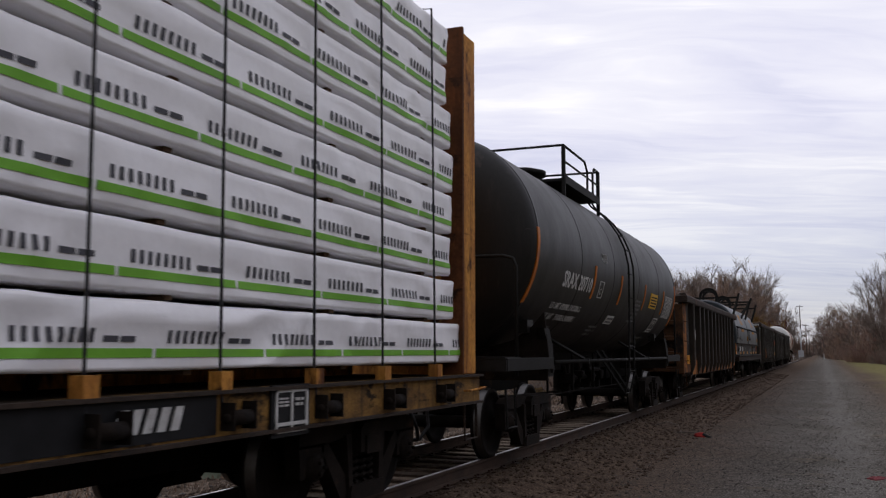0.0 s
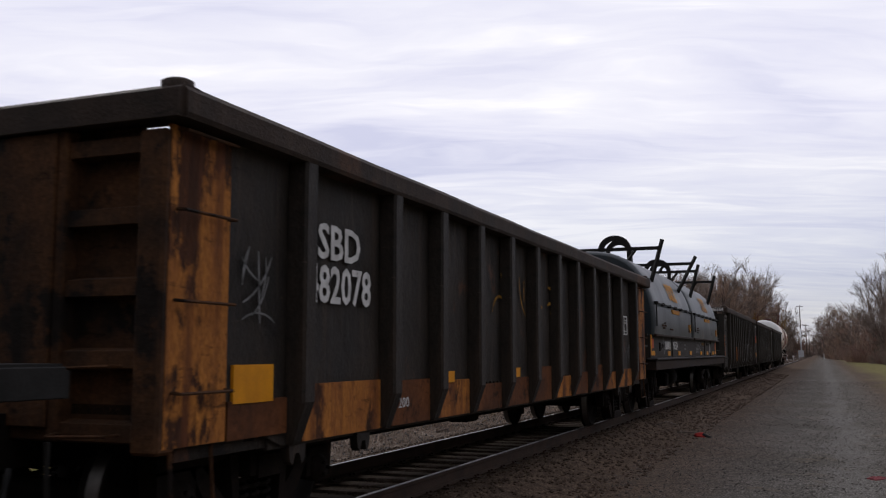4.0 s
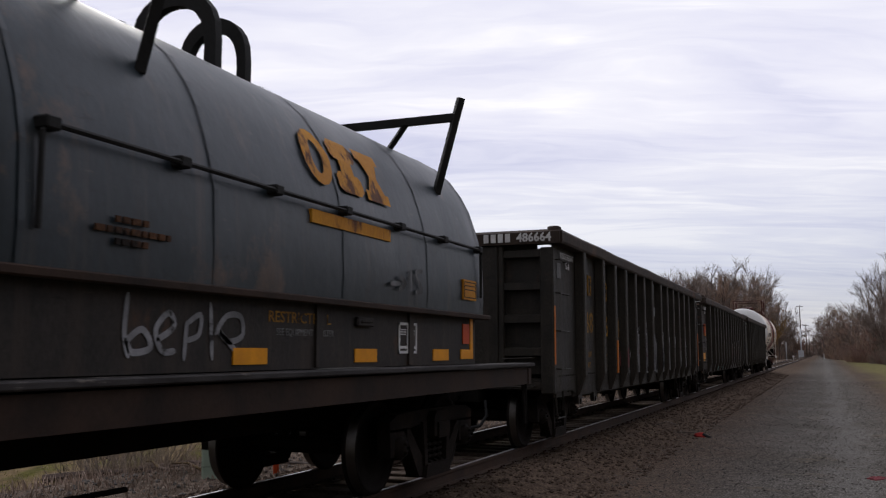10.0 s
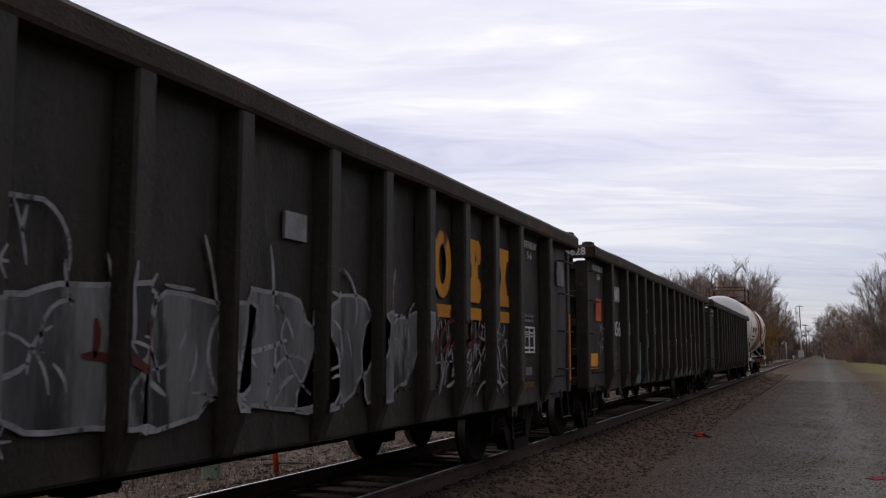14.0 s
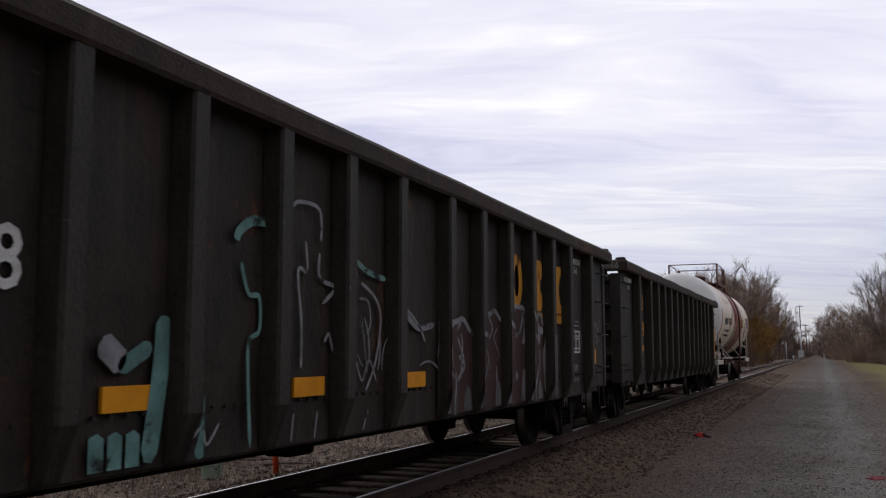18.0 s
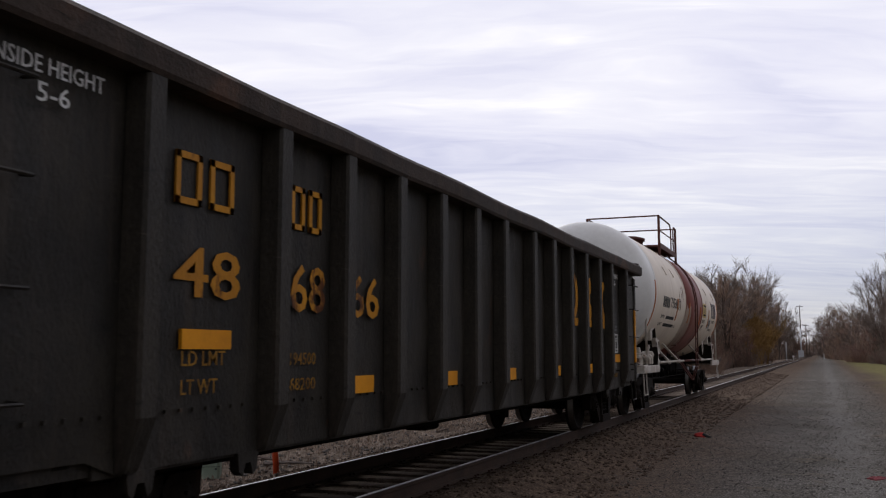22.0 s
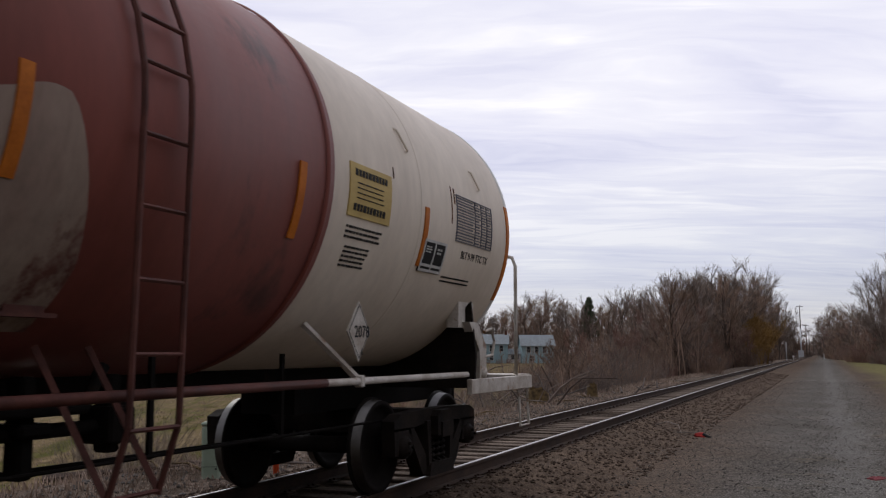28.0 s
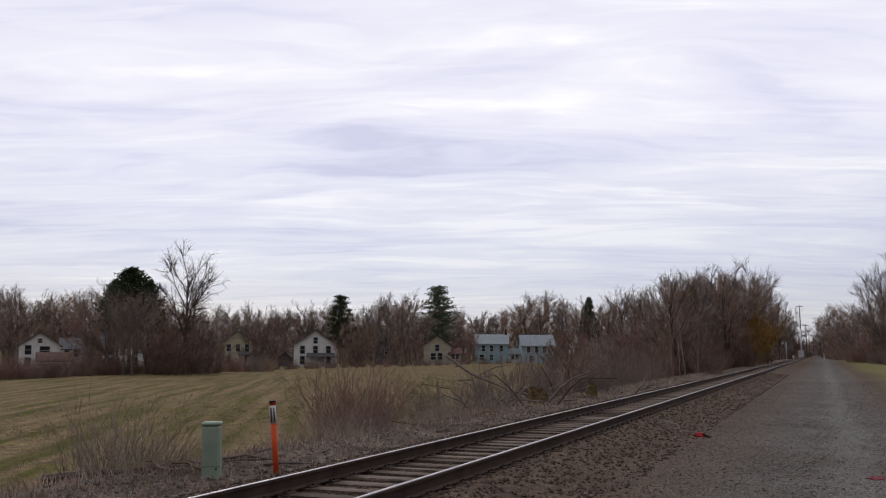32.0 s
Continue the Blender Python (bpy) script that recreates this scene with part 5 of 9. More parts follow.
# ---- tank cars ----
def tank_car(u0, L, y0, y1, label, shell_m, end_m, steel_m, trucks, walk_y, ladder_y, rail_m, band=None, R=1.47, cz=2.80, top_m=None, pads=((.55, 1.0), (.55, 1.0)), rail=.74, zr=1.25, over=(.5, .0), pad_z=2.02, rung_z=(.98, .40), brackets=(4.06, 9.72), sill=0.0, ends=(1.15, 1.15), foot=(.92, .92)):
    c = car_root("tank_car", u0, label)
    top_m = top_m or steel_m
    bend = (R, cz)
    dome = 0.44

    def head(y, s, n=10):
        # a short straight flange past the weld, then the dished head
        q = y + s * over[0 if s < 0 else 1]
        return [(y, R)] + [(q + s * dome * math.sin(a), R * math.cos(a)) for a in [math.pi / 2 * k / n for k in range(n + 1)]]
    bm = B()
    cuts = [y0 + (y1 - y0) * k / 5 for k in range(6)]
    prof = []
    for k, y in enumerate(cuts):
        prof += [(y - 0.06, R), (y - 0.03, R), (y - 0.015, R), (y - 0.010, R + 0.005), (y + 0.010, R + 0.005), (y + 0.015, R), (y + 0.03, R), (y + 0.06, R)] if 0 < k < 5 else [(y, R)]
    lathe(bm, prof, 96, cz=cz)
    shell = part("shell", bm, shell_m, c, "round welded tank shell")
    for y, s in ((y0, -1), (y1, 1)):
        bm = B()
        lathe(bm, head(y, s), 96, cz=cz)
        lathe(bm, [(y - s * .05, R), (y - s * .045, R + .008), (y + s * .02, R + .008), (y + s * .03, R - .004)], 96, cz=cz)
        part("tank_head", bm, end_m, c)
    if band:
        bm = B()
        lathe(bm, [(band[0], R - .01), (band[0], R + .009), (band[1], R + .009), (band[1], R - .01)], 96, cz=cz)
        part("colour_band", bm, "tank_maroon", c, "maroon painted belt")
    bm = B()
    bx(bm, -.30, .30, y0 + 2.6, y1 - 2.6, 1.06, 1.42)
    part("centre_sill", bm, "under", c)
    # saddles, stub sills and platforms at both ends
    for y, s in ((y0, 1), (y1, -1)):
        e = y - s * ends[0 if s > 0 else 1]
        ft = y + s * foot[0 if s > 0 else 1]
        bm = B()
        bx(bm, -0.30, 0.30, min(e, y + s * 2.7), max(e, y + s * 2.7), 0.80, 1.22)
        prism(bm, [(y + s * .3, 1.2), (y + s * 2.9, 1.2), (y + s * 2.9, 1.4), (y + s * .3, 1.4)], -.3, .3, axis="x")
        part("stub_sill", bm, "under", c)
        bm = B()
        ya, yb = (y + s * p for p in pads[0 if s > 0 else 1])
        prism(bm, [(-1.42, 1.0), (1.42, 1.0), (1.44, 1.35), (1.38, 1.95), (1.2, 1.75), (0.9, 1.55), (0, 1.34), (-0.9, 1.55), (-1.2, 1.75), (-1.38, 1.95), (-1.44, 1.35)], (ya + yb) / 2 - 0.02, (ya + yb) / 2 + 0.02)
        part("saddle", bm, "truck", c)
        for q in (-1, 1):
            bm = B()
            zz = pad_z
            prism(bm, [(min(ya, yb), 1.66), (max(ya, yb), 1.66), (max(ya, yb), zz), (min(ya, yb), zz)], q * (on_shell(1.85, bend) - 0.08), q * (on_shell(1.85, bend) + 0.06), axis="x")
            part("saddle_pad", bm, steel_m if steel_m != "steel_black" else "tank_black", c)
            bm = B()
            ym = (ya + yb) / 2
            prism(bm, [(ym - .13, 1.72), (ym + .13, 1.72), (ft + .11, 1.46), (ft + .11, 1.05), (ft - .11, 1.05), (ft - .11, 1.40)], q * 1.36 - .05, q * 1.36 + .05, axis="x")
            part("saddle_leg", bm, steel_m, c)
            # round pad at the foot of the leg
            bm = B()
            lathe(bm, [(q * 1.37 - .07, 0), (q * 1.37 - .07, .06), (q * 1.37 + .07, .06), (q * 1.37 + .07, 0)], 12, cx=ft, cz=1.16, axis="x")
            part("jacking_pad", bm, steel_m, c)
            # end sill side plate
            bm = B()
            bx(bm, q * 1.42 - 0.03, q * 1.42 + 0.03, min(e, y + s * 0.95), max(e, y + s * 0.95), 0.94 + sill, 1.10 + sill, 0.006)
            part("end_sill", bm, steel_m, c)
            bm = B()
            zh = 2.62
            tube(bm, [(q * 1.40, e + s * .52, 1.1), (q * 1.40, e + s * .52, zh - .15), (q * 1.36, e + s * .52, zh - .04), (q * 1.22, e + s * .52, zh), (q * 0.2, e + s * .52, zh), (0, e + s * .52, zh)], 0.023, 8)
            part("end_rail", bm, steel_m, c)
            bm = B()
            tube(bm, [(q * 1.40, e + s * .06, .95), (q * 1.42, e + s * .06, .48), (q * 1.42, e + s * .42, .48), (q * 1.40, e + s * .42, .95)], 0.017, 6)
            part("step", bm, steel_m, c)
        bm = B()
        bx(bm, -1.42, 1.42, min(e, e + s * .62), max(e, e + s * .62), 1.085 + sill, 1.115 + sill)
        part("platform", bm, steel_m, c)
        bm = B()
        bx(bm, -1.44, 1.44, min(e - s * .03, e + s * .03), max(e - s * .03, e + s * .03), 0.94 + sill, 1.08 + sill)
        part("end_beam", bm, steel_m, c)
        coupler(c, e, -s)
    for q in (-1, 1):
        bm = B()
        tube(bm, [(q * 1.43, y0 + 1.05, zr), (q * 1.43, y1 - 1.05, zr)], 0.030, 8)
        part("side_rail", bm, rail_m, c)
        for y in brackets:
            bm = B()
            bx(bm, q * 1.43 - .035, q * 1.43 + .035, y - .035, y + .035, zr - .05, zr + .05, .01)
            tube(bm, [(q * 1.43, y, zr), (q * (on_shell(1.62, bend) + .01), y - 0.30, 1.62)], 0.03, 4)
            part("rail_bracket", bm, steel_m, c)
    # ladders up both sides over the shoulder of the shell
    for q in (-1, 1):
        for y in ladder_y:
            bm = B()
            pts = [(q * 1.47, y, 0.60), (q * (R + .04), y, 1.0), (q * (R + .07), y, cz - .05)] + [(q * (R + .07) * math.cos(a), y, cz + (R + .07) * math.sin(a)) for a in (0.1, 0.3, 0.5, 0.7, 0.85, 0.98)] + [(q * .78, y, cz + R - .04)]
            tube(bm, pts, 0.019, 6)
            part("ladder_rail", bm, top_m, c)
        ya, yb = ladder_y
        zs = [0.62] + [rung_z[0] + rung_z[1] * k for k in range(6) if rung_z[0] + rung_z[1] * k < cz + .25]
        for z in zs:
            bm = B()
            xl = q * (1.47 + (R + .05 - 1.47) * min(1, max(0, (z - .60) / .40)))
            tube(bm, [(xl, ya, z), (xl, yb, z)], 0.014, 6)
            part("rung", bm, top_m, c)
        for a in (0.3, 0.5, 0.7):
            bm = B()
            p = (q * (R + .07) * math.cos(a), cz + (R + .07) * math.sin(a))
            tube(bm, [(p[0], ya, p[1]), (p[0], yb, p[1])], 0.014, 6)
            part("rung", bm, top_m, c)
        for y in ladder_y:
            bm = B()
            tube(bm, [(q * .93, y, 1.42), (q * 1.47, y, 0.62)], 0.026, 4)
            part("step_strut", bm, top_m, c)
    # platform on top with its rail, and the manway
    wa, wb = walk_y
    zt = cz + R
    for q in (-1, 1):
        bm = B()
        bx(bm, min(q * .42, q * 1.0), max(q * .42, q * 1.0), wa, wb, zt - 0.10, zt - 0.05, .005)
        part("walkway", bm, top_m, c)
        bm = B()
        bx(bm, q * 1.0 - .015, q * 1.0 + .015, wa, wb, zt - 0.14, zt + 0.0)
        part("toe_board", bm, top_m, c)
        for y in (wa, wb):
            bm = B()
            bx(bm, q * .98 - .03, q * .98 + .03, y - .03, y + .03, zt - .35, zt + rail)
            part("rail_post", bm, top_m, c)
        bm = B()
        tube(bm, [(q * .98, wa, zt + rail), (q * .98, wb - 1.1, zt + rail), (q * .98, wb - .9, zt + rail - .15), (q * .98, wb - .9, zt - .1)], 0.022, 6)
        tube(bm, [(q * .98, wb, zt + rail), (q * .98, wb - .35, zt + rail), (q * .98, wb - .45, zt + rail - .1), (q * .98, wb - .45, zt - .1)], 0.022, 6)
        tube(bm, [(q * .98, wa, zt + rail * .48), (q * .98, wb, zt + rail * .48)], 0.018, 6)
        part("handrail", bm, top_m, c)
    for y in (wa, wb):
        bm = B()
        tube(bm, [(-.98, y, zt + rail), (.98, y, zt + rail)], 0.022, 6)
        part("cross_rail", bm, top_m, c)
    bm = B()
    ym = (wa + wb) / 2 - .5
    lathe(bm, [(zt - .2, .36), (zt + .18, .36), (zt + .18, .42), (zt + .26, .42), (zt + .32, .2), (zt + .32, 0)], 24)
    for v in bm.verts:
        v.co = (v.co.x, ym + v.co.z, v.co.y)
    part("manway", bm, top_m, c)
    bm = B()
    bx(bm, -.5, .1, y0 + 3.2, y0 + 4.2, .78, 1.2, .05)
    part("outlet_valve", bm, "under", c)
    bm = B()
    lathe(bm, [(y0 + 4.6, 0), (y0 + 4.6, .15), (y0 + 5.4, .15), (y0 + 5.4, 0)], 16, cx=-.3, cz=1.02)
    part("air_reservoir", bm, "under", c)
    bm = B()
    tube(bm, [(.9, y0 + 1.6, .72), (.9, y1 - 1.6, .72)], .013, 6)
    tube(bm, [(.3, y0 + 1.2, .70), (.3, y1 - 3, .62)], .02, 6)
    for k in range(5):
        bx(bm, .87, .90, y0 + 2.6 + k * 1.6, y0 + 2.64 + k * 1.6, .70, 1.38)
    part("brake_rigging", bm, "under", c)
    for y in trucks:
        truck(c, y)
    return c, bend


def shell_chip(c, bend, y0, y1, z0, z1, material, name="reflector_strip", label="", lean=0.0, n=6):
    bm = B()
    plate(bm, y0, y1, z0, z1, 0, 0.012, bend, lean, n)
    return part(name, bm, material, c, label)


def shell_table(c, bend, y0, y1, z0, z1, ink, back=None):
    if back:
        shell_chip(c, bend, y0, y1, z0, z1, back, "label_field")
    b2 = (bend[0] + (.013 if back else .006), bend[1])
    bm = B()
    frame_lines(bm, y0, y1, z0, z1, .009, 0, b2, cols=(.5, .68, .84), rows=[k / 8 for k in range(1, 8)])
    for k in range(8):
        h = (z1 - z0) / 8
        bars(bm, y0 + .03, y0 + (y1 - y0) * .46, z0 + k * h + h * .38, z0 + k * h + h * .66, 1, 0, b2, k, .9, .02, .06)
        for q in (.53, .71, .87):
            bars(bm, y0 + (y1 - y0) * q, y0 + (y1 - y0) * (q + .1), z0 + k * h + h * .38, z0 + k * h + h * .66, 1, 0, b2, k, .9, .02, .06)
    return part("data_table", bm, ink, c, "stencilled inspection table")


def belly_gear(c, ya, yb):
    """Heating pipes, hangers, brake cylinder and the bottom outlet, hung under the belly."""
    for lat, z, a, b in ((.62, .92, ya, yb), (.45, .80, ya + .8, yb - 1.5), (-.5, .95, ya, yb + .3), (.75, 1.06, ya + 1.2, yb - .4)):
        bm = B()
        tube(bm, [(lat, a, z + .25), (lat, a + .15, z), (lat, b - .15, z), (lat, b, z + .25)], .045, 8)
        part("steam_pipe", bm, "under", c, "dark pipe under the tank")
    n = int((yb - ya) / .75)
    for k in range(n + 1):
        y = ya + .2 + (yb - ya - .4) * k / n
        bm = B()
        bx(bm, .55, .69, y - .06, y + .06, .74 + .1 * math.sin(y * 3), 1.25, .02)
        bx(bm, .48, .76, y - .12, y + .12, .86 + .06 * math.sin(y * 5), 1.0 + .06 * math.sin(y * 7), .02)
        part("pipe_hanger", bm, "under", c)
    bm = B()
    ym = (ya + yb) / 2
    lathe(bm, [(.50, 0), (.50, .16), (.62, .16), (.66, .22), (1.28, .22)], 18)
    for v in bm.verts:
        v.co = (v.co.x, ym + 1.0 + v.co.z, v.co.y)
    part("bottom_outlet", bm, "under", c, "dark bottom outlet nozzle")
    bm = B()
    lathe(bm, [(yb - 1.6, 0), (yb - 1.6, .15), (yb - 1.1, .17), (yb - 1.0, .1), (yb - .9, 0)], 16, cx=.35, cz=1.0)
    part("brake_cylinder", bm, "under", c)


t2, bd2 = tank_car(10.9, 14.4, 1.0, 13.35, "black steel tank car with white lettering", "tank_black", "tank_black", "steel_black", (1.95, 12.35), (4.45, 7.1), (6.92, 7.40), "steel_black", R=1.52, cz=2.885, pads=((.60, .88), (.95, 1.2)), rail=.52, over=(.03, .0), sill=.22, ends=(1.13, 1.17), foot=(.96, .75), pad_z=1.84, rung_z=(1.04, .463))
belly_gear(t2, 5.6, 8.4)
black_built = set(t2.children)
letters("SRAX 20710", 2.56, 4.36, 2.36, 2.60, 0, "white_paint", t2, 0.004, bend=bd2)
letters("LD LMT 192000LB 87500KG", 2.42, 4.20, 2.04, 2.13, 0, "white_paint", t2, 0.001, bend=bd2)
letters("LT WT   71000LB 31800KG", 2.42, 4.20, 1.88, 1.97, 0, "white_paint", t2, 0.001, bend=bd2)
bm = B()
bars(bm, 2.35, 3.2, 1.72, 1.80, 1, 0, (bd2[0] + .004, bd2[1]), 4, .9)
bars(bm, 8.3, 8.95, 2.0, 2.5, 6, 0, (bd2[0] + .004, bd2[1]), 5, .5)
bars(bm, 5.6, 6.2, 1.7, 1.9, 3, 0, (bd2[0] + .004, bd2[1]), 6, .5)
bars(bm, 10.6, 11.6, 1.62, 1.78, 2, 0, (bd2[0] + .004, bd2[1]), 7, .5)
part("stencil", bm, "dim_white", t2, "small white stencilled lines")
for y in (1.0, 4.43, 6.62, 9.14, 11.58, 13.30):
    shell_chip(t2, bd2, y, y + .10, 2.05 if y in (1.0, 13.30) else 2.28, 3.05 if y in (1.0, 13.30) else 2.82, "orange", n=10)
bm = B()
frame_lines(bm, 4.9, 5.22, 2.32, 2.6, .014, 0, (bd2[0] + .004, bd2[1]))
part("plate_box", bm, "white_paint", t2)
letters("PLATE", 4.94, 5.18, 2.52, 2.57, 0, "dim_white", t2, 0, bend=bd2)
letters("C", 5.0, 5.1, 2.38, 2.48, 0, "white_paint", t2, 0, bend=bd2)
shell_chip(t2, bd2, 6.40, 6.98, 1.92, 2.07, "white_paint", "label")
bm = B()
bars(bm, 6.45, 6.93, 1.94, 2.06, 2, 0, (bd2[0] + .014, bd2[1]), 12, .5, .03, .07)
part("label_writing", bm, "grey_paint", t2)
shell_chip(t2, bd2, 9.92, 10.78, 2.36, 2.68, "label_yellow", "emergency_label", "yellow label with small writing")
bm = B()
bars(bm, 10.0, 10.7, 2.40, 2.65, 4, 0, (bd2[0] + .014, bd2[1]), 8, .45)
part("label_writing", bm, "black_paint", t2)
bm = B()
rgc = random.Random(31)
for k in range(7):
    y = 4.93 + k * .065
    z = 3.02 - k * .004
    tube(bm, [(on_shell(a, bd2) + .004, b, a) for a, b in ((z + rgc.uniform(.03, .09), y), (z + rgc.uniform(-.03, .04), y + .03), (z + rgc.uniform(-.08, -.02), y + .012))], .005, 4)
part("lettering", bm, "white_paint", t2, "faint chalk scrawl")
spec_box(t2, 11.12, 11.68, 1.86, 2.18, 0, (bd2[0] + .004, bd2[1]), "white_paint")
shell_table(t2, bd2, 11.92, 12.95, 2.22, 2.72, "white_paint")

t8, bd8 = tank_car(112.37, 15.2, 1.08, 13.98, "white steel tank car with a maroon belt", "tank_white", "tank_end_white", "steel_white", (2.0, 12.95), (5.35, 8.4), (7.46, 7.87), "steel_white", band=(5.87, 9.70), R=1.56, cz=2.77, top_m="steel_maroon", pads=((.54, 1.04), (.56, 1.02)), zr=1.155, ends=(1.01, 1.29), foot=(.94, .48), brackets=(3.6, 5.2, 10.42))
belly_gear(t8, 4.6, 8.6)
built = set(t8.children)
bm = B()
blocks(bm, 2.32, 3.36, 2.46, 2.71, 4, 0, bd8, .7)
part("reporting_mark", bm, "black_paint", t8)
letters("79530", 3.46, 4.52, 2.48, 2.74, 0, "black_paint", t8, 0.004, bend=bd8)
letters("LD LMT", 2.36, 2.85, 2.20, 2.28, 0, "black_paint", t8, 0, bend=bd8)
letters("LT WT", 2.36, 2.78, 2.02, 2.10, 0, "black_paint", t8, 0, bend=bd8)
bm = B()
b8 = (bd8[0] + .004, bd8[1])
bars(bm, 3.1, 4.3, 2.20, 2.28, 1, 0, b8, 5, .9)
bars(bm, 3.1, 4.6, 2.02, 2.10, 1, 0, b8, 6, .9)
bars(bm, 10.12, 10.75, 2.30, 2.42, 3, 0, b8, 7, .45, .02, .07)
bars(bm, 10.18, 10.6, 2.08, 2.26, 5, 0, b8, 17, .45, .02, .07)
bars(bm, 12.3, 13.1, 2.10, 2.18, 2, 0, b8, 8, .4, .02, .05)
part("stencil", bm, "black_paint", t8, "small black stencilled lines")
letters("BLT 9-99 TTC TX", 12.65, 13.45, 2.36, 2.44, 0, "black_paint", t8, 0.001, bend=bd8)
shell_table(t8, bd8, 12.42, 13.5, 2.52, 3.0, "ink_grey")
shell_chip(t8, bd8, 10.08, 10.84, 2.47, 2.90, "yellow_pale", "emergency_label", "faded yellow label with small writing")
bm = B()
bars(bm, 10.16, 10.76, 2.52, 2.58, 1, 0, (bd8[0] + .014, bd8[1]), 9, .9, .03, .05)
bars(bm, 10.16, 10.76, 2.80, 2.86, 1, 0, (bd8[0] + .014, bd8[1]), 10, .9, .03, .05)
bars(bm, 10.2, 10.7, 2.62, 2.78, 4, 0, (bd8[0] + .014, bd8[1]), 11, .2)
part("label_writing", bm, "black_paint", t8)
shell_chip(t8, bd8, 11.66, 12.2, 2.16, 2.46, "black_paint", "data_field")
spec_box(t8, 11.66, 12.2, 2.16, 2.46, 0, (bd8[0] + .013, bd8[1]), "white_paint")
bm = B()
frame_lines(bm, 4.78, 5.1, 2.48, 2.76, .012, 0, b8)
part("plate_box", bm, "black_paint", t8)
for y, a, b in ((1.08, 1.95, 3.0), (4.56, 2.2, 2.75), (6.78, 2.2, 2.75), (9.3, 2.2, 2.75), (11.6, 2.2, 2.75), (14.02, 2.0, 3.1)):
    shell_chip(t8, bd8 if not 6.5 < y < 9.9 else (bd8[0] + .01, bd8[1]), y, y + .09, a, b, "orange", n=10)
# the belt is bare of maroon low down on one side
bm = B()
rgb = random.Random(8)
cols = 26
prev = None
for k in range(cols + 1):
    y = 6.08 + 1.42 * k / cols
    top = 2.64 + .05 * math.sin(k * .42 + .6) - .45 * max(0, 1 - k / 4) ** 2 - .75 * max(0, (k - 19) / 7) ** 1.5
    cur = [bm.verts.new((on_shell(z, (bd8[0] + .0125, bd8[1])), y, z)) for z in np.linspace(1.5, top, 9)]
    if prev:
        for i in range(8):
            bm.faces.new((prev[i], prev[i + 1], cur[i + 1], cur[i])).smooth = True
    prev = cur
part("worn_patch", bm, "ghost_white", t8, "pale patch where the maroon paint is missing")
letters("PLATE", 4.82, 5.06, 2.67, 2.72, 0, "black_paint", t8, 0, bend=bd8)
letters("C", 4.9, 5.0, 2.53, 2.63, 0, "black_paint", t8, 0.002, bend=bd8)
letters("7-10", 4.55, 4.95, 2.02, 2.09, 0, "black_paint", t8, 0.001, bend=bd8)
# diamond placard with its number
bm = B()
cy, czp, q = 10.335, 1.56, .245
xs = 1.45
vs = [bm.verts.new((xs + d, cy + a * q, czp + b * q)) for d in (0, .012) for a, b in ((-.82, 0), (0, -1), (.82, 0), (0, 1))]
bm.faces.new(vs[4:])
for k in range(4):
    bm.faces.new((vs[k], vs[(k + 1) % 4], vs[4 + (k + 1) % 4], vs[4 + k]))
part("placard", bm, "steel_white", t8, "white diamond hazard placard")
bm = B()
for k in range(4):
    a, b = ((-.82, 0), (0, -1), (.82, 0), (0, 1))[k], ((0, -1), (.82, 0), (0, 1), (-.82, 0))[k]
    for s0, s1 in ((.86, .92),):
        p = [(cy + a[0] * q * s0, czp + a[1] * q * s0), (cy + b[0] * q * s0, czp + b[1] * q * s0), (cy + b[0] * q * s1, czp + b[1] * q * s1), (cy + a[0] * q * s1, czp + a[1] * q * s1)]
        bm.faces.new([bm.verts.new((xs + .015, y, z)) for y, z in p])
part("placard_border", bm, "black_paint", t8)
for txt, a, b, c_ in (("2078", .13, .05, 0), ("6", .02, .025, -.165)):
    letters(txt, cy - a + .17, cy + a + .17, czp + c_ - b, czp + c_ + b, xs + .012, "black_paint", t8, 0.002)
for dy, m in ((0.0, "steel_maroon"),):
    bm = B()
    tube(bm, [(1.43, 6.15, 1.155), (1.43, 9.85, 1.155)], 0.033, 8)
    part("side_rail_paint", bm, m, t8)
for y, m in ((5.81, "tank_white"), (9.60, "tank_maroon")):
    bm = B()
    lathe(bm, [(y + .03 * math.cos(t), bd8[0] + .012 + .018 * math.sin(t)) for t in (math.pi, 2.4, 1.57, .75, 0)], 96, cz=bd8[1])
    part("shell_bead", bm, m, t8, "raised bead round the shell")
# valve cluster on the leading platform
rgv = random.Random(3)
for k in range(9):
    bm = B()
    bx(bm, 0.95 + rgv.uniform(0, .3), 1.15 + rgv.uniform(0, .3), .55 + k * .1, .66 + k * .1, 1.12, 1.2 + rgv.uniform(0, .3), .02)
    lathe(bm, [(1.30, 0), (1.30, .05), (1.40, .05), (1.42, .03), (1.42, 0)], 10, cx=.60 + k * .1, cz=1.22 + rgv.uniform(0, .12), axis="x")
    part("valve_body", bm, "steel_white", t8, "white-painted brake valve casting")
for pts, r in (([(1.25, .3, 1.3), (1.25, 1.6, 1.24)], .04), ([(1.1, .5, 1.45), (0.2, .5, 1.42)], .03), ([(1.38, .7, 1.2), (1.42, .8, 1.5), (1.38, 1.0, 1.55), (1.3, 1.1, 1.3)], .014), ([(1.3, .2, 1.36), (1.0, -.1, 1.4), (.3, -.1, 1.42)], .02)):
    bm = B()
    tube(bm, pts, r, 8)
    part("brake_pipe", bm, "steel_white", t8)
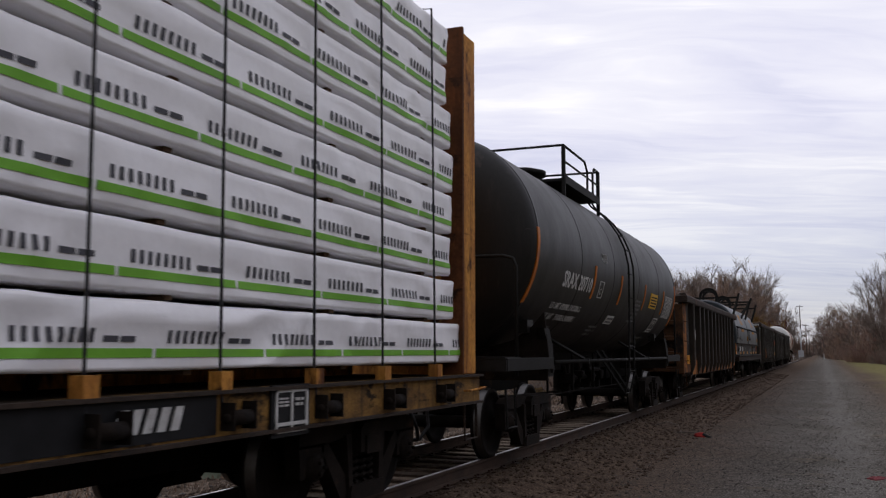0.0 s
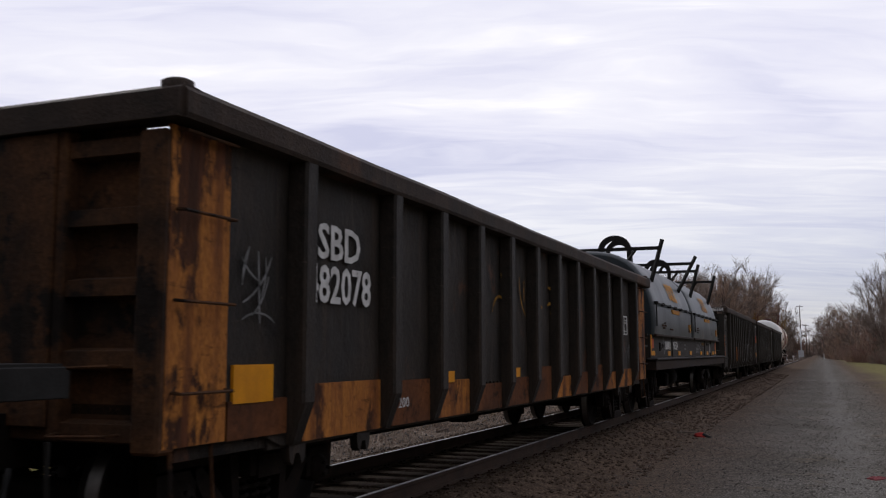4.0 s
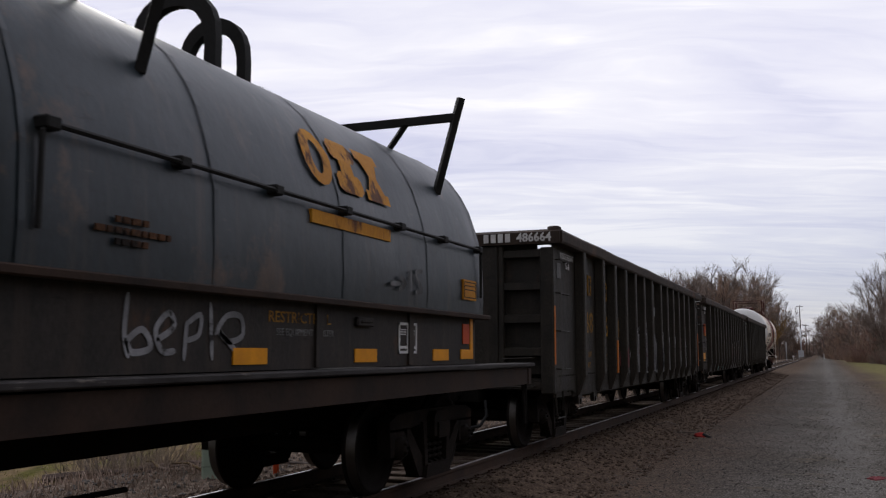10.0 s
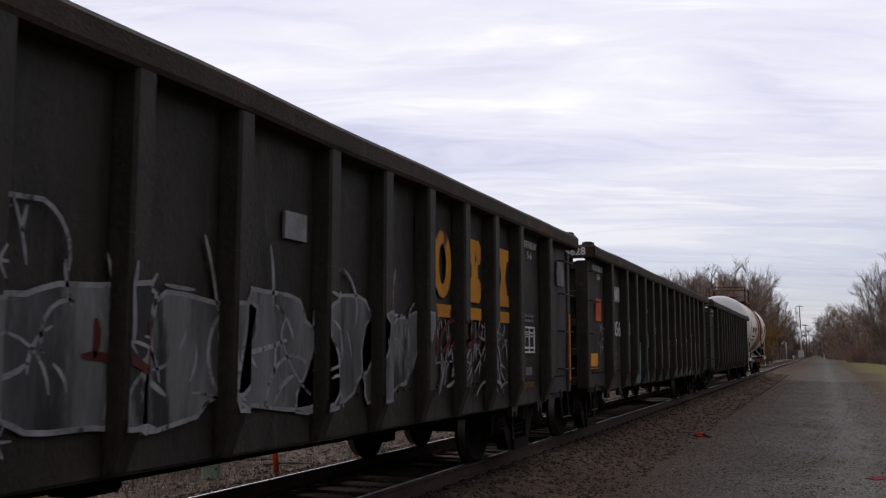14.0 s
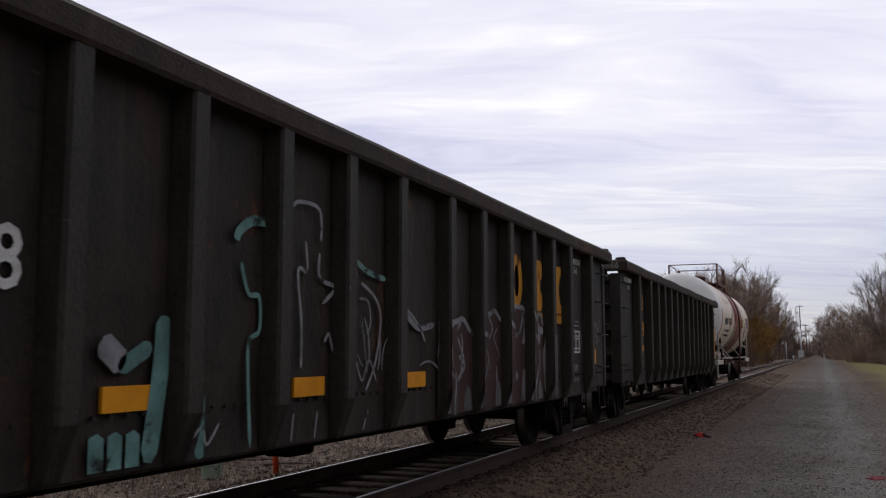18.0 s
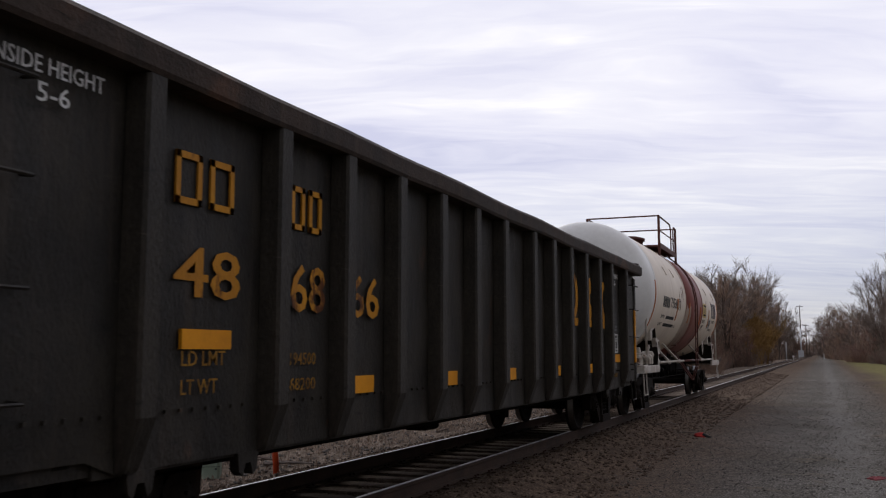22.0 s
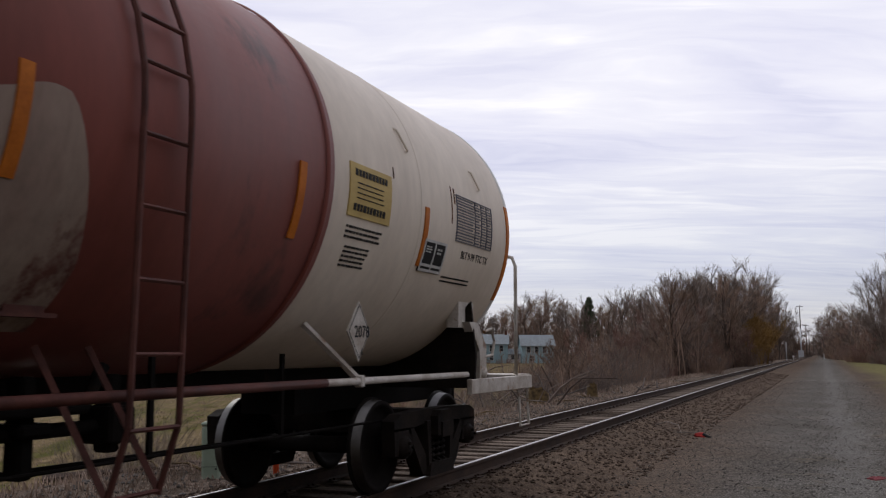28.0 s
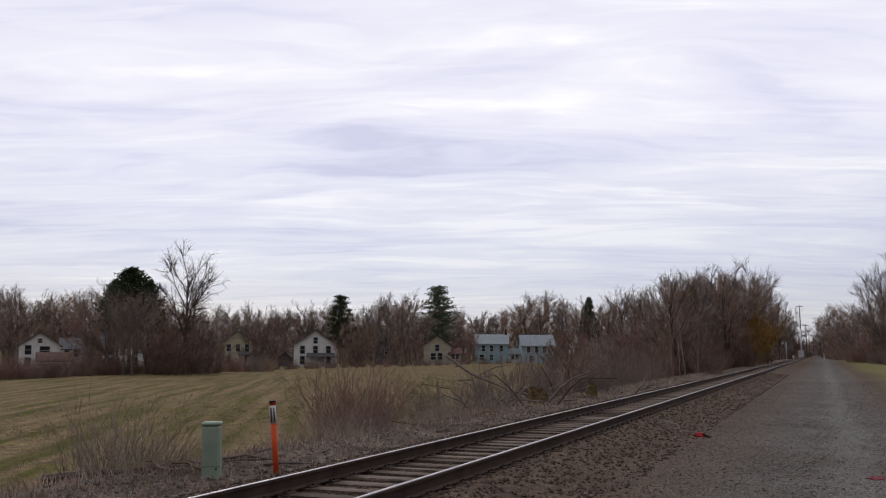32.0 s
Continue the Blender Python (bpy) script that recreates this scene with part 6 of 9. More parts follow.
# curved hand hold behind each saddle leg
for y, d in ((1.95, 1), (13.6, 1)):
    bm = B()
    tube(bm, [(1.40, y - .05, 1.62), (1.42, y + .15, 1.66), (1.42, y + .26, 1.52), (1.42, y + .18, 1.36), (1.40, y - .02, 1.34)], .018, 6)
    part("hand_hold", bm, "steel_white", t8)
# plate holder low on the belt, lifting lugs and rust runs from them
for y, z in ((11.17, 3.42), (13.05, 3.36), (4.3, 3.5), (3.0, 3.46)):
    bm = B()
    tube(bm, [(on_shell(z, bd8) - .01, y, z), (on_shell(z, bd8) + .03, y + .01, z - .02), (on_shell(z - .2, bd8) + .03, y + .1, z - .2), (on_shell(z - .2, bd8) - .01, y + .16, z - .19)], .012, 6)
    part("lifting_lug", bm, "tank_white", t8)
for y, z, h, w in ((12.28, 3.06, .38, .02), (12.36, 3.05, .16, .025), (5.3, 3.1, .3, .02), (5.55, 3.14, .42, .025), (5.62, 3.1, .22, .02), (4.9, 2.98, .2, .016), (10.9, 3.0, .1, .018)):
    shell_chip(t8, (bd8[0] - .008, bd8[1]), y, y + w, z - h, z, "rust_orange", "rust_run", "thin rust run", n=5)
bm = B()
bx(bm, 1.06, 1.09, 7.08, 7.36, 1.60, 1.82)
bx(bm, 1.0, 1.12, 7.0, 7.42, 1.575, 1.60)
part("plate_holder", bm, "steel_maroon", t8, "maroon placard holder")


DECALS = ("lettering", "reporting_mark", "stencil", "data_table", "label", "label_field", "emergency_label", "label_writing", "data_field", "data_panel", "plate_box", "reflector_strip", "worn_patch", "rust_run", "lifting_lug")
for tank, older, shift in ((t2, black_built, -0.04), (t8, built, -0.12)):
    for ob in tank.children:
        if ob not in older and ob.name.split(".")[0] in DECALS:
            ob.location.y = shift


# ---- coil car with two steel hoods ----
co = car_root("coil_car", 42.5, "blue-grey covered coil car with two steel hoods")
HOOD = [(1.49, 1.77), (1.50, 2.0), (1.485, 2.40), (1.44, 2.62), (1.40, 2.75), (1.33, 2.95), (1.24, 3.12), (1.10, 3.31), (.92, 3.47), (.73, 3.58), (.54, 3.65), (.28, 3.70), (0, 3.72)]
HOOD = HOOD + [(-a, z) for a, z in HOOD[-2::-1]]


def hood_at(lat):
    for (a, z), (b, w) in zip(HOOD, HOOD[1:]):
        if b <= lat <= a and a != b:
            return z + (w - z) * (a - lat) / (a - b)
    return 1.8


def hood_lat(z):
    for (a, z0), (b, z1) in zip(HOOD[:13], HOOD[1:13]):
        if z0 <= z <= z1:
            return a + (b - a) * (z - z0) / (z1 - z0)
    return 1.5


for n, (y0, y1) in enumerate(((0.38, 6.90), (7.22, 13.98))):
    bm = B()
    rings = []
    ys = [(y0, .955), (y0 + .05, .985), (y0 + .14, 1.0)] + [(y0 + .14 + (y1 - y0 - .28) * k / 24, 1.0) for k in range(1, 24)] + [(y1 - .14, 1.0), (y1 - .05, .985), (y1, .955)]
    for y, s in ys:
        rings.append([bm.verts.new((a * s + (.01 * noise.noise((y * 1.1, z * 1.2, a)) if s == 1 else 0), y, 1.77 + (z - 1.77) * s + (.008 * noise.noise((y * .9, a * 1.2, 5)) if s == 1 else 0))) for a, z in HOOD])
    for a, b in zip(rings, rings[1:]):
        for k in range(len(HOOD) - 1):
            f = bm.faces.new((a[k], a[k + 1], b[k + 1], b[k]))
            f.smooth = True
    bm.faces.new(rings[0])
    bm.faces.new(rings[-1][::-1])
    h = part("hood", bm, "hood", co, "dull blue-grey arched steel hood")
    # seams, foot flange, side rod with its clips, lifting frames and the stirrup
    for y in [y0 + (y1 - y0) * k / 4 for k in range(5)]:
        bm = B()
        y = min(max(y, y0 + .16), y1 - .16)
        for (a, z), (b, w) in zip(HOOD, HOOD[1:]):
            vs = [bm.verts.new(v) for v in ((a * 1.006, y - .02, z + .006), (b * 1.006, y - .02, w + .006), (b * 1.006, y + .02, w + .006), (a * 1.006, y + .02, z + .006))]
            bm.faces.new(vs)
        part("seam", bm, "hood", h)
    for s in (-1, 1):
        bm = B()
        bx(bm, s * 1.515 - .03, s * 1.515 + .03, y0, y1, 1.745, 1.80, .01)
        part("foot_flange", bm, "deck_brown", h)
        bm = B()
        tube(bm, [(s * 1.52, y0 + .25, 1.98), (s * 1.52, y0 + .25, 2.46), (s * 1.53, y0 + .3, 2.50), (s * 1.53, y1 - .3, 2.50), (s * 1.52, y1 - .25, 2.46), (s * 1.52, y1 - .25, 1.98)], .016, 6)
        part("side_rod", bm, "steel_black", h)
        for k in range(7):
            y = y0 + .3 + (y1 - y0 - .6) * k / 6
            bm = B()
            bx(bm, s * 1.50 - .05, s * 1.50 + .05, y - .05, y + .05, 2.47, 2.54, .01)
            part("clip", bm, "steel_black", h)
    for y in ((1.50, 5.83) if n == 0 else (8.43, 13.05)):
        out = .52 if abs(y - 5.83) < .01 else .28
        for s in (-1, 1):
            bm = B()
            tube(bm, [(s * 1.27, y, hood_at(1.27) - .02), (s * (1.27 + out), y, hood_at(1.27) + .98)], .05, 4)
            part("guide_post", bm, "steel_black", h)
            bm = B()
            tube(bm, [(s * .72, y, hood_at(.72) - .02), (s * .92, y, hood_at(1.27) + .76)], .038, 4)
            part("guide_brace", bm, "steel_black", h)
        bm = B()
        zt = hood_at(1.27) + .78
        bx(bm, -1.27 - out * .8, 1.27 + out * .8, y - .035, y + .035, zt - .04, zt + .04)
        part("guide_bar", bm, "steel_black", h)
    ym = 3.60 if n == 0 else 10.4
    for dy, w, ht in ((-.05, .44, .72), (.50, .36, .66)):
        bm = B()
        arc = [math.pi * k / 12 for k in range(13)]
        outer = [(-w, 3.66)] + [(-w * math.cos(t), 3.72 + ht * (.35 + .65 * math.sin(t) ** .8) if 0 < k < 12 else 3.72 + ht * .35) for k, t in enumerate(arc)] + [(w, 3.66)]
        inner = [(x * .74, 3.66 if z < 3.70 else 3.66 + (z - 3.66) * .82) for x, z in outer]
        for yy_ in (ym + dy - .045, ym + dy + .045):
            for (p, q), (r_, s_) in zip(zip(outer, inner), zip(outer[1:], inner[1:])):
                bm.faces.new([bm.verts.new((x, yy_, z)) for x, z in (p, r_, s_, q)])
        for ring in (outer, inner):
            for p, r_ in zip(ring, ring[1:]):
                bm.faces.new([bm.verts.new((x, y_, z)) for x, z, y_ in ((*p, ym + dy - .045), (*r_, ym + dy - .045), (*r_, ym + dy + .045), (*p, ym + dy + .045))])
        bmesh.ops.remove_doubles(bm, verts=bm.verts[:], dist=.0005)
        part("lifting_loop", bm, "steel_black", h)
    bm = B()
    bx(bm, -.44, .44, ym - .95, ym + 1.1, 3.64, 3.71, .01)
    part("lifting_pad", bm, "steel_black", h)
    a, b = (3.20, 4.58) if n == 0 else (10.12, 11.6)
    w = (b - a) / 3
    for k, kind in enumerate(("hook", "bend", "cross")):
        bm = B()
        # mark wraps over the curve of the hood
        big_letter(bm, kind, a + k * w + .03, a + (k + 1) * w - .03, 2.68, 3.14, 0)
        bmesh.ops.subdivide_edges(bm, edges=bm.edges[:], cuts=1)
        for v in bm.verts:
            v.co.x = hood_lat(v.co.z) + .022
        part("painted_mark", bm, "logo_yellow", h, "worn yellow painted mark")
    bm = B()
    plate(bm, a - .04, b - .16, 2.35, 2.45, 1.485, .02)
    part("painted_bar", bm, "logo_yellow", h)
    bm = B()
    yl = 6.18 if n == 0 else 13.2
    plate(bm, yl, yl + .38, 1.94, 2.15, 1.50, .02)
    part("label", bm, "logo_yellow", h, "yellow instruction label")
    bm = B()
    frame_lines(bm, yl + .02, yl + .36, 1.96, 2.13, .01, 1.518, None, (), (.5, .75))
    part("label_writing", bm, "black_paint", h)
bm = B()
for s in (-1, 1):
    bx(bm, s * 1.40 - .04, s * 1.40 + .04, .15, 13.75, 1.27, 1.76)
bx(bm, -1.38, 1.38, .15, .22, 1.27, 1.80)
bx(bm, -1.38, 1.38, 13.68, 13.75, 1.27, 1.80)
part("trough", bm, "coil_side", co, "dark grey trough side")
for s in (-1, 1):
    for y in (3.35, 10.3, 12.0):
        bm = B()
        bx(bm, s * 1.45 - .012, s * 1.45 + .012, y - .05, y + .05, 1.28, 1.76)
        part("side_post", bm, "coil_side", co)
    bm = B()
    bx(bm, s * 1.5 - .12, s * 1.5 + .12, .0, 15.45, 1.215, 1.262, .01)
    part("walkway", bm, "deck_edge", co, "scuffed steel walkway edge")
    bm = B()
    bx(bm, s * 1.52 - .05, s * 1.52 + .05, .2, 15.3, 1.0, 1.20)
    part("side_sill", bm, "deck_brown", co)
    for y in (.1, 15.3):
        bm = B()
        tube(bm, [(s * 1.5, y, 1.0), (s * 1.52, y, .52), (s * 1.52, y + .05, .52), (s * 1.52, y + .05, 1.0)], .02, 6)
        part("step", bm, "under", co)
for e, s in ((0.1, -1), (15.35, 1)):
    bm = B()
    bx(bm, -1.58, 1.58, e - .06, e + .06, 1.0, 1.19)
    part("end_beam", bm, "deck_brown", co)
    coupler(co, e, s)
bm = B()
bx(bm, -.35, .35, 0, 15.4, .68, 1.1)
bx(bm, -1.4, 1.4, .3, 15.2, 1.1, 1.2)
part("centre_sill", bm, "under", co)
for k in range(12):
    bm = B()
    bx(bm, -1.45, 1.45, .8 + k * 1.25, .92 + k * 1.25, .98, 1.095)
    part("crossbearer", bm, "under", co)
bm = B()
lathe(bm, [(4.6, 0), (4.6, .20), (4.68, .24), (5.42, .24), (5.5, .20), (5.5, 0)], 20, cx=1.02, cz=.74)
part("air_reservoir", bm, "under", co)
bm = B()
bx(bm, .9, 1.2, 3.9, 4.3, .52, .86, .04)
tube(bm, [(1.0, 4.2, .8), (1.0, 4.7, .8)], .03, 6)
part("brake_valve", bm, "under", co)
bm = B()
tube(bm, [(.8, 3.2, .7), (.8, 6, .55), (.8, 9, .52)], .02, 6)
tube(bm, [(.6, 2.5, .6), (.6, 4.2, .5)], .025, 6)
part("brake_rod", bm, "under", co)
end_text("498524", .62, 1.26, 1.62, 1.72, .145, "white_paint", co)
bm = B()
for z, a in ((1.50, .72), (1.41, .5), (1.33, .9)):
    for k in range(5):
        if a + k * .14 < 1.3:
            bx(bm, a + k * .14, a + k * .14 + .1, .138, .152, z, z + .05)
part("stencil", bm, "dim_white", co, "white stencilled lines on the end")
for y, z, w, h in ((1.36, 1.42, .22, .2), (1.72, 1.50, .2, .1), (10.9, 1.6, .3, .08)):
    bm = B()
    bx(bm, 1.43, 1.475, y, y + w, z, z + h, .012)
    bx(bm, 1.47, 1.485, y + .05, y + w - .05, z + .03, z + h - .03, .01)
    part("latch_box", bm, "coil_side", co)
truck(co, 1.95)
truck(co, 13.45)
bm = B()
blocks(bm, 2.27, 3.11, 1.46, 1.65, 4, 1.441)
part("reporting_mark", bm, "white_paint", co)
letters("498524", 3.42, 4.34, 1.45, 1.66, 1.44, "white_paint", co, 0.002)
letters("LD LMT", 4.78, 5.10, 1.59, 1.66, 1.44, "dim_white", co, 0)
letters("LT WT", 4.78, 5.05, 1.45, 1.52, 1.44, "dim_white", co, 0)
bm = B()
bars(bm, 5.6, 5.95, 1.45, 1.66, 2, 1.44, None, 5, .5)
part("stencil", bm, "dim_white", co)
for y in (2.66, 4.42, 6.72, 9.2, 10.9, 12.55):
    chip(co, y, y + .40, 1.31, 1.42, "yellow", lat=1.436)
chip(co, .2, .28, 1.32, 1.78, "yellow", lat=1.436)
chip(co, .2, .70, 1.32, 1.42, "yellow", lat=1.438)
chip(co, .30, .56, 1.48, 1.69, "orange_red", lat=1.436, name="placard")
chip(co, 13.58, 13.66, 1.32, 1.78, "yellow", lat=1.436)
chip(co, 13.3, 13.66, 1.32, 1.42, "yellow", lat=1.438)
chip(co, 13.36, 13.56, 1.48, 1.69, "orange_red", lat=1.436, name="placard")
spec_box(co, 11.75, 12.15, 1.38, 1.66, 1.43)
bm = B()
for w, *pts in ((.035, (8.2, 1.72), (8.18, 1.5), (8.22, 1.36)), (.04, (8.18, 1.44), (8.32, 1.52), (8.4, 1.42), (8.25, 1.39), (8.2, 1.45)), (.04, (8.45, 1.46), (8.6, 1.54), (8.55, 1.62), (8.44, 1.52), (8.5, 1.4), (8.62, 1.4)), (.035, (8.72, 1.58), (8.7, 1.34)), (.035, (8.72, 1.56), (8.85, 1.62), (8.84, 1.5), (8.72, 1.46)), (.035, (8.95, 1.7), (8.98, 1.34)), (.04, (9.0, 1.5), (9.12, 1.62), (9.28, 1.62), (9.3, 1.5), (9.15, 1.46), (9.05, 1.52), (9.3, 1.36), (9.42, 1.34))):
    ribbon(bm, bent(pts), w, 1.447)
part("graffiti", bm, "pale_graf", co, "white sprayed tag")
bm = B()
for w, *pts in ((.025, (1.84, 1.72), (1.9, 1.5)), (.025, (1.9, 1.72), (1.92, 1.5), (2.0, 1.72), (2.04, 1.5)), (.03, (2.02, 1.68), (2.1, 1.6), (2.06, 1.36), (2.25, 1.46))):
    ribbon(bm, bent(pts), w, 1.447)
part("graffiti", bm, "pale_graf", co, "pale sprayed scrawl")
bm = B()
for w, *pts in ((.04, (11.4, 1.98), (11.62, 2.0)), (.05, (11.6, 2.06), (11.72, 2.0), (11.58, 1.94)), (.04, (11.84, 2.14), (11.84, 1.94)), (.04, (12.1, 2.14), (11.95, 2.12), (12.02, 2.04), (12.1, 1.96), (11.94, 1.94))):
    ribbon(bm, bent(pts), w, 1.525)
part("graffiti", bm, "silver_graf", co, "faint grey sprayed mark on the hood")
letters("RESTRICTED L", 9.62, 10.5, 1.60, 1.68, 1.44, "dim_yellow", co, 0.002)
letters("SEE EQUIPMENT REGISTER", 9.72, 10.55, 1.50, 1.56, 1.44, "dim_white", co, 0.0)
bm = B()
for y, z, w in ((1.75, 2.06, .2), (1.45, 2.0, .6), (1.6, 1.94, .3), (2.6, 1.93, .5), (8.0, 2.08, .3), (7.85, 2.02, .6), (8.0, 1.96, .3)):
    bars(bm, y, y + w, z, z + .035, 1, 1.522, None, int(y * 9), 1.0, .03, .07)
part("stencil", bm, "rust_end", co, "faint brownish stencilled lines")


# ---- centrebeam flatcar with wrapped lumber ----
lu = car_root("lumber_flatcar", -13.0, "rusty yellow centrebeam flatcar carrying wrapped lumber")
LE = 23.02
bm = B()
bx(bm, -1.26, 1.26, 0, LE, 1.02, 1.14)
part("deck", bm, "deck_brown", lu)
for s in (-1, 1):
    bm = B()
    bx(bm, s * 1.31 - .05, s * 1.31 + .05, 0, LE, .84, 1.15, .01)
    part("side_sill", bm, "sill_yellow", lu, "rusted yellow side sill")
    bm = B()
    bx(bm, s * 1.36 - .05, s * 1.36 + .05, 0, LE, 1.125, 1.15)
    bx(bm, s * 1.36 - .05, s * 1.36 + .05, 0, LE, .83, .855)
    part("sill_flange", bm, "gon_chord", lu)
bm = B()
bx(bm, 1.27, 1.368, 13.2, 18.05, .87, 1.12)
part("painted_field", bm, "black_paint", lu, "black painted panel on the sill")
bm = B()
for a, n_ in ((15.42, 7), (17.10, 5)):
    for k in range(n_):
        plate(bm, a + k * .122, a + k * .122 + .075, .93, 1.07, 1.37, .006, lean=.35)
part("company_mark", bm, "white_paint", lu, "white painted bars")
for e, s in ((0.0, -1), (LE, 1)):
    for q in (-1, 1):
        bm = B()
        a, b = sorted((e + s * .10, e - s * .38))
        bx(bm, q * 1.18 - .10, q * 1.18 + .10, a, b, 1.14, 5.06, .02)
        part("bulkhead_post", bm, "rust_yellow", lu, "tall rusty yellow bulkhead post")
        bm = B()
        bx(bm, q * 1.18 - .13, q * 1.18 + .13, a - .02, a + .03, 1.14, 5.08)
        part("post_flange", bm, "rust_orange", lu)
        bm = B()
        tube(bm, [(q * 1.33, e - s * .02, 1.0), (q * 1.43, e - s * .02, 1.0), (q * 1.43, e - s * .5, .98), (q * 1.33, e - s * .5, .98)], .012, 6)
        part("grab_iron", bm, "rust_yellow", lu)
        bm = B()
        tube(bm, [(q * 1.34, e - s * .08, .85), (q * 1.35, e - s * .08, .45), (q * 1.35, e - s * .45, .45), (q * 1.34, e - s * .45, .85)], .015, 6)
        part("step", bm, "gon_chord", lu)
    bm = B()
    a, b = sorted((e - s * .12, e - s * .2))
    bx(bm, -1.1, 1.1, a, b, 1.14, 4.85)
    part("bulkhead", bm, "rust_yellow", lu)
    coupler(lu, e, s)
bm = B()
bx(bm, -.06, .06, .6, LE - .6, 1.14, 4.8)
part("centre_beam", bm, "rust_yellow", lu)
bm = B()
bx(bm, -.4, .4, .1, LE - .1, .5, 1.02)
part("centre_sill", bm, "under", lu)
winch = B()
lathe(winch, [(-.15, .0), (-.15, .03), (-.11, .03), (-.11, .05), (.11, .05), (.11, .03), (.15, .03), (.15, 0)], 14)
bx(winch, -.08, .05, -.13, -.115, -.08, .10)
bx(winch, -.08, .05, .115, .13, -.08, .10)
WM = done("winch", winch, "truck")
cab_y = [LE - 1.28 - k * 1.21 for k in range(12)]
for y in cab_y:
    w_ = part("winch", WM, None, lu, "dark strap winch")
    w_.location = (1.42, y + .12, .97)
    bm = B()
    bx(bm, 1.30, 1.40, y - .06, y + .06, 1.15, 1.27)
    part("stake_pocket", bm, "rust_yellow", lu)
    bm = B()
    tube(bm, [(1.37, y, 1.0), (1.345, y, 1.25), (1.30, y, 4.98), (.3, y, 5.06)], .011, 6)
    part("tie_down_cable", bm, "cable", lu, "taut steel tie-down cable")
spec_box(lu, 18.71, 19.15, .82, 1.13, 1.378)
bm = B()
bx(bm, 1.36, 1.384, 18.67, 19.19, .79, 1.16)
part("data_field", bm, "black_paint", lu)
truck(lu, 1.9)
truck(lu, LE - 2.35)


def film_fold(y, z, seed):
    """How far the slack film stands out: long sags, and slanting creases gathered near the ends."""
    d = .016 * noise.noise((y * 1.3, z * 4 + seed, seed * 3.1)) + .011 * noise.noise((y * 2.2 + z * 7, z * 2 - y, seed * 1.7))
    k = 1 - abs(2 * ((y * 1.7 - z * 2.6 + 3 * noise.noise((y * .4, seed, 0))) % 1) - 1)
    gather = max(0.0, noise.noise((y * .55, seed * 2.3, 7)) + .12)
    return d + .045 * gather * k ** 3


def bundle_mesh(length, seed):
    """A wrapped stack of lumber: soft edges, slack film, printed stripe and bars."""
    rg = random.Random(seed)
    bm = B()
    h = .42
    ny, nz = int(length / .10), 8
    prof = [(-.02, 0), (1.12, .0), (1.14, .015)] + [(1.142, .03 + (h - .06) * k / 9) for k in range(10)] + [(1.13, h - .008), (1.10, h), (-.02, h)]
    rings = []
    for i in range(ny + 1):
        y = length * i / ny
        ring = []
        for a, z in prof:
            d = 0.0
            if a > 1.05:
                d = film_fold(y, z, seed)
            ring.append(bm.verts.new((.12 + a + d, y, z + d * .3)))
        rings.append(ring)
    for a, b in zip(rings, rings[1:]):
        for k in range(len(prof)):
            f = bm.faces.new((a[k], a[(k + 1) % len(prof)], b[(k + 1) % len(prof)], b[k]))
            f.smooth = True
    bm.faces.new(rings[0])
    bm.faces.new(rings[-1][::-1])

    def surf(y, z):
        d = film_fold(y, z, seed)
        return .12 + 1.142 + d + .006

    def ribbon2(b2, y0, y1, z0, z1, idx):
        n = max(1, int((y1 - y0) / .05))
        pv = None
        for i in range(n + 1):
            y = y0 + (y1 - y0) * i / n
            cur = [b2.verts.new((surf(y, z), y, z)) for z in (z0, (z0 + z1) / 2, z1)]
            if pv:
                for q in (0, 1):
                    f = b2.faces.new((pv[q], pv[q + 1], cur[q + 1], cur[q]))
                    f.smooth = True
            pv = cur
    stripe, ink = B(), B()
    y = -rg.uniform(0, 1.3)
    while y < length:
        a, b = max(y, .01), min(y + 1.16, length - .01)
        if b - a > .05:
            ribbon2(stripe, a, b, .080, .134, 1)
            q = y + .10
            for k in range(8):
                z0, z1 = .165, .245
                if q > .02 and q + .06 < length:
                    ribbon2(ink, q, q + .036, z0, z1, 2)
                q += .076
            if y + .74 > .02 and y + 1.02 < length:
                ribbon2(ink, y + .74, y + .86, .17, .205, 2)
                ribbon2(ink, y + .88, y + 1.0, .17, .205, 2)
        y += 1.19
    return done("film", bm, "wrap"), done("stripe", stripe, "wrap_green"), done("print", ink, "wrap_ink")


bm = B()
bx(bm, .1, 1.2, -.04, .04, 0, .03)
DUN = done("dunnage", bm, "wood")
ends = (LE - .62, LE - .62 - 7.35)
for layer in range(8):
    for col in range(2):
        ln = 7.3
        seed = layer * 3 + col + 1
        film_m, stripe_m, ink_m = bundle_mesh(ln, seed)
        y0 = ends[col] - ln + (0.05 * math.sin(layer * 2.1)) + (.26 if layer == 0 else -.18 if layer > 5 else 0) * (1 if col == 0 else 0)
        b = tagged(new("lumber_bundle"), "lumber bundle in white film with green stripe and grey print", "lumber", group="lumber bundles on the flatcar")
        z = 1.28 + layer * .465
        b.location = (TRACK_X, -13.0 + y0, z)
        part("film", film_m, None, b)
        part("stripe", stripe_m, None, b, "lime green printed stripe")
        part("print", ink_m, None, b, "grey printed bars")
        for q in (.6, 2.6, 4.7, 6.7):
            d = part("dunnage", DUN, None, b)
            d.location = (0, q, -.031)
        MOVES.append((b, -13.0 + y0, z))


# ---- woods, field edge and houses ----
CY, SY = math.cos(radians(22.036)), math.sin(radians(22.036))


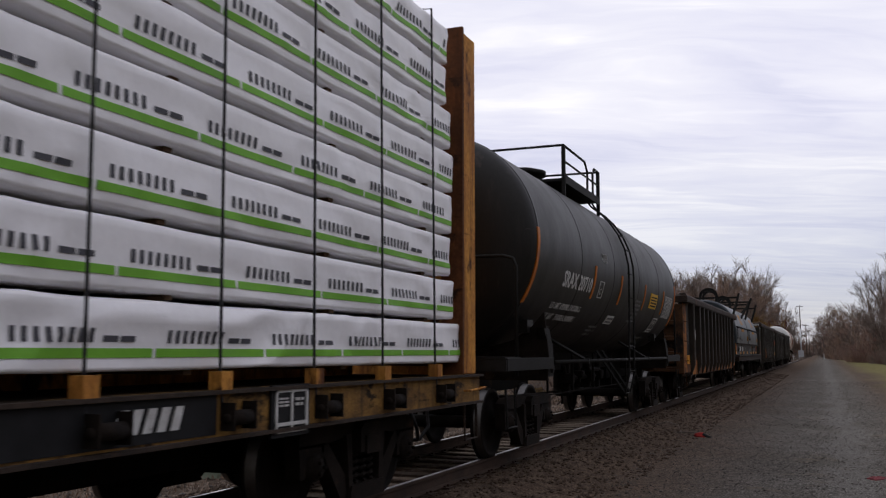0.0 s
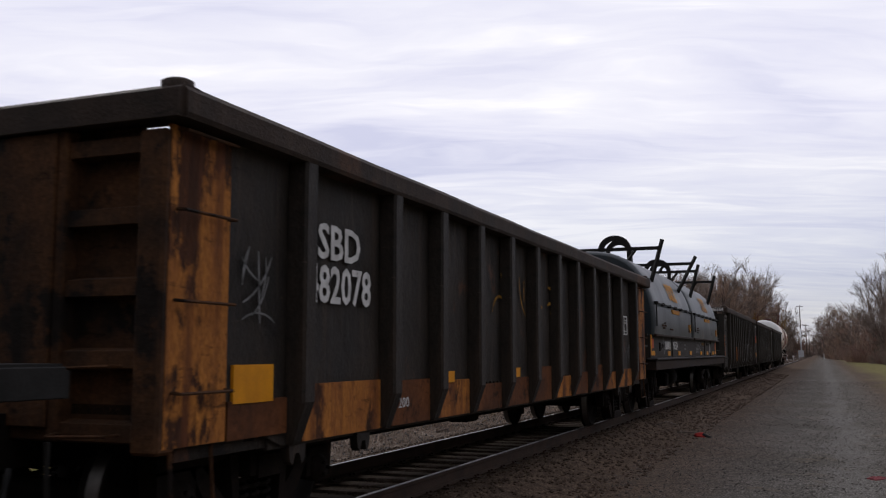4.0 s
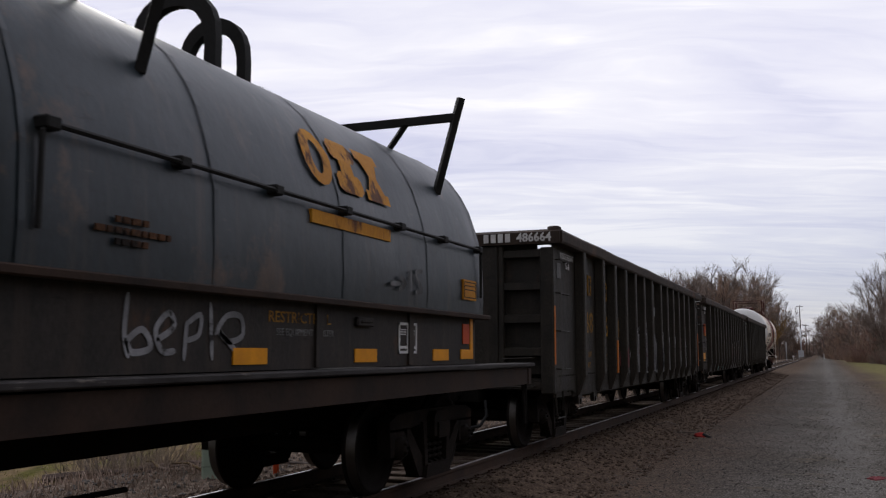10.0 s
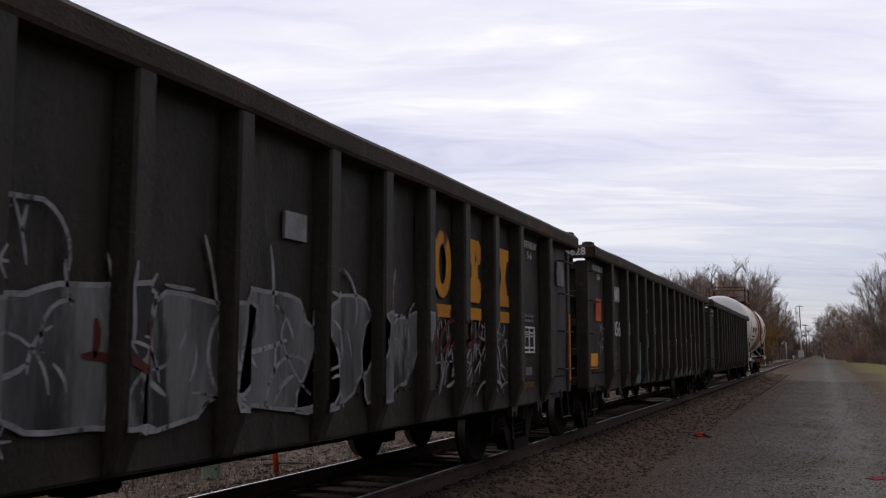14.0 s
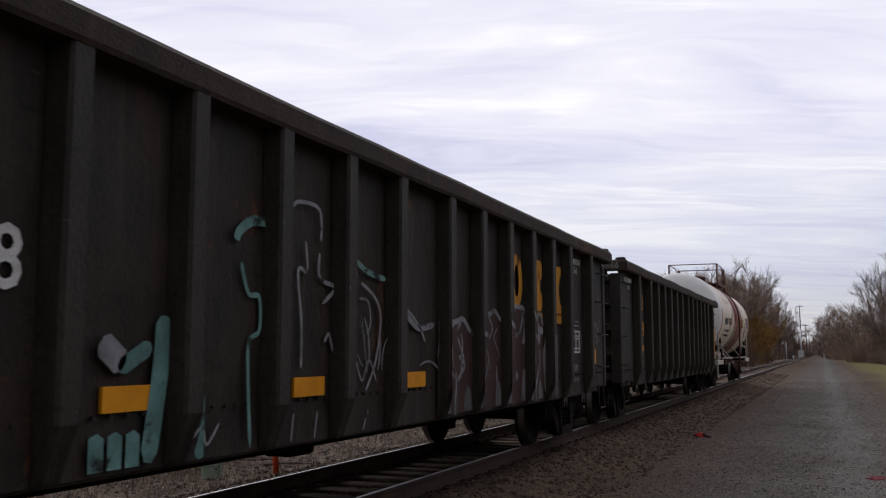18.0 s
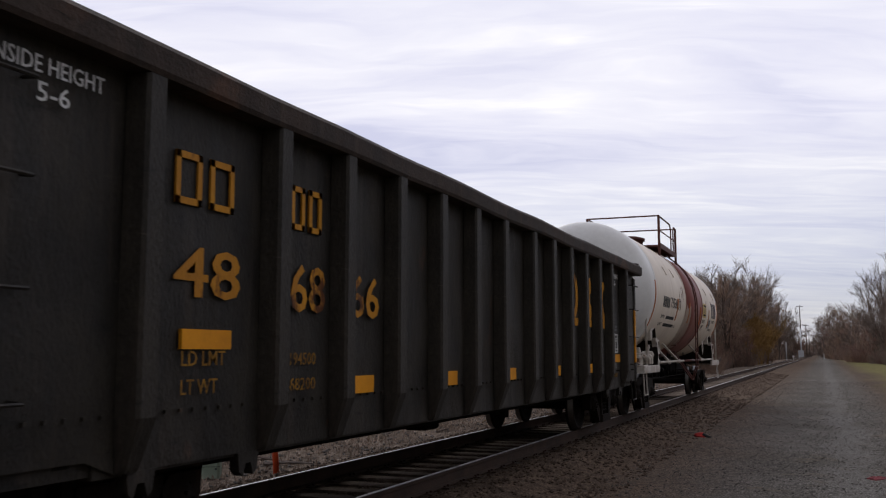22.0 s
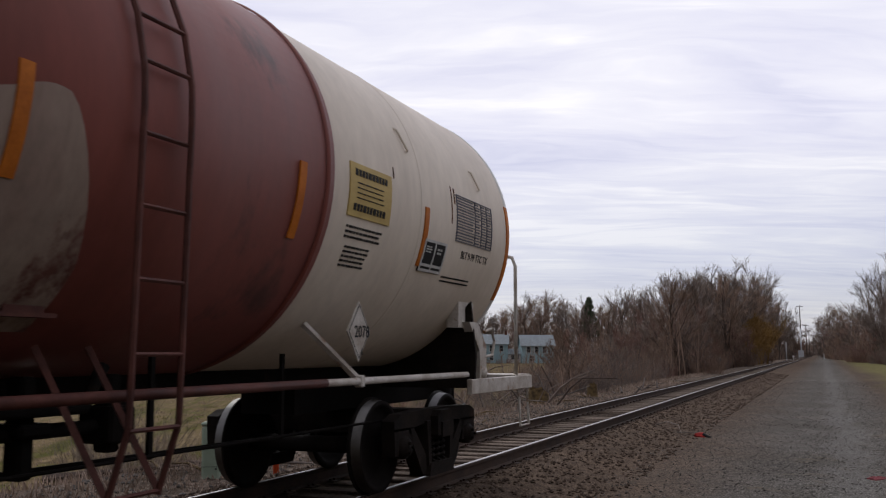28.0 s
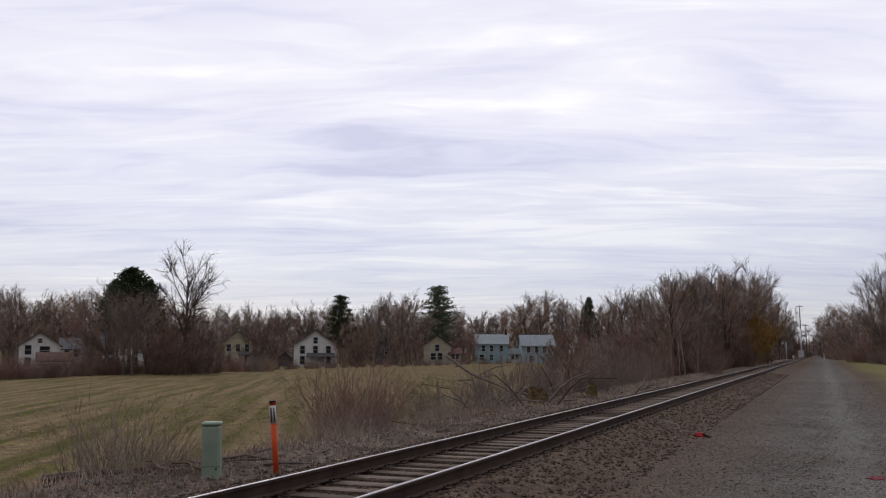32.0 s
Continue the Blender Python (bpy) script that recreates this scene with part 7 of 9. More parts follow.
def lie(xp, depth):
    """A place on the ground at a bearing (parts of the lens from its left edge) and a depth in metres."""
    r = (xp - 784) / 1652.7 * depth
    return -SY * depth + CY * r, CY * depth + SY * r


M["bark"] = mat("bark", (0.182, 0.140, 0.117), (0.091, 0.070, 0.060), 0.95, scale=2, bump=0.5, rand=0.4, gloss=0.03)
M["bark_pale"] = mat("bark_pale", (0.22, 0.19, 0.17), (0.11, 0.092, 0.082), 0.95, scale=2, bump=0.5, rand=0.3, gloss=0.03)
M["twig"] = mat("twig", (0.275, 0.222, 0.192), (0.160, 0.126, 0.108), 0.95, scale=0.6, bump=0, rand=0.5, gloss=0.03)
M["twig_brown"] = mat("twig_brown", (0.300, 0.212, 0.163), (0.180, 0.125, 0.094), 0.95, scale=0.6, bump=0, rand=0.5, gloss=0.03)
M["twig_red"] = mat("twig_red", (0.285, 0.180, 0.148), (0.180, 0.110, 0.090), 0.95, scale=0.6, bump=0, rand=0.4, gloss=0.03)
M["twig_gold"] = mat("twig_gold", (0.30, 0.185, 0.065), (0.19, 0.115, 0.045), 0.95, scale=0.6, bump=0, gloss=0.03)
M["weed"] = mat("weed", (0.40, 0.318, 0.25), (0.21, 0.162, 0.125), 0.95, scale=0.8, bump=0, rand=0.4, gloss=0.03)
M["needle"] = mat("needle", (0.125, 0.155, 0.095), (0.064, 0.08, 0.05), 0.9, scale=1.2, bump=0, rand=0.4, gloss=0.05)
M["dry_grass"] = mat("dry_grass", (0.416, 0.32, 0.2562), (0.208, 0.1536, 0.12), 1.0, scale=1.1, bump=0, gloss=0.03)
M["green_grass"] = mat("green_grass", (0.17, 0.165, 0.035), (0.085, 0.082, 0.02), 1.0, scale=1.1, bump=0, gloss=0.03)


def sticks(segs, material, name, sides=3):
    """Tapered sticks as one mesh, from (start, end, radius, radius)."""
    vs, fs = [], []
    for p, q, r0, r1 in segs:
        t = (q - p)
        if t.length < 1e-5:
            continue
        t.normalize()
        u = t.orthogonal().normalized()
        v = t.cross(u)
        o = len(vs)
        for c, r in ((p, r0), (q, r1)):
            for k in range(sides):
                a = k * 2 * math.pi / sides
                vs.append(c + r * (math.cos(a) * u + math.sin(a) * v))
        for k in range(sides):
            fs.append((o + k, o + (k + 1) % sides, o + sides + (k + 1) % sides, o + sides + k))
    me = bpy.data.meshes.new(name)
    me.from_pydata(vs, [], fs)
    me.materials.append(M[material])
    return me


def tree_parts(seed, height, spread=0.5, fork=0.3, twigs=1.0, stems=1, r0=None, fine_r=0.0115):
    """A leafless tree: trunk and limbs, then boughs and twigs that thin out to the tips; scaled to its height."""
    rg = random.Random(seed)
    limbs, fine = [], []
    queue = []
    for s in range(stems):
        base = Vector((rg.uniform(-1, 1), rg.uniform(-1, 1), 0)) * (0.25 * (stems - 1))
        lean = Vector((rg.uniform(-1, 1), rg.uniform(-1, 1), 0)) * (0.1 if stems == 1 else 0.3)
        queue.append((base - Vector((0, 0, .3)), (Vector((0, 0, 1)) + lean).normalized(), height * rg.uniform(.5, .6), (r0 or height * 0.016) / stems ** .5, 0))
    most = int(4200 * twigs)
    while queue and len(fine) < most:
        p, d, length, r, level = queue.pop(0)
        n = 3 if level < 3 else 2
        pts = [p]
        for i in range(n):
            d = (d + Vector((rg.uniform(-1, 1), rg.uniform(-1, 1), rg.uniform(-.4, .8))) * (0.10 + 0.05 * level)).normalized()
            q = pts[-1] + d * length / n
            (limbs if level < 2 else fine).append((pts[-1], q, r * (1 - 0.45 * i / n), r * (1 - 0.45 * (i + 1) / n)))
            pts.append(q)
        if level >= 5:
            continue
        for k in range((6, 5, 5, 4, 4)[level] if stems == 1 else (4, 4, 4, 3, 3)[level]):
            f = rg.uniform(fork if level == 0 else 0.25, 1.0)
            i = min(int(f * n), n - 1)
            at = pts[i].lerp(pts[i + 1], f * n - i)
            side = d.orthogonal().normalized()
            side.rotate(Matrix.Rotation(rg.uniform(0, 6.283), 3, d))
            nd = (d + side * rg.uniform(0.5, 1.05) * (0.5 + spread) + Vector((0, 0, 0.34))).normalized()
            queue.append((at, nd, length * rg.uniform(0.5, 0.8) * (1.2 - 0.42 * f), max(r * (1 - 0.45 * f) * rg.uniform(.4, .62), fine_r), level + 1))
    top = max(q.z for _, q, _, _ in limbs + fine)
    s = height / top
    return [[(p * s, q * s, a * s, max(b * s, .009)) for p, q, a, b in group] for group in (limbs, fine)]


def round_parts(seed, height, wide=.30, low=.22, stems=1, limbs_n=22, fine_r=.0115):
    """A leafless tree with a rounded crown: limbs that fan out into an oval, boughs on them, and a haze of twigs."""
    rg = random.Random(seed)
    limbs, fine = [], []

    def rnd(k=1.0):
        return Vector((rg.gauss(0, 1), rg.gauss(0, 1), rg.gauss(0, 1))) * k
    mid = Vector((0, 0, height * (.5 + .5 * low)))
    rz = height * (.5 - .5 * low)
    for st in range(stems):
        base = Vector((rg.uniform(-1, 1), rg.uniform(-1, 1), 0)) * (wide * height * .5 if stems > 1 else 0)
        lean = Vector((rg.gauss(0, .05), rg.gauss(0, .05), 0)) * height + base * .8
        r0 = height * .015 / stems ** .4
        trunk = [base - Vector((0, 0, .3))]
        for i in range(1, 7):
            f = i / 6
            trunk.append(base + lean * f + Vector((rg.gauss(0, .012) * height, rg.gauss(0, .012) * height, height * .82 * f)))
        for i in range(6):
            limbs.append((trunk[i], trunk[i + 1], r0 * (1 - .15 * i), r0 * (1 - .15 * (i + 1))))
        for k in range(limbs_n // stems):
            d = rnd().normalized()
            e = mid + base * .4 + Vector((d.x * wide * height, d.y * wide * height, d.z * rz)) * rg.uniform(.62, 1.0)
            f = min(max((e.z / height - rg.uniform(.18, .42)) / .82, low * .6), .95) * 6
            i = min(int(f), 5)
            p = trunk[i].lerp(trunk[i + 1], f - i)
            q1 = p.lerp(e, .45) + Vector((0, 0, height * .02)) + rnd(height * .015)
            pts = [p, p.lerp(q1, .5) + rnd(height * .008), q1, q1.lerp(e, .55) + rnd(height * .012), e]
            rr = r0 * .34
            for a in range(4):
                limbs.append((pts[a], pts[a + 1], rr * (1 - .2 * a), rr * (1 - .2 * (a + 1))))
            for b in range(11):
                g = rg.uniform(.9, 3.99)
                a = int(g)
                o = pts[a].lerp(pts[a + 1], g - a)
                out = (o - mid)
                out = Vector((out.x / wide, out.y / wide, out.z / rz * height)).normalized() if out.length > .01 else Vector((0, 0, 1))
                d = ((pts[a + 1] - pts[a]).normalized() + out * .5 + rnd(.55) + Vector((0, 0, .25))).normalized()
                ln = height * rg.uniform(.07, .15)
                m = o + d * ln * .5 + rnd(height * .006)
                t = m + (d + Vector((0, 0, .2))).normalized() * ln * .5
                fine.append((o, m, fine_r * 2.0, fine_r * 1.5))
                fine.append((m, t, fine_r * 1.5, fine_r))
                for _ in range(10):
                    w = o.lerp(t, rg.uniform(.2, 1))
                    fine.append((w, w + (d * .8 + rnd(.6) + Vector((0, 0, .2))).normalized() * height * rg.uniform(.03, .075), fine_r, fine_r * .6))
    return [limbs, fine]


def round_tree(name, seed, height, label, bark="bark", twig="twig", **kw):
    t = tagged(new(name), label, "tree", group="leafless trees")
    limbs, fine = round_parts(seed, height, **kw)
    tr = part("trunk", sticks(limbs, bark, "trunk", 5), None, t)
    if kw.get("stems", 1) > 1:
        tagged(tr, kind="stuff")
    part("crown", sticks(fine, twig, "crown", 3), None, t)
    return t


def bare_tree(name, seed, height, label, bark="bark", twig="twig", **kw):
    t = tagged(new(name), label, "tree", group="leafless trees")
    limbs, fine = tree_parts(seed, height, **kw)
    tr = part("trunk", sticks(limbs, bark, "trunk", 6), None, t)
    if kw.get("stems", 1) > 1:
        tagged(tr, kind="stuff")
    part("crown", sticks(fine, twig, "crown", 3), None, t)
    return t


def shrub(seed, height, width, n, label, twig="twig", r=0.012):
    rg = random.Random(seed)
    segs = []
    for _ in range(n):
        a = rg.uniform(0, 6.283)
        q = width * math.sqrt(rg.random()) * .5
        p = Vector((q * math.cos(a), q * math.sin(a), -.15))
        d = Vector((rg.uniform(-.5, .5) + .3 * math.cos(a), rg.uniform(-.5, .5) + .3 * math.sin(a), 1)).normalized()
        h = height * rg.uniform(.45, 1.05)
        rr = r * rg.uniform(.6, 1.4)
        for i in range(3):
            e = p + d * h / 3
            segs.append((p, e, rr * (1 - .28 * i), rr * (1 - .28 * (i + 1))))
            for _k in range(2):
                dd = (d + Vector((rg.uniform(-1, 1), rg.uniform(-1, 1), rg.uniform(-.1, .5))) * .6).normalized()
                segs.append((e, e + dd * h * rg.uniform(.15, .38), rr * .5, rr * .2))
            p = e
            d = (d + Vector((rg.uniform(-1, 1), rg.uniform(-1, 1), 0)) * .18).normalized()
    s = tagged(new("shrub"), label, "shrub", group="leafless shrubs")
    tagged(part("brushwood", sticks(segs, twig, "brushwood", 3), None, s), kind="stuff")
    return s


def conifer(seed, height, width, label, low=.3, pointed=False):
    """A dark evergreen: clumps of needle sprays on whorled boughs, with gaps between them."""
    rg = random.Random(seed)
    t = tagged(new("conifer"), label, "tree", group="evergreens")
    segs = [(Vector((0, 0, -.5)), Vector((0, 0, height * .97)), height * .018, .03)]
    vs, fs = [], []
    n = 70
    for i in range(n):
        f = (i + .5) / n
        z = height * (low + (1 - low) * f)
        env = (1 - f) ** .85 if pointed else math.sqrt(max(0, 1 - (f * 1.25 - .25) ** 2)) * (1 - .25 * f)
        a = i * 2.4 + rg.uniform(-.4, .4)
        d = Vector((math.cos(a), math.sin(a), rg.uniform(-.05, .25)))
        reach = width * .5 * env * rg.uniform(.35, 1.2)
        c0 = Vector((0, 0, z))
        segs.append((c0, c0 + d * reach, .05, .02))
        cr = width * (.07 + .06 * env)
        for c1 in (c0 + d * reach, c0 + d * reach * .5):
            for _k in range(40):
                v = Vector((rg.gauss(0, 1), rg.gauss(0, 1), rg.gauss(0, .6))) * cr * .55
                c = c1 + v
                o = len(vs)
                q = rg.uniform(.16, .34)
                u = Vector((rg.uniform(-1, 1), rg.uniform(-1, 1), rg.uniform(-.2, .7))).normalized() * q
                w = u.orthogonal().normalized() * q * .45
                vs += [c - u, c + w, c + u, c - w]
                fs.append((o, o + 1, o + 2, o + 3))
    part("trunk", sticks(segs, "bark", "trunk", 6), None, t)
    me = bpy.data.meshes.new("crown")
    me.from_pydata(vs, [], fs)
    me.materials.append(M["needle"])
    part("crown", me, None, t)
    return t


def put(ob, x, y, s=1.0, turn=0.0, z=None, copy=True, tall=1.0):
    m = pose(x, y, ground_z(x, y) if z is None else z, 0, 0, turn)
    o = copy_thing(ob, m) if copy else ob
    if not copy:
        o.matrix_basis = m
    o.scale = (s, s, s * tall)
    return o


def thicket(name, spots, seed, material, label):
    """Distant undergrowth: many slim saplings with rising twigs, one mesh."""
    rg = random.Random(seed)
    segs = []
    for x, y, h in spots:
        x, y, h = float(x), float(y), float(h)
        p = Vector((x, y, ground_z(x, y) - .2))
        for s in range(3):
            d = Vector((rg.gauss(0, .13), rg.gauss(0, .13), 1)).normalized()
            b = p + Vector((rg.gauss(0, .8), rg.gauss(0, .8), 0))
            hh = h * rg.uniform(.6, 1.05)
            tip = b + d * hh
            segs.append((b, tip, .05 + .004 * hh, .014))
            for k in range(9):
                f = rg.uniform(.12, .95)
                q = b.lerp(tip, f)
                a = rg.uniform(0, 6.283)
                e = q + Vector((math.cos(a) * .42, math.sin(a) * .42, rg.uniform(.5, 1.1))) * hh * (1.05 - f) * .5
                segs.append((q, e, .02, .008))
                m = q.lerp(e, .5)
                segs.append((m, m + Vector((rg.gauss(0, .3), rg.gauss(0, .3), .5)) * hh * .14, .013, .006))
    return tagged(new(name, sticks(segs, material, name, 3)), label, "woods", kind="stuff")


rt = random.Random(77)
# the kinds, each built once; the first of each kind is set in place too
kinds = [round_tree("bare_tree", 10 + k, 12, "leafless tree with a grey-brown crown of fine twigs", twig=("twig", "twig_brown")[k % 2], wide=(.26, .34, .22, .30, .38)[k], low=(.2, .12, .28, .15, .22)[k]) for k in range(5)]
tall = [round_tree("bare_tree", 30 + k, 15, "tall leafless tree at the wood's edge", wide=(.2, .26, .23)[k], low=.25, limbs_n=20) for k in range(3)]
thick = [round_tree("thicket_tree", 50 + k, 7, "leafless thicket tree with reddish brown twigs", twig=("twig_brown", "twig", "twig_brown", "twig_red")[k], stems=4, wide=.36, low=.03, limbs_n=24, fine_r=.009) for k in range(4)]
brush = [shrub(70 + k, 3.2, 3.6, 190, "leafless brush with brown stems", ("twig", "twig_red", "twig_brown")[k], .02) for k in range(3)]
first = set()


def plant(pool, x, y, s, tall_by=1.0):
    k = rt.randrange(len(pool))
    ob = pool[k]
    put(ob, x, y, s, rt.uniform(0, 360), copy=ob in first, tall=tall_by)
    first.add(ob)


# the wood behind the houses: bearing, depth and height follow its skyline
SKY = [(-80, 520), (0, 505), (60, 515), (130, 505), (170, 490), (230, 500), (280, 515), (350, 535), (420, 540), (500, 545), (560, 530), (640, 530), (700, 520), (760, 540), (830, 550), (880, 540), (940, 512), (1000, 520), (1060, 530), (1110, 510), (1180, 510)]
for xp in range(-90, 1180, 11):
    q = xp + rt.uniform(-8, 8)
    dep = np.interp(q, [-90, 400, 900, 1200], [190, 235, 300, 320]) * rt.uniform(.96, 1.16)
    top = np.interp(q, [a for a, _ in SKY], [b for _, b in SKY]) + rt.uniform(-4, 30)
    x, y = lie(q, dep)
    h = (623.6 - top) / 1652.7 * dep + 2.9
    plant(kinds, x, y, h / 12)
fillers = [[], []]
for xp in np.arange(-90, 1130, 1.5):
    q = xp + rt.uniform(-4, 4)
    dep = np.interp(q, [-90, 400, 900, 1200], [192, 228, 292, 310]) * rt.uniform(.98, 1.3)
    fillers[rt.randrange(2)].append((*lie(q, dep), rt.uniform(.55, 1.0) * (12 if q < 300 else 11)))
for xp in range(-90, 1130, 24):
    q = xp + rt.uniform(-10, 10)
    dep = np.interp(q, [-90, 400, 900, 1200], [192, 228, 292, 310]) * rt.uniform(1.0, 1.2)
    plant(kinds, *lie(q, dep), rt.uniform(.7, 1.05) * dep / 220)
# brush along the far edge of the field
for xp in range(-60, 480, 13):
    dep = np.interp(xp, [-60, 200, 450], [93, 118, 140]) + rt.uniform(-2, 5)
    x, y = lie(xp + rt.uniform(-6, 6), dep)
    plant(brush, x, y, rt.uniform(.35, .8))
for xp in range(470, 980, 18):
    dep = np.interp(xp, [450, 700, 980], [150, 185, 260])
    x, y = lie(xp + rt.uniform(-8, 8), dep)
    plant(brush, x, y, rt.uniform(.2, .5))
# the clump in front of the white houses, and the tall bare tree in it
for xp, dep, top in ((190, 122, 540), (212, 124, 520), (238, 118, 515), (262, 126, 525), (288, 122, 560), (305, 124, 575), (348, 126, 575), (372, 130, 550), (330, 121, 590), (150, 135, 545), (60, 182, 545), (20, 182, 530), (-14, 120, 530), (460, 165, 545), (480, 160, 570), (640, 190, 555), (655, 195, 580), (720, 215, 520), (738, 220, 515), (690, 210, 530), (292, 119, 588), (312, 118, 580), (335, 119, 585), (358, 120, 578), (300, 126, 556), (340, 127, 552), (366, 126, 560), (160, 128, 585), (178, 126, 570), (270, 121, 590), (612, 185, 570), (625, 188, 585), (640, 186, 600), (700, 205, 585), (718, 206, 590), (735, 210, 600), (472, 170, 580), (508, 200, 560), (820, 238, 575), (832, 240, 590)):
    x, y = lie(xp, dep)
    plant(kinds if top < 545 else thick, x, y, ((623.6 - top) / 1652.7 * dep + 2.9) / (12 if top < 545 else 7))
pale = bare_tree("bare_tree", 91, 15, "pale-barked leafless tree before the houses", bark="bark_pale", twig="bark_pale", twigs=.5, spread=.2, fork=.2, stems=2)
x, y = lie(238, 116)
put(pale, x, y, .75, 40, copy=False)
x, y = lie(222, 117)
put(pale, x, y, .62, 200)
big = round_tree("bare_tree", 95, 17.5, "tall leafless tree standing above the brush", bark="bark", twig="bark", wide=.24, low=.38, limbs_n=17, fine_r=.018)
x, y = lie(328, 124)
put(big, x, y, 1.0, 100, copy=False)
con = conifer(1, 14, 7.6, "dark broad evergreen beside the houses", .42)
def pine(seed, height, width, label, low=.25):
    """A broad evergreen in tiers: level boughs of uneven reach that end in flat tufts of needles."""
    rg = random.Random(seed)
    t = tagged(new("conifer"), label, "tree", group="evergreens")
    segs = [(Vector((0, 0, -.5)), Vector((.1, 0, height * .98)), height * .017, .03)]
    vs, fs = [], []
    tiers = 12
    for i in range(tiers):
        f = (i + .3) / tiers
        z = height * (low + (1 - low) * f)
        env = math.sin(min(1.0, (1 - f) * 1.25 + .12) * 1.571) * rg.uniform(.7, 1.1)
        for k in range(7):
            a = k * .9 + i * 1.3 + rg.uniform(-.3, .3)
            reach = width * .5 * env * rg.uniform(.5, 1.1)
            d = Vector((math.cos(a), math.sin(a), rg.uniform(-.12, .22)))
            c0 = Vector((0, 0, z + rg.uniform(-.3, .3)))
            segs.append((c0, c0 + d * reach, .05, .02))
            for m in range(5):
                c1 = c0 + d * reach * (.3 + .17 * m)
                for _k in range(16):
                    c = c1 + Vector((rg.gauss(0, .42), rg.gauss(0, .42), rg.gauss(.05, .16))) * (width / 7)
                    q = rg.uniform(.14, .32)
                    u = Vector((rg.uniform(-1, 1), rg.uniform(-1, 1), rg.uniform(-.1, .6))).normalized() * q
                    w = u.orthogonal().normalized() * q * .45
                    o = len(vs)
                    vs += [c - u, c + w, c + u, c - w]
                    fs.append((o, o + 1, o + 2, o + 3))
    part("trunk", sticks(segs, "bark", "trunk", 6), None, t)
    me = bpy.data.meshes.new("crown")
    me.from_pydata(vs, [], fs)
    me.materials.append(M["needle"])
    part("crown", me, None, t)
    return t


pin = pine(4, 14, 8.5, "dark broad-tiered pine among bare trees")
con2 = conifer(2, 14, 5.5, "dark pointed evergreen in the wood", .35, True)
for ob, xp, dep, top, cp, wide in ((con, 232, 150, 478, 0, 1.0), (con2, 1042, 330, 529, 0, .9), (pin, 776, 255, 507, 0, .95), (pin, 603, 240, 524, 1, .8), (con, 264, 160, 500, 1, .8), (con, 205, 155, 498, 1, .7), (con, 1556, 150, 598, 1, 1.1), (con2, 560, 190, 600, 1, 1.4), (con, 1575, 140, 600, 1, 1.3)):
    x, y = lie(xp, dep)
    h = (623.6 - top) / 1652.7 * dep + (2.9 if xp < 1200 else 1.7)
    o = put(ob, x, y, h / 14 * wide, xp, copy=bool(cp), tall=1 / wide)

# thickets and trees along the far side of the track
EDGE = [(960, 600), (1000, 565), (1060, 560), (1100, 545), (1150, 540), (1185, 480), (1250, 475), (1300, 468), (1345, 480), (1365, 520), (1400, 540), (1418, 560)]
for xp in range(960, 1412, 9):
    q = xp + rt.uniform(-4, 4)
    ang = radians(22.036) - math.atan((q - 784) / 1652.7)
    off = rt.uniform(10.5, 17) if q > 1150 else rt.uniform(12.5, 20)
    if 1322 < q < 1372:
        off = rt.uniform(13.5, 17)
    y = min(off / math.tan(ang), 330)
    x = -y * math.tan(ang)
    if q < 1030:
        y *= rt.uniform(.9, 1.2)
        x = -y * math.tan(ang)
    dep = y * CY - x * SY
    top = np.interp(q, [a for a, _ in EDGE], [b for _, b in EDGE]) + rt.uniform(0, 62)
    h = (623.6 - top) / 1652.7 * dep + 2.3
    if h > 8.5:
        plant(kinds, x, y, h / 12)
    else:
        plant(thick, x, y, h / 7)
    x2, y2 = x + 1.5, y + rt.uniform(-3, 3)
    plant(thick, x2, y2, min(h * .55, 5.5) / 7)
    for _k in range(5):
        fillers[1].append((x - rt.uniform(-1, 5), y + rt.uniform(-5, 5), min(h * .75, 8) * rt.uniform(.6, 1.1)))
    plant(brush, x + rt.uniform(1.5, 3.2), y + rt.uniform(-3, 3), rt.uniform(.35, .75))
for xp, dep, top in ((1100, 110, 498), (1140, 120, 508), (1195, 112, 472), (1215, 118, 475), (1240, 122, 470), (1280, 150, 470), (1300, 152, 466), (1325, 155, 468), (1345, 160, 478), (1262, 140, 490), (1375, 240, 530), (1395, 280, 540)):
    x, y = lie(xp, dep)
    plant(tall, x, y, ((623.6 - top) / 1652.7 * dep + 2.4) / 15)
gold = bare_tree("bare_tree", 97, 9, "small tree with golden yellow twigs", twig="twig_gold", bark="twig_gold", stems=5, spread=.4, fork=.06, twigs=1.3, fine_r=.018)
put(gold, -8.6, 150, .92, 10, copy=False)
put(gold, -9.0, 158, .85, 130)
put(gold, -8.8, 145, .6, 250)
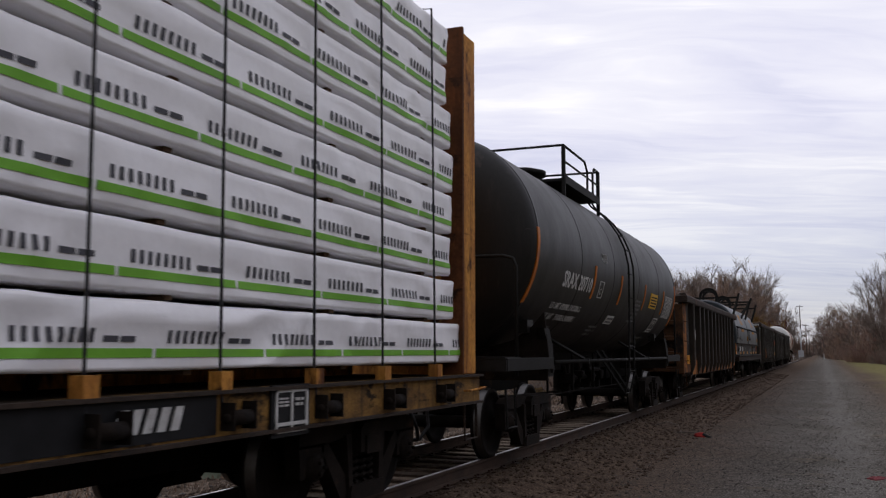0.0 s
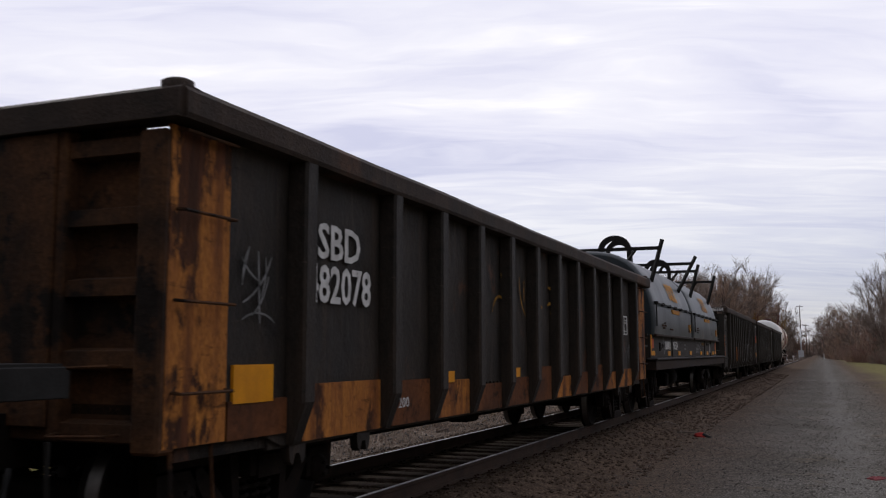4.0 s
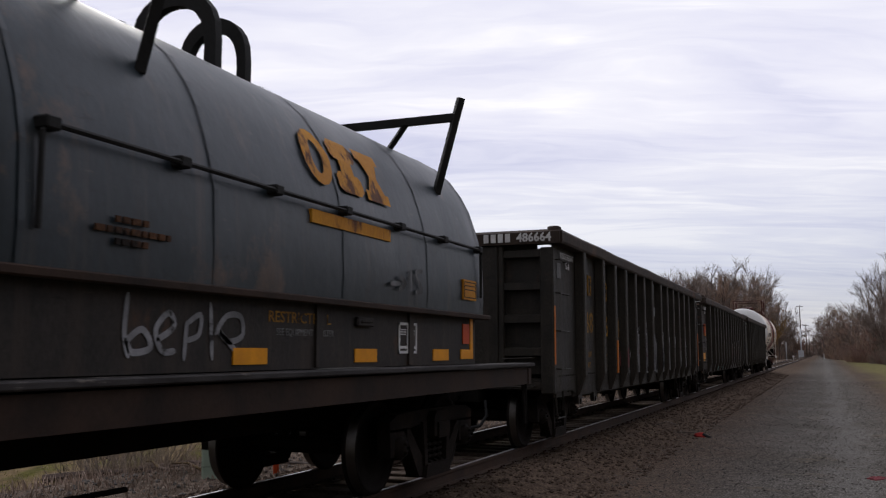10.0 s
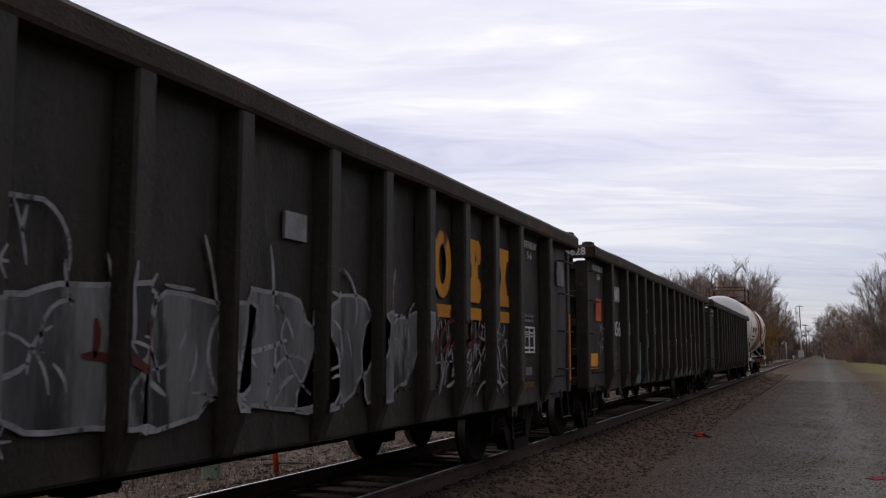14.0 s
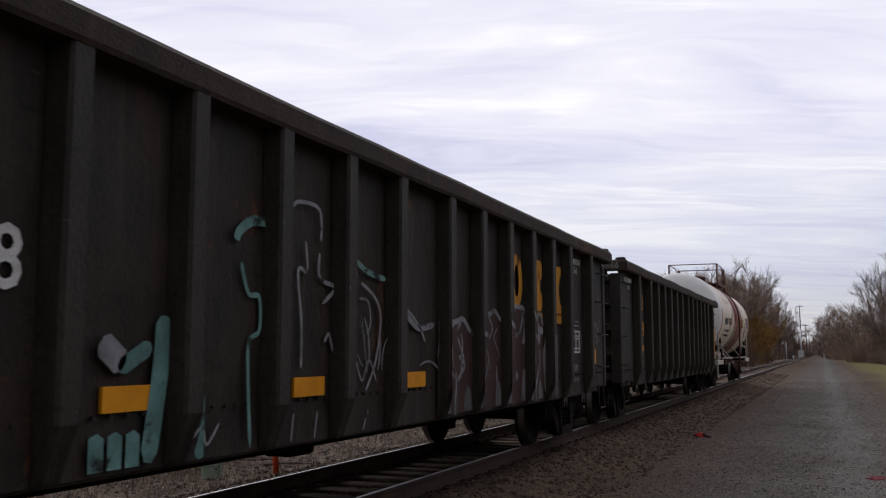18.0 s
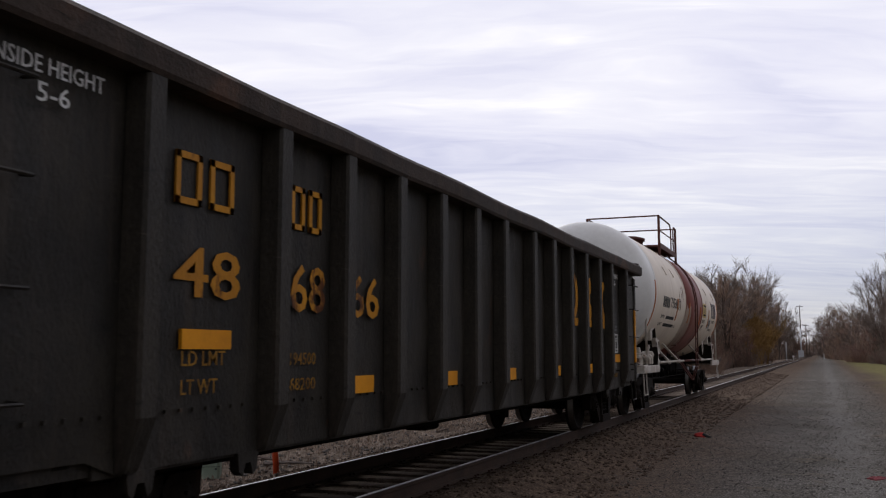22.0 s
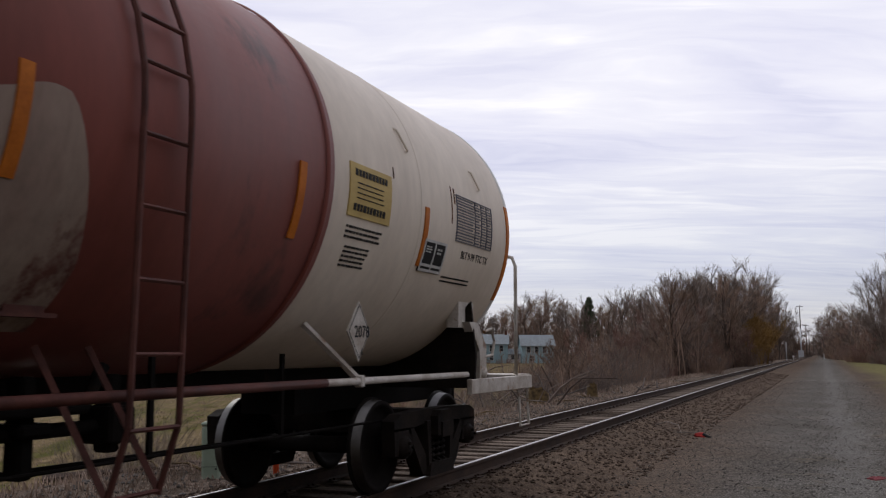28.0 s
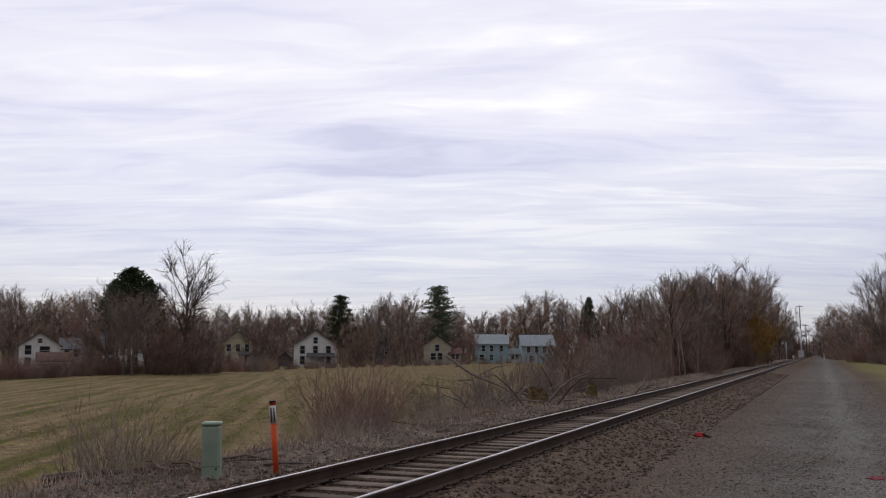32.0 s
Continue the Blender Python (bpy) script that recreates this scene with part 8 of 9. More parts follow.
# beyond the road
for xp, dep, top in ((1452, 330, 560), (1462, 300, 542), (1475, 260, 545), (1490, 240, 535), (1503, 220, 540), (1520, 200, 532), (1535, 190, 540), (1548, 150, 490), (1562, 140, 462), (1580, 130, 450), (1600, 120, 470), (1555, 200, 520), (1480, 300, 550), (1510, 280, 545)):
    x, y = lie(xp, dep)
    plant(tall if top < 500 else kinds, x, y, ((623.6 - top) / 1652.7 * dep + 1.8) / (15 if top < 500 else 12))
for xp in range(1462, 1620, 10):
    dep = np.interp(xp, [1460, 1500, 1620], [260, 170, 120]) * rt.uniform(.9, 1.2)
    for _k in range(6):
        fillers[1].append((*lie(xp + rt.uniform(-6, 6), dep * rt.uniform(1.05, 1.4)), rt.uniform(5, 9)))
        fillers[1].append((*lie(xp + rt.uniform(-6, 6), dep * rt.uniform(1.0, 1.2)), rt.uniform(2.5, 5.5)))
        fillers[rt.randrange(2)].append((*lie(xp + rt.uniform(-6, 6), dep * rt.uniform(1.0, 1.5)), rt.uniform(4, 8)))
    x, y = lie(xp, dep)
    plant(thick, x, y, rt.uniform(.4, .75))
    plant(brush, *lie(xp + 4, dep * .95), rt.uniform(.5, .9))
for xp in range(1456, 1580, 6):
    dep = np.interp(xp, [1456, 1500, 1580], [270, 190, 140]) * rt.uniform(.98, 1.2)
    plant(thick, *lie(xp + rt.uniform(-3, 3), dep), rt.uniform(.75, 1.05) * np.interp(xp, [1456, 1580], [1.45, 1.0]))
# far end of the line
for xp in range(1395, 1470, 2):
    fillers[0].append((*lie(xp, rt.uniform(850, 900)), rt.uniform(7, 10)))
for xp in range(1385, 1475, 5):
    x, y = lie(xp, rt.uniform(470, 640))
    plant(kinds, x, y, rt.uniform(.7, 1.0))
    for _k in range(4):
        fillers[0].append((*lie(xp + rt.uniform(-3, 3), rt.uniform(466, 640)), rt.uniform(6, 11)))
    plant(thick, *lie(xp + 2, rt.uniform(464, 480)), rt.uniform(.7, 1.1))

# unseen thickets beside and behind the camera, added to block low sky light
for k in range(520):
    fillers[1].append((rt.uniform(13, 26), rt.uniform(-75, 130), rt.uniform(6, 11)))
for k in range(240):
    fillers[1].append((rt.uniform(-60, 14), rt.uniform(-95, -50), rt.uniform(8, 13)))
# tall trees out of view, added to the same light-blocking belt
for k in range(26):
    plant(tall, rt.uniform(15, 28), -70 + 7.5 * k + rt.uniform(-3, 3), rt.uniform(.65, .9))
thicket("woods", fillers[0], 5, "twig", "grey-brown leafless woods behind the houses")
thicket("woods", fillers[1], 6, "twig_brown", "brown leafless undergrowth of the woods, plus unseen thickets added to block low sky light")

# ---- houses across the field ----
M["roof_grey"] = mat("roof_grey", (0.10, 0.10, 0.105), (0.06, 0.06, 0.062), 0.9, scale=2)
M["roof_brown"] = mat("roof_brown", (0.11, 0.055, 0.04), (0.06, 0.032, 0.025), 0.9, scale=2)
M["roof_blue"] = mat("roof_blue", (0.26, 0.29, 0.30), (0.19, 0.21, 0.22), 0.9, scale=2)
M["siding_white"] = mat("siding_white", (0.70, 0.69, 0.68), (0.56, 0.55, 0.54), 0.8, scale=1, bump=.1)
M["siding_blue"] = mat("siding_blue", (0.30, 0.42, 0.45), (0.24, 0.34, 0.37), 0.8, scale=1, bump=.1)
M["siding_yellow"] = mat("siding_yellow", (0.45, 0.41, 0.27), (0.33, 0.30, 0.2), 0.8, scale=1, bump=.1)
M["siding_cream"] = mat("siding_cream", (0.48, 0.43, 0.34), (0.36, 0.32, 0.25), 0.8, scale=1, bump=.1)
M["siding_grey"] = mat("siding_grey", (0.12, 0.12, 0.125), (0.08, 0.08, 0.085), 0.8, scale=1, bump=.1)
M["trim_white"] = mat("trim_white", (0.55, 0.55, 0.54), (0.42, 0.42, 0.41), 0.7, scale=2, bump=0)
M["pane"] = mat("pane", (0.03, 0.035, 0.04), (0.015, 0.017, 0.02), 0.15, scale=1, bump=0)
M["brick"] = mat("brick", (0.16, 0.07, 0.05), (0.09, 0.04, 0.03), 0.9, scale=6)


def house_window(h, x, y, z, w, t):
    bm = B()
    bx(bm, x - w / 2 - .1, x + w / 2 + .1, y - .06, y, z - .1, z + t + .1)
    f = part("window", bm, "trim_white", h)
    bm = B()
    bx(bm, x - w / 2, x + w / 2, y - .075, y - .05, z, z + t / 2 - .03)
    bx(bm, x - w / 2, x + w / 2, y - .075, y - .05, z + t / 2 + .03, z + t)
    part("pane", bm, "pane", f)


def house(xp0, xp1, base, eave, ridge, wall_m, roof_m, label, gable=True, deep=8.0, turn=0.0, wins=(), chimney=None, porch=None, depth=None):
    """Walls, a pitched roof with its overhang, windows and chimney; gable: the gable end faces the track."""
    xm = (xp0 + xp1) / 2
    d = depth or 2.9 * 1652.7 / (base - 623.6)
    zb = 1.392 - (base - 623.6) / 1652.7 * d
    w = (xp1 - xp0) / 1652.7 * d
    he, hr = (base - eave) / 1652.7 * d, (base - ridge) / 1652.7 * d
    x, y = lie(xm, d)
    h = tagged(new("house"), label, "house", group="houses across the field")
    h.matrix_basis = pose(x, y, zb, 0, 0, 22.036 - math.degrees(math.atan((xm - 784) / 1652.7)) + turn)
    a = w / 2
    bm = B()
    if gable:
        prism(bm, [(-a, -1.0), (a, -1.0), (a, he), (0, hr), (-a, he)], 0, deep)
    else:
        prism(bm, [(0, -1.0), (deep, -1.0), (deep, he), (deep / 2, hr), (0, he)], -a, a, axis="x")
    part("wall", bm, wall_m, h)
    for s in (-1, 1):
        bm = B()
        o, th = .35, .16
        if gable:
            k = (hr - he) / a
            pr = [(s * (a + o), he - k * o), (0, hr), (0, hr + th), (s * (a + o), he - k * o + th)]
            prism(bm, pr if s > 0 else pr[::-1], -.4, deep + .4)
        else:
            k = (hr - he) / (deep / 2)
            e = deep / 2 + s * (deep / 2 + o)
            pr = [(e, he - k * o), (deep / 2, hr), (deep / 2, hr + th), (e, he - k * o + th)]
            prism(bm, pr if s > 0 else pr[::-1], -a - .4, a + .4, axis="x")
        part("roof", bm, roof_m, h)
    for fx, fz, ww, hh in wins:
        house_window(h, fx * w - a, 0, fz * he, ww, hh)
    if chimney is not None:
        bm = B()
        bx(bm, chimney * w - a - .3, chimney * w - a + .3, deep * .5 - .3, deep * .5 + .3, he, hr + 1.1)
        part("chimney", bm, "brick", h)
    if porch:
        p0, p1, ph = porch
        bm = B()
        prism(bm, [(-2.2, ph * he), (0.02, ph * he + .7), (0.02, ph * he + .85), (-2.2, ph * he + .15)], p0 * w - a, p1 * w - a, axis="x")
        f = part("porch_roof", bm, roof_m, h)
        for q in np.linspace(p0, p1, 4):
            bm = B()
            xx = q * w - a
            bx(bm, xx - .07, xx + .07, -2.1, -1.95, -1, ph * he + .05)
            part("porch_post", bm, "trim_white", h)
    return h


W2 = ((.2, .62, .9, 1.5), (.5, .62, .9, 1.5), (.8, .62, .9, 1.5), (.2, .12, .9, 1.6), (.8, .12, .9, 1.6))
house(41, 108, 653, 612, 589, "siding_white", "roof_grey", "white two-storey gabled house with grey roof", wins=((.22, .62, 1, 1.6), (.62, .62, 1.6, 1.4), (.22, .12, 1, 1.5), (.5, 1.12, .7, .7)), depth=165)
house(74, 128, 655, 639, 625, "siding_white", "roof_brown", "low white garage with red-brown roof", gable=False, deep=6, depth=150)
house(112, 150, 652, 618, 600, "siding_white", "roof_grey", "white house half hidden behind bare trees", gable=False, depth=190, wins=((.3, .6, 1, 1.4), (.7, .6, 1, 1.4)))
house(186, 256, 652, 615, 588, "siding_white", "roof_grey", "white house with pale roof behind bare trees", gable=False, depth=180, wins=W2)
house(397, 449, 647, 607, 588, "siding_yellow", "roof_grey", "pale yellow two-storey house", wins=W2, depth=200, porch=(.5, 1.0, .45))
house(492, 519, 648, 636, 624, "siding_grey", "roof_brown", "small dark shed with brown roof", depth=190, deep=5)
house(522, 597, 649, 612, 586, "siding_white", "roof_grey", "white two-storey house with grey roof and porch", wins=W2 + ((.5, 1.1, .8, 1.2),), depth=188, porch=(.3, .95, .45))
house(666, 704, 647, 613, 598, "siding_grey", "roof_grey", "dark grey gabled house in shade", wins=((.5, .55, 1, 1.5),), depth=215)
house(750, 798, 643, 612, 595, "siding_cream", "roof_brown", "cream gabled house with brown roof", wins=((.5, .7, 1, 1.5), (.35, .2, 1.2, 1.6), (.6, .2, 1.2, 1.6)), depth=230, chimney=.05)
house(796, 815, 643, 627, 618, "siding_cream", "roof_brown", "low cream wing with brown roof", gable=False, depth=229, deep=6, wins=((.3, .45, .8, 1.2), (.7, .45, .8, 1.2)))
house(841, 898, 642, 609, 593, "siding_blue", "roof_blue", "pale blue two-storey house with pale roof", gable=False, wins=((.25, .6, .9, 1.5), (.5, .6, .9, 1.5), (.8, .6, .9, 1.5), (.2, .12, 1.2, 1.5), (.5, .12, .9, 1.5)), depth=245, chimney=.95)
house(898, 923, 642, 627, 619, "siding_white", "roof_blue", "low white annex between two blue houses", gable=False, depth=246, deep=5, wins=((.35, .4, .8, 1.1), (.65, .4, .8, 1.1)))
house(923, 980, 643, 612, 594, "siding_blue", "roof_blue", "pale blue two-storey house partly behind brush", gable=False, wins=((.2, .6, .9, 1.5), (.45, .6, .9, 1.5), (.7, .6, .9, 1.5), (.3, .1, .9, 1.5)), depth=243, turn=8)
house(-30, 6, 650, 622, 596, "siding_yellow", "roof_grey", "pale house at the wood's edge", depth=170, wins=((.7, .6, .9, 1.4),))

# ---- overpass, poles and boxes at the far end ----
M["concrete"] = mat("concrete", (0.05, 0.043, 0.042), (0.03, 0.026, 0.026), 0.9, scale=1)
ov = tagged(new("overpass"), "dark road overpass across the railway far away", "bridge", kind="structure")
bm = B()
bx(bm, -60, 90, 822, 832, 4.8, 6.4)
part("deck", bm, "concrete", ov)
bm = B()
bx(bm, -60, 90, 821.6, 822, 6.2, 7.4)
part("parapet", bm, "concrete", ov)
for x in (-18, 12):
    bm = B()
    bx(bm, x - 1, x + 1, 822, 832, -1, 4.8)
    part("pier", bm, "concrete", ov)
M["pole_wood"] = mat("pole_wood", (0.16, 0.13, 0.11), (0.09, 0.07, 0.06), 0.9, scale=3)
M["pole_pale"] = mat("pole_pale", (0.50, 0.52, 0.54), (0.4, 0.41, 0.43), 0.5, scale=3)


def pole(xp, dep, top, r, material, label, arms=0, dark=0):
    x, y = lie(xp, dep)
    z0 = ground_z(x, y)
    h = (623.6 - top) / 1652.7 * dep + 1.392 - z0
    p = tagged(new("utility_pole"), label, "pole")
    p.location = (x, y, z0)
    bm = B()
    tube(bm, [(0, 0, -.2), (0, 0, h * (.55 if dark else 1))], r, 8, r * .8)
    part("shaft", bm, material, p)
    if dark:
        bm = B()
        tube(bm, [(0, 0, h * .55), (0, 0, h)], r * .8, 8, r * .6)
        part("upper_shaft", bm, "pole_wood", p)
    for k in range(arms):
        bm = B()
        bx(bm, -1.1, 1.1, -.06, .06, h - .5 - k, h - .35 - k)
        part("crossarm", bm, "pole_wood", p)
    return p


pole(1414.5, 300, 541, .20, "pole_pale", "tall utility pole with a pale lower shaft", 1, 1)
pole(1424, 380, 575, .18, "pole_wood", "distant wooden utility pole", 1)
pole(1388, 230, 606, .10, "pole_pale", "short pale post beside the line")
pole(1436.5, 420, 600, .15, "pole_wood", "distant dark railway signal mast")
pole(1429, 400, 585, .14, "pole_wood", "distant weathered wooden utility pole", 1)
x, y = lie(1414, 296)
cb = tagged(new("signal_cabinet"), "pale grey trackside signal cabinet", "cabinet")
cb.location = (x, y, ground_z(x, y))
bm = B()
bx(bm, -.8, .8, -.5, .5, -.1, 2.0, .04)
part("case", bm, "pole_pale", cb)
bm = B()
bx(bm, -.9, .9, -.6, .6, 2.0, 2.12, .02)
part("lid", bm, "pole_pale", cb)
for xp, dep, hh, m in ((1454, 260, 1.6, "siding_white"), (1400, 190, .9, "siding_white"), (1461, 280, 1.2, "siding_white"), (1269.5, 95, 1.4, "bark_pale")):
    x, y = lie(xp, dep)
    p = tagged(new("marker_post"), "short weathered post beside the track" if m != "siding_white" else "small white marker post beside the line", "post")
    p.location = (x, y, ground_z(x, y))
    bm = B()
    tube(bm, [(0, 0, -.1), (0.02, 0, hh * .9), (0.02, 0, hh)], .12, 8, .1)
    bx(bm, -.2, .2, -.06, .06, hh * .7, hh, .02)
    part("post", bm, m, p)

# ---- things beside the track ----
M["box_green"] = mat("box_green", (0.27, 0.33, 0.26), (0.21, 0.26, 0.20), 0.55, scale=3, bump=.03, grain=.1)
M["post_orange"] = mat("post_orange", (0.55, 0.075, 0.02), (0.42, 0.055, 0.016), 0.6, scale=4, bump=.03, grain=.15)
M["label_white"] = mat("label_white", (0.6, 0.58, 0.58), (0.48, 0.45, 0.45), 0.6, scale=4, bump=0)
px_, py_ = -8.58, 11.95
gp = tagged(new("telecom_pedestal"), "pale green metal telecom pedestal in the gravel", "pedestal")
gp.matrix_basis = pose(px_, py_, -.50, 0, -1.0, 24)
bm = B()
bx(bm, -.135, .135, -.11, .11, -.2, .79, .03)
part("housing", bm, "box_green", gp)
bm = B()
bx(bm, -.142, .142, -.117, .117, .79, .85, .02)
part("cap", bm, "box_green", gp)
bm = B()
tube(bm, [(.085, -.11, .16), (.085, -.125, .16)], .016, 8)
part("lock", bm, "black_paint", gp)
bm = B()
bx(bm, -.137, .137, -.113, -.1, .19, .196)
part("seam", bm, "black_paint", gp)
mp_ = tagged(new("marker_post"), "orange cable marker post with a striped label", "post")
mp_.matrix_basis = pose(-7.86, 12.6, -.48, 0, -4.2, 24)
bm = B()
tube(bm, [(0, 0, -.2), (0, 0, .78)], .046, 14)
part("tube", bm, "post_orange", mp_)
bm = B()
tube(bm, [(0, 0, .78), (0, 0, 1.06)], .047, 14)
part("label", bm, "label_white", mp_, "white label with dark bars")
bm = B()
bx(bm, -.035, -.012, -.05, -.03, .80, 1.02)
bx(bm, .014, .03, -.05, -.03, .80, 1.02)
part("label_bars", bm, "black_paint", mp_)
bm = B()
tube(bm, [(0, 0, 1.06), (0, 0, 1.11), (0, 0, 1.125)], .05, 14)
part("cap", bm, "post_orange", mp_)
bm = B()
tube(bm, [(0, 0, 1.10), (0, 0, 1.13)], .052, 14)
part("top_band", bm, "black_paint", mp_)


def near_shrub(seed, h, w, n, x, y, label, twig, r=.007):
    s = shrub(seed, h, w, n, label, twig, r)
    s.location = (x, y, ground_z(x, y))
    return s


for k, (xq, dq, h, w, n) in enumerate(((596, 26.5, 1.9, 1.3, 60), (622, 27.2, 2.1, 1.5, 75), (648, 27.8, 2.15, 1.5, 75), (672, 28.6, 1.9, 1.4, 60), (636, 29.5, 2.0, 1.6, 60))):
    near_shrub(230 + k, h, w, n, *lie(xq, dq), "reddish leafless shrub in the weeds", "twig_red", .011)
rgw = random.Random(31)
for k in range(44):
    y = 12.6 + 44 * rgw.random() ** 1.15
    x = -rgw.uniform(9.6, 12.4) - .02 * y
    near_shrub(300 + k, rgw.uniform(.4, 1.15), rgw.uniform(1.0, 2.0), rgw.randint(45, 90), x, y, "dead grey-pink weeds beside the gravel", ("weed", "weed", "bark_pale", "twig")[k % 4], .0045)
near_shrub(206, 1.4, 1.7, 80, -11.2, 12.9, "dead brown weeds behind the pedestal", "bark_pale", .005)
near_shrub(207, 1.2, 1.6, 60, -10.6, 12.6, "dead brown weeds behind the pedestal", "weed", .005)
for k, (x, y, h) in enumerate(((-14.5, 36, 2.2), (-13.5, 42, 2.6), (-12.5, 47, 2.4), (-15, 50, 3.2), (-12, 55, 2.6), (-16, 45, 2.2), (-13, 33, 1.5), (-17, 33, 1.4), (-11.5, 62, 2.8), (-14, 58, 3.0), (-12.5, 66, 3.0), (-13, 52, 2.4))):
    near_shrub(210 + k, h, 3.0, 100, x, y, "leafless roadside brush with pale stems", ("twig", "bark_pale", "twig_brown")[k % 3], .008)


def blades(name, n, area, h0, h1, seed, material, label, w=.006):
    rg = random.Random(seed)
    vs, fs = [], []
    for _ in range(n):
        cx, cy_ = area(rg)
        for _k in range(5):
            x, y = cx + rg.gauss(0, .12), cy_ + rg.gauss(0, .12)
            z = ground_z(x, y) - .02
            h = rg.uniform(h0, h1)
            a = rg.uniform(0, 6.283)
            lx, ly = rg.gauss(0, .35) * h, rg.gauss(0, .35) * h
            ww = w * rg.uniform(.7, 1.6) * (1 + .03 * y)
            dx, dy = math.cos(a) * ww, math.sin(a) * ww
            o = len(vs)
            vs += [(x - dx, y - dy, z), (x + dx, y + dy, z), (x + lx * .5 + dx * .7, y + ly * .5 + dy * .7, z + h * .65), (x + lx * .5 - dx * .7, y + ly * .5 - dy * .7, z + h * .65), (x + lx, y + ly, z + h * .95)]
            fs += [(o, o + 1, o + 2, o + 3), (o + 3, o + 2, o + 4)]
    me = bpy.data.meshes.new(name)
    me.from_pydata(vs, [], fs)
    me.materials.append(M[material])
    return tagged(new(name, me), label, "grass", kind="stuff")


blades("dry_grass", 2600, along(8, 95, -13.2, -9.0, 1.5), .04, .24, 1, "dry_grass", "tan and grey dead grass beside the track")
blades("dry_grass", 1500, along(8, 60, -9.6, -7.9, 1.5), .03, .12, 2, "dry_grass", "short dead grass on the shoulder")
blades("field_grass", 3500, along(10, 60, -30, -12.8, 1.3), .02, .07, 3, "green_grass", "short green field grass")
blades("field_grass", 1800, along(12, 90, -40, -15, 1.3), .04, .13, 4, "dry_grass", "straw stubble in the field")

# stumps, cut wood and litter
M["cut_wood"] = mat("cut_wood", (0.17, 0.115, 0.05), (0.05, 0.034, 0.02), 0.9, scale=7)
for x, y, r, h in ((-9.75, 33.4, .38, .62), (-9.0, 38.8, .22, .55)):
    st = tagged(new("tree_stump"), "broken yellowish tree stump with dark bark", "stump")
    st.location = (x, y, ground_z(x, y))
    bm = B()
    rgs = random.Random(int(r * 100))
    lathe(bm, [(-.1, r * 1.25), (.1, r * 1.05), (h * .6, r), (h, r * .92)], 14)
    for v in bm.verts:
        v.co = (v.co.x * rgs.uniform(.92, 1.08), v.co.z * rgs.uniform(.92, 1.08), v.co.y + (rgs.uniform(-.15, .12) if v.co.y > h * .9 else 0))
    part("bark", bm, "cut_wood", st)
    bm = B()
    lathe(bm, [(h * .8, r * .9), (h * .84, 0)], 14)
    for v in bm.verts:
        v.co = (v.co.x, v.co.z, v.co.y)
    part("cut_face", bm, "cut_wood", st)
    bm = B()
    tube(bm, [(r * .8, 0, h * .4), (r, .02, h * 1.2)], .06, 6, .02)
    part("splinter", bm, "bark", st)


def branch(pts, r, material, label, name="fallen_branch"):
    b = tagged(new(name), label, "branch")
    o = Vector(pts[0])
    b.location = o
    bm = B()
    tube(bm, [Vector(p) - o for p in pts], r, 6, r * .4)
    part("wood", bm, material, b)
    return b


rgd = random.Random(12)
for k in range(46):
    y = 12 + 60 * rgd.random() ** 1.3
    x = rgd.uniform(-10.8, -8.2)
    a, ln = rgd.uniform(0, 3.14), rgd.uniform(.25, 1.1)
    z = ground_z(x, y) + .04
    branch([(x, y, z), (x + math.cos(a) * ln * .5, y + math.sin(a) * ln * .5, z + rgd.uniform(0, .1)), (x + math.cos(a) * ln, y + math.sin(a) * ln, z + rgd.uniform(0, .06))], rgd.uniform(.012, .04), rgd.choice(("bark_pale", "cut_wood", "bark")), "broken pale branch lying in the weeds")
branch([(-10.6, 13.0, -.55), (-10.3, 12.9, -.50), (-9.6, 13.2, -.47), (-8.8, 13.6, -.50)], .07, "bark", "dark rotten log beside the gravel", "log")
branch([(-12.2, 12.3, -.72), (-11.3, 12.6, -.60), (-10.4, 12.9, -.58)], .08, "bark", "dark rotten log beside the gravel", "log")
for k in range(26):
    a = rgd.uniform(-.5, .5)
    x, y = rgd.uniform(-12.6, -9.4), rgd.uniform(12.2, 14.0)
    ln = rgd.uniform(.5, 1.6)
    z = ground_z(x, y) + .05
    branch([(x, y, z), (x + math.cos(a) * ln * .5, y + math.sin(a) * ln * .5, z + rgd.uniform(.0, .12)), (x + math.cos(a) * ln, y + math.sin(a) * ln, z + rgd.uniform(-.02, .08))], rgd.uniform(.012, .04), "bark", "dark rotten branch lying in the weeds")
for k in range(44):
    xq, dq = rgd.uniform(800, 985), rgd.uniform(33, 46)
    x, y = lie(xq, dq)
    z = ground_z(x, y)
    a, ln, up_ = rgd.uniform(0, 6.28), rgd.uniform(.8, 2.6), rgd.uniform(.1, 1.3)
    p = Vector((x, y, z - .05))
    q = p + Vector((math.cos(a) * ln * .6, math.sin(a) * ln * .6, up_))
    r = q + Vector((math.cos(a + .5) * ln * .5, math.sin(a + .5) * ln * .5, rgd.uniform(-.5, .4)))
    branch([p, p.lerp(q, .55) + Vector((0, 0, .12)), q, r], rgd.uniform(.015, .05), rgd.choice(("bark", "bark_pale", "twig", "bark")), "bare branch of a brush heap beside the track")
branch([(-16.8, 42, 1.2), (-15.2, 41, .4), (-13.2, 40, -.2), (-11.5, 38, -.6)], .07, "bark", "dark leaning fallen branch")
branch([(-16.2, 41.6, .7), (-15.6, 42.6, 1.1), (-15, 43, 1.0)], .035, "bark", "thin forked dead branch")
branch([(-15.0, 40.9, .2), (-14.2, 41.6, .7), (-13.6, 42, .8)], .03, "bark", "thin forked dead branch")
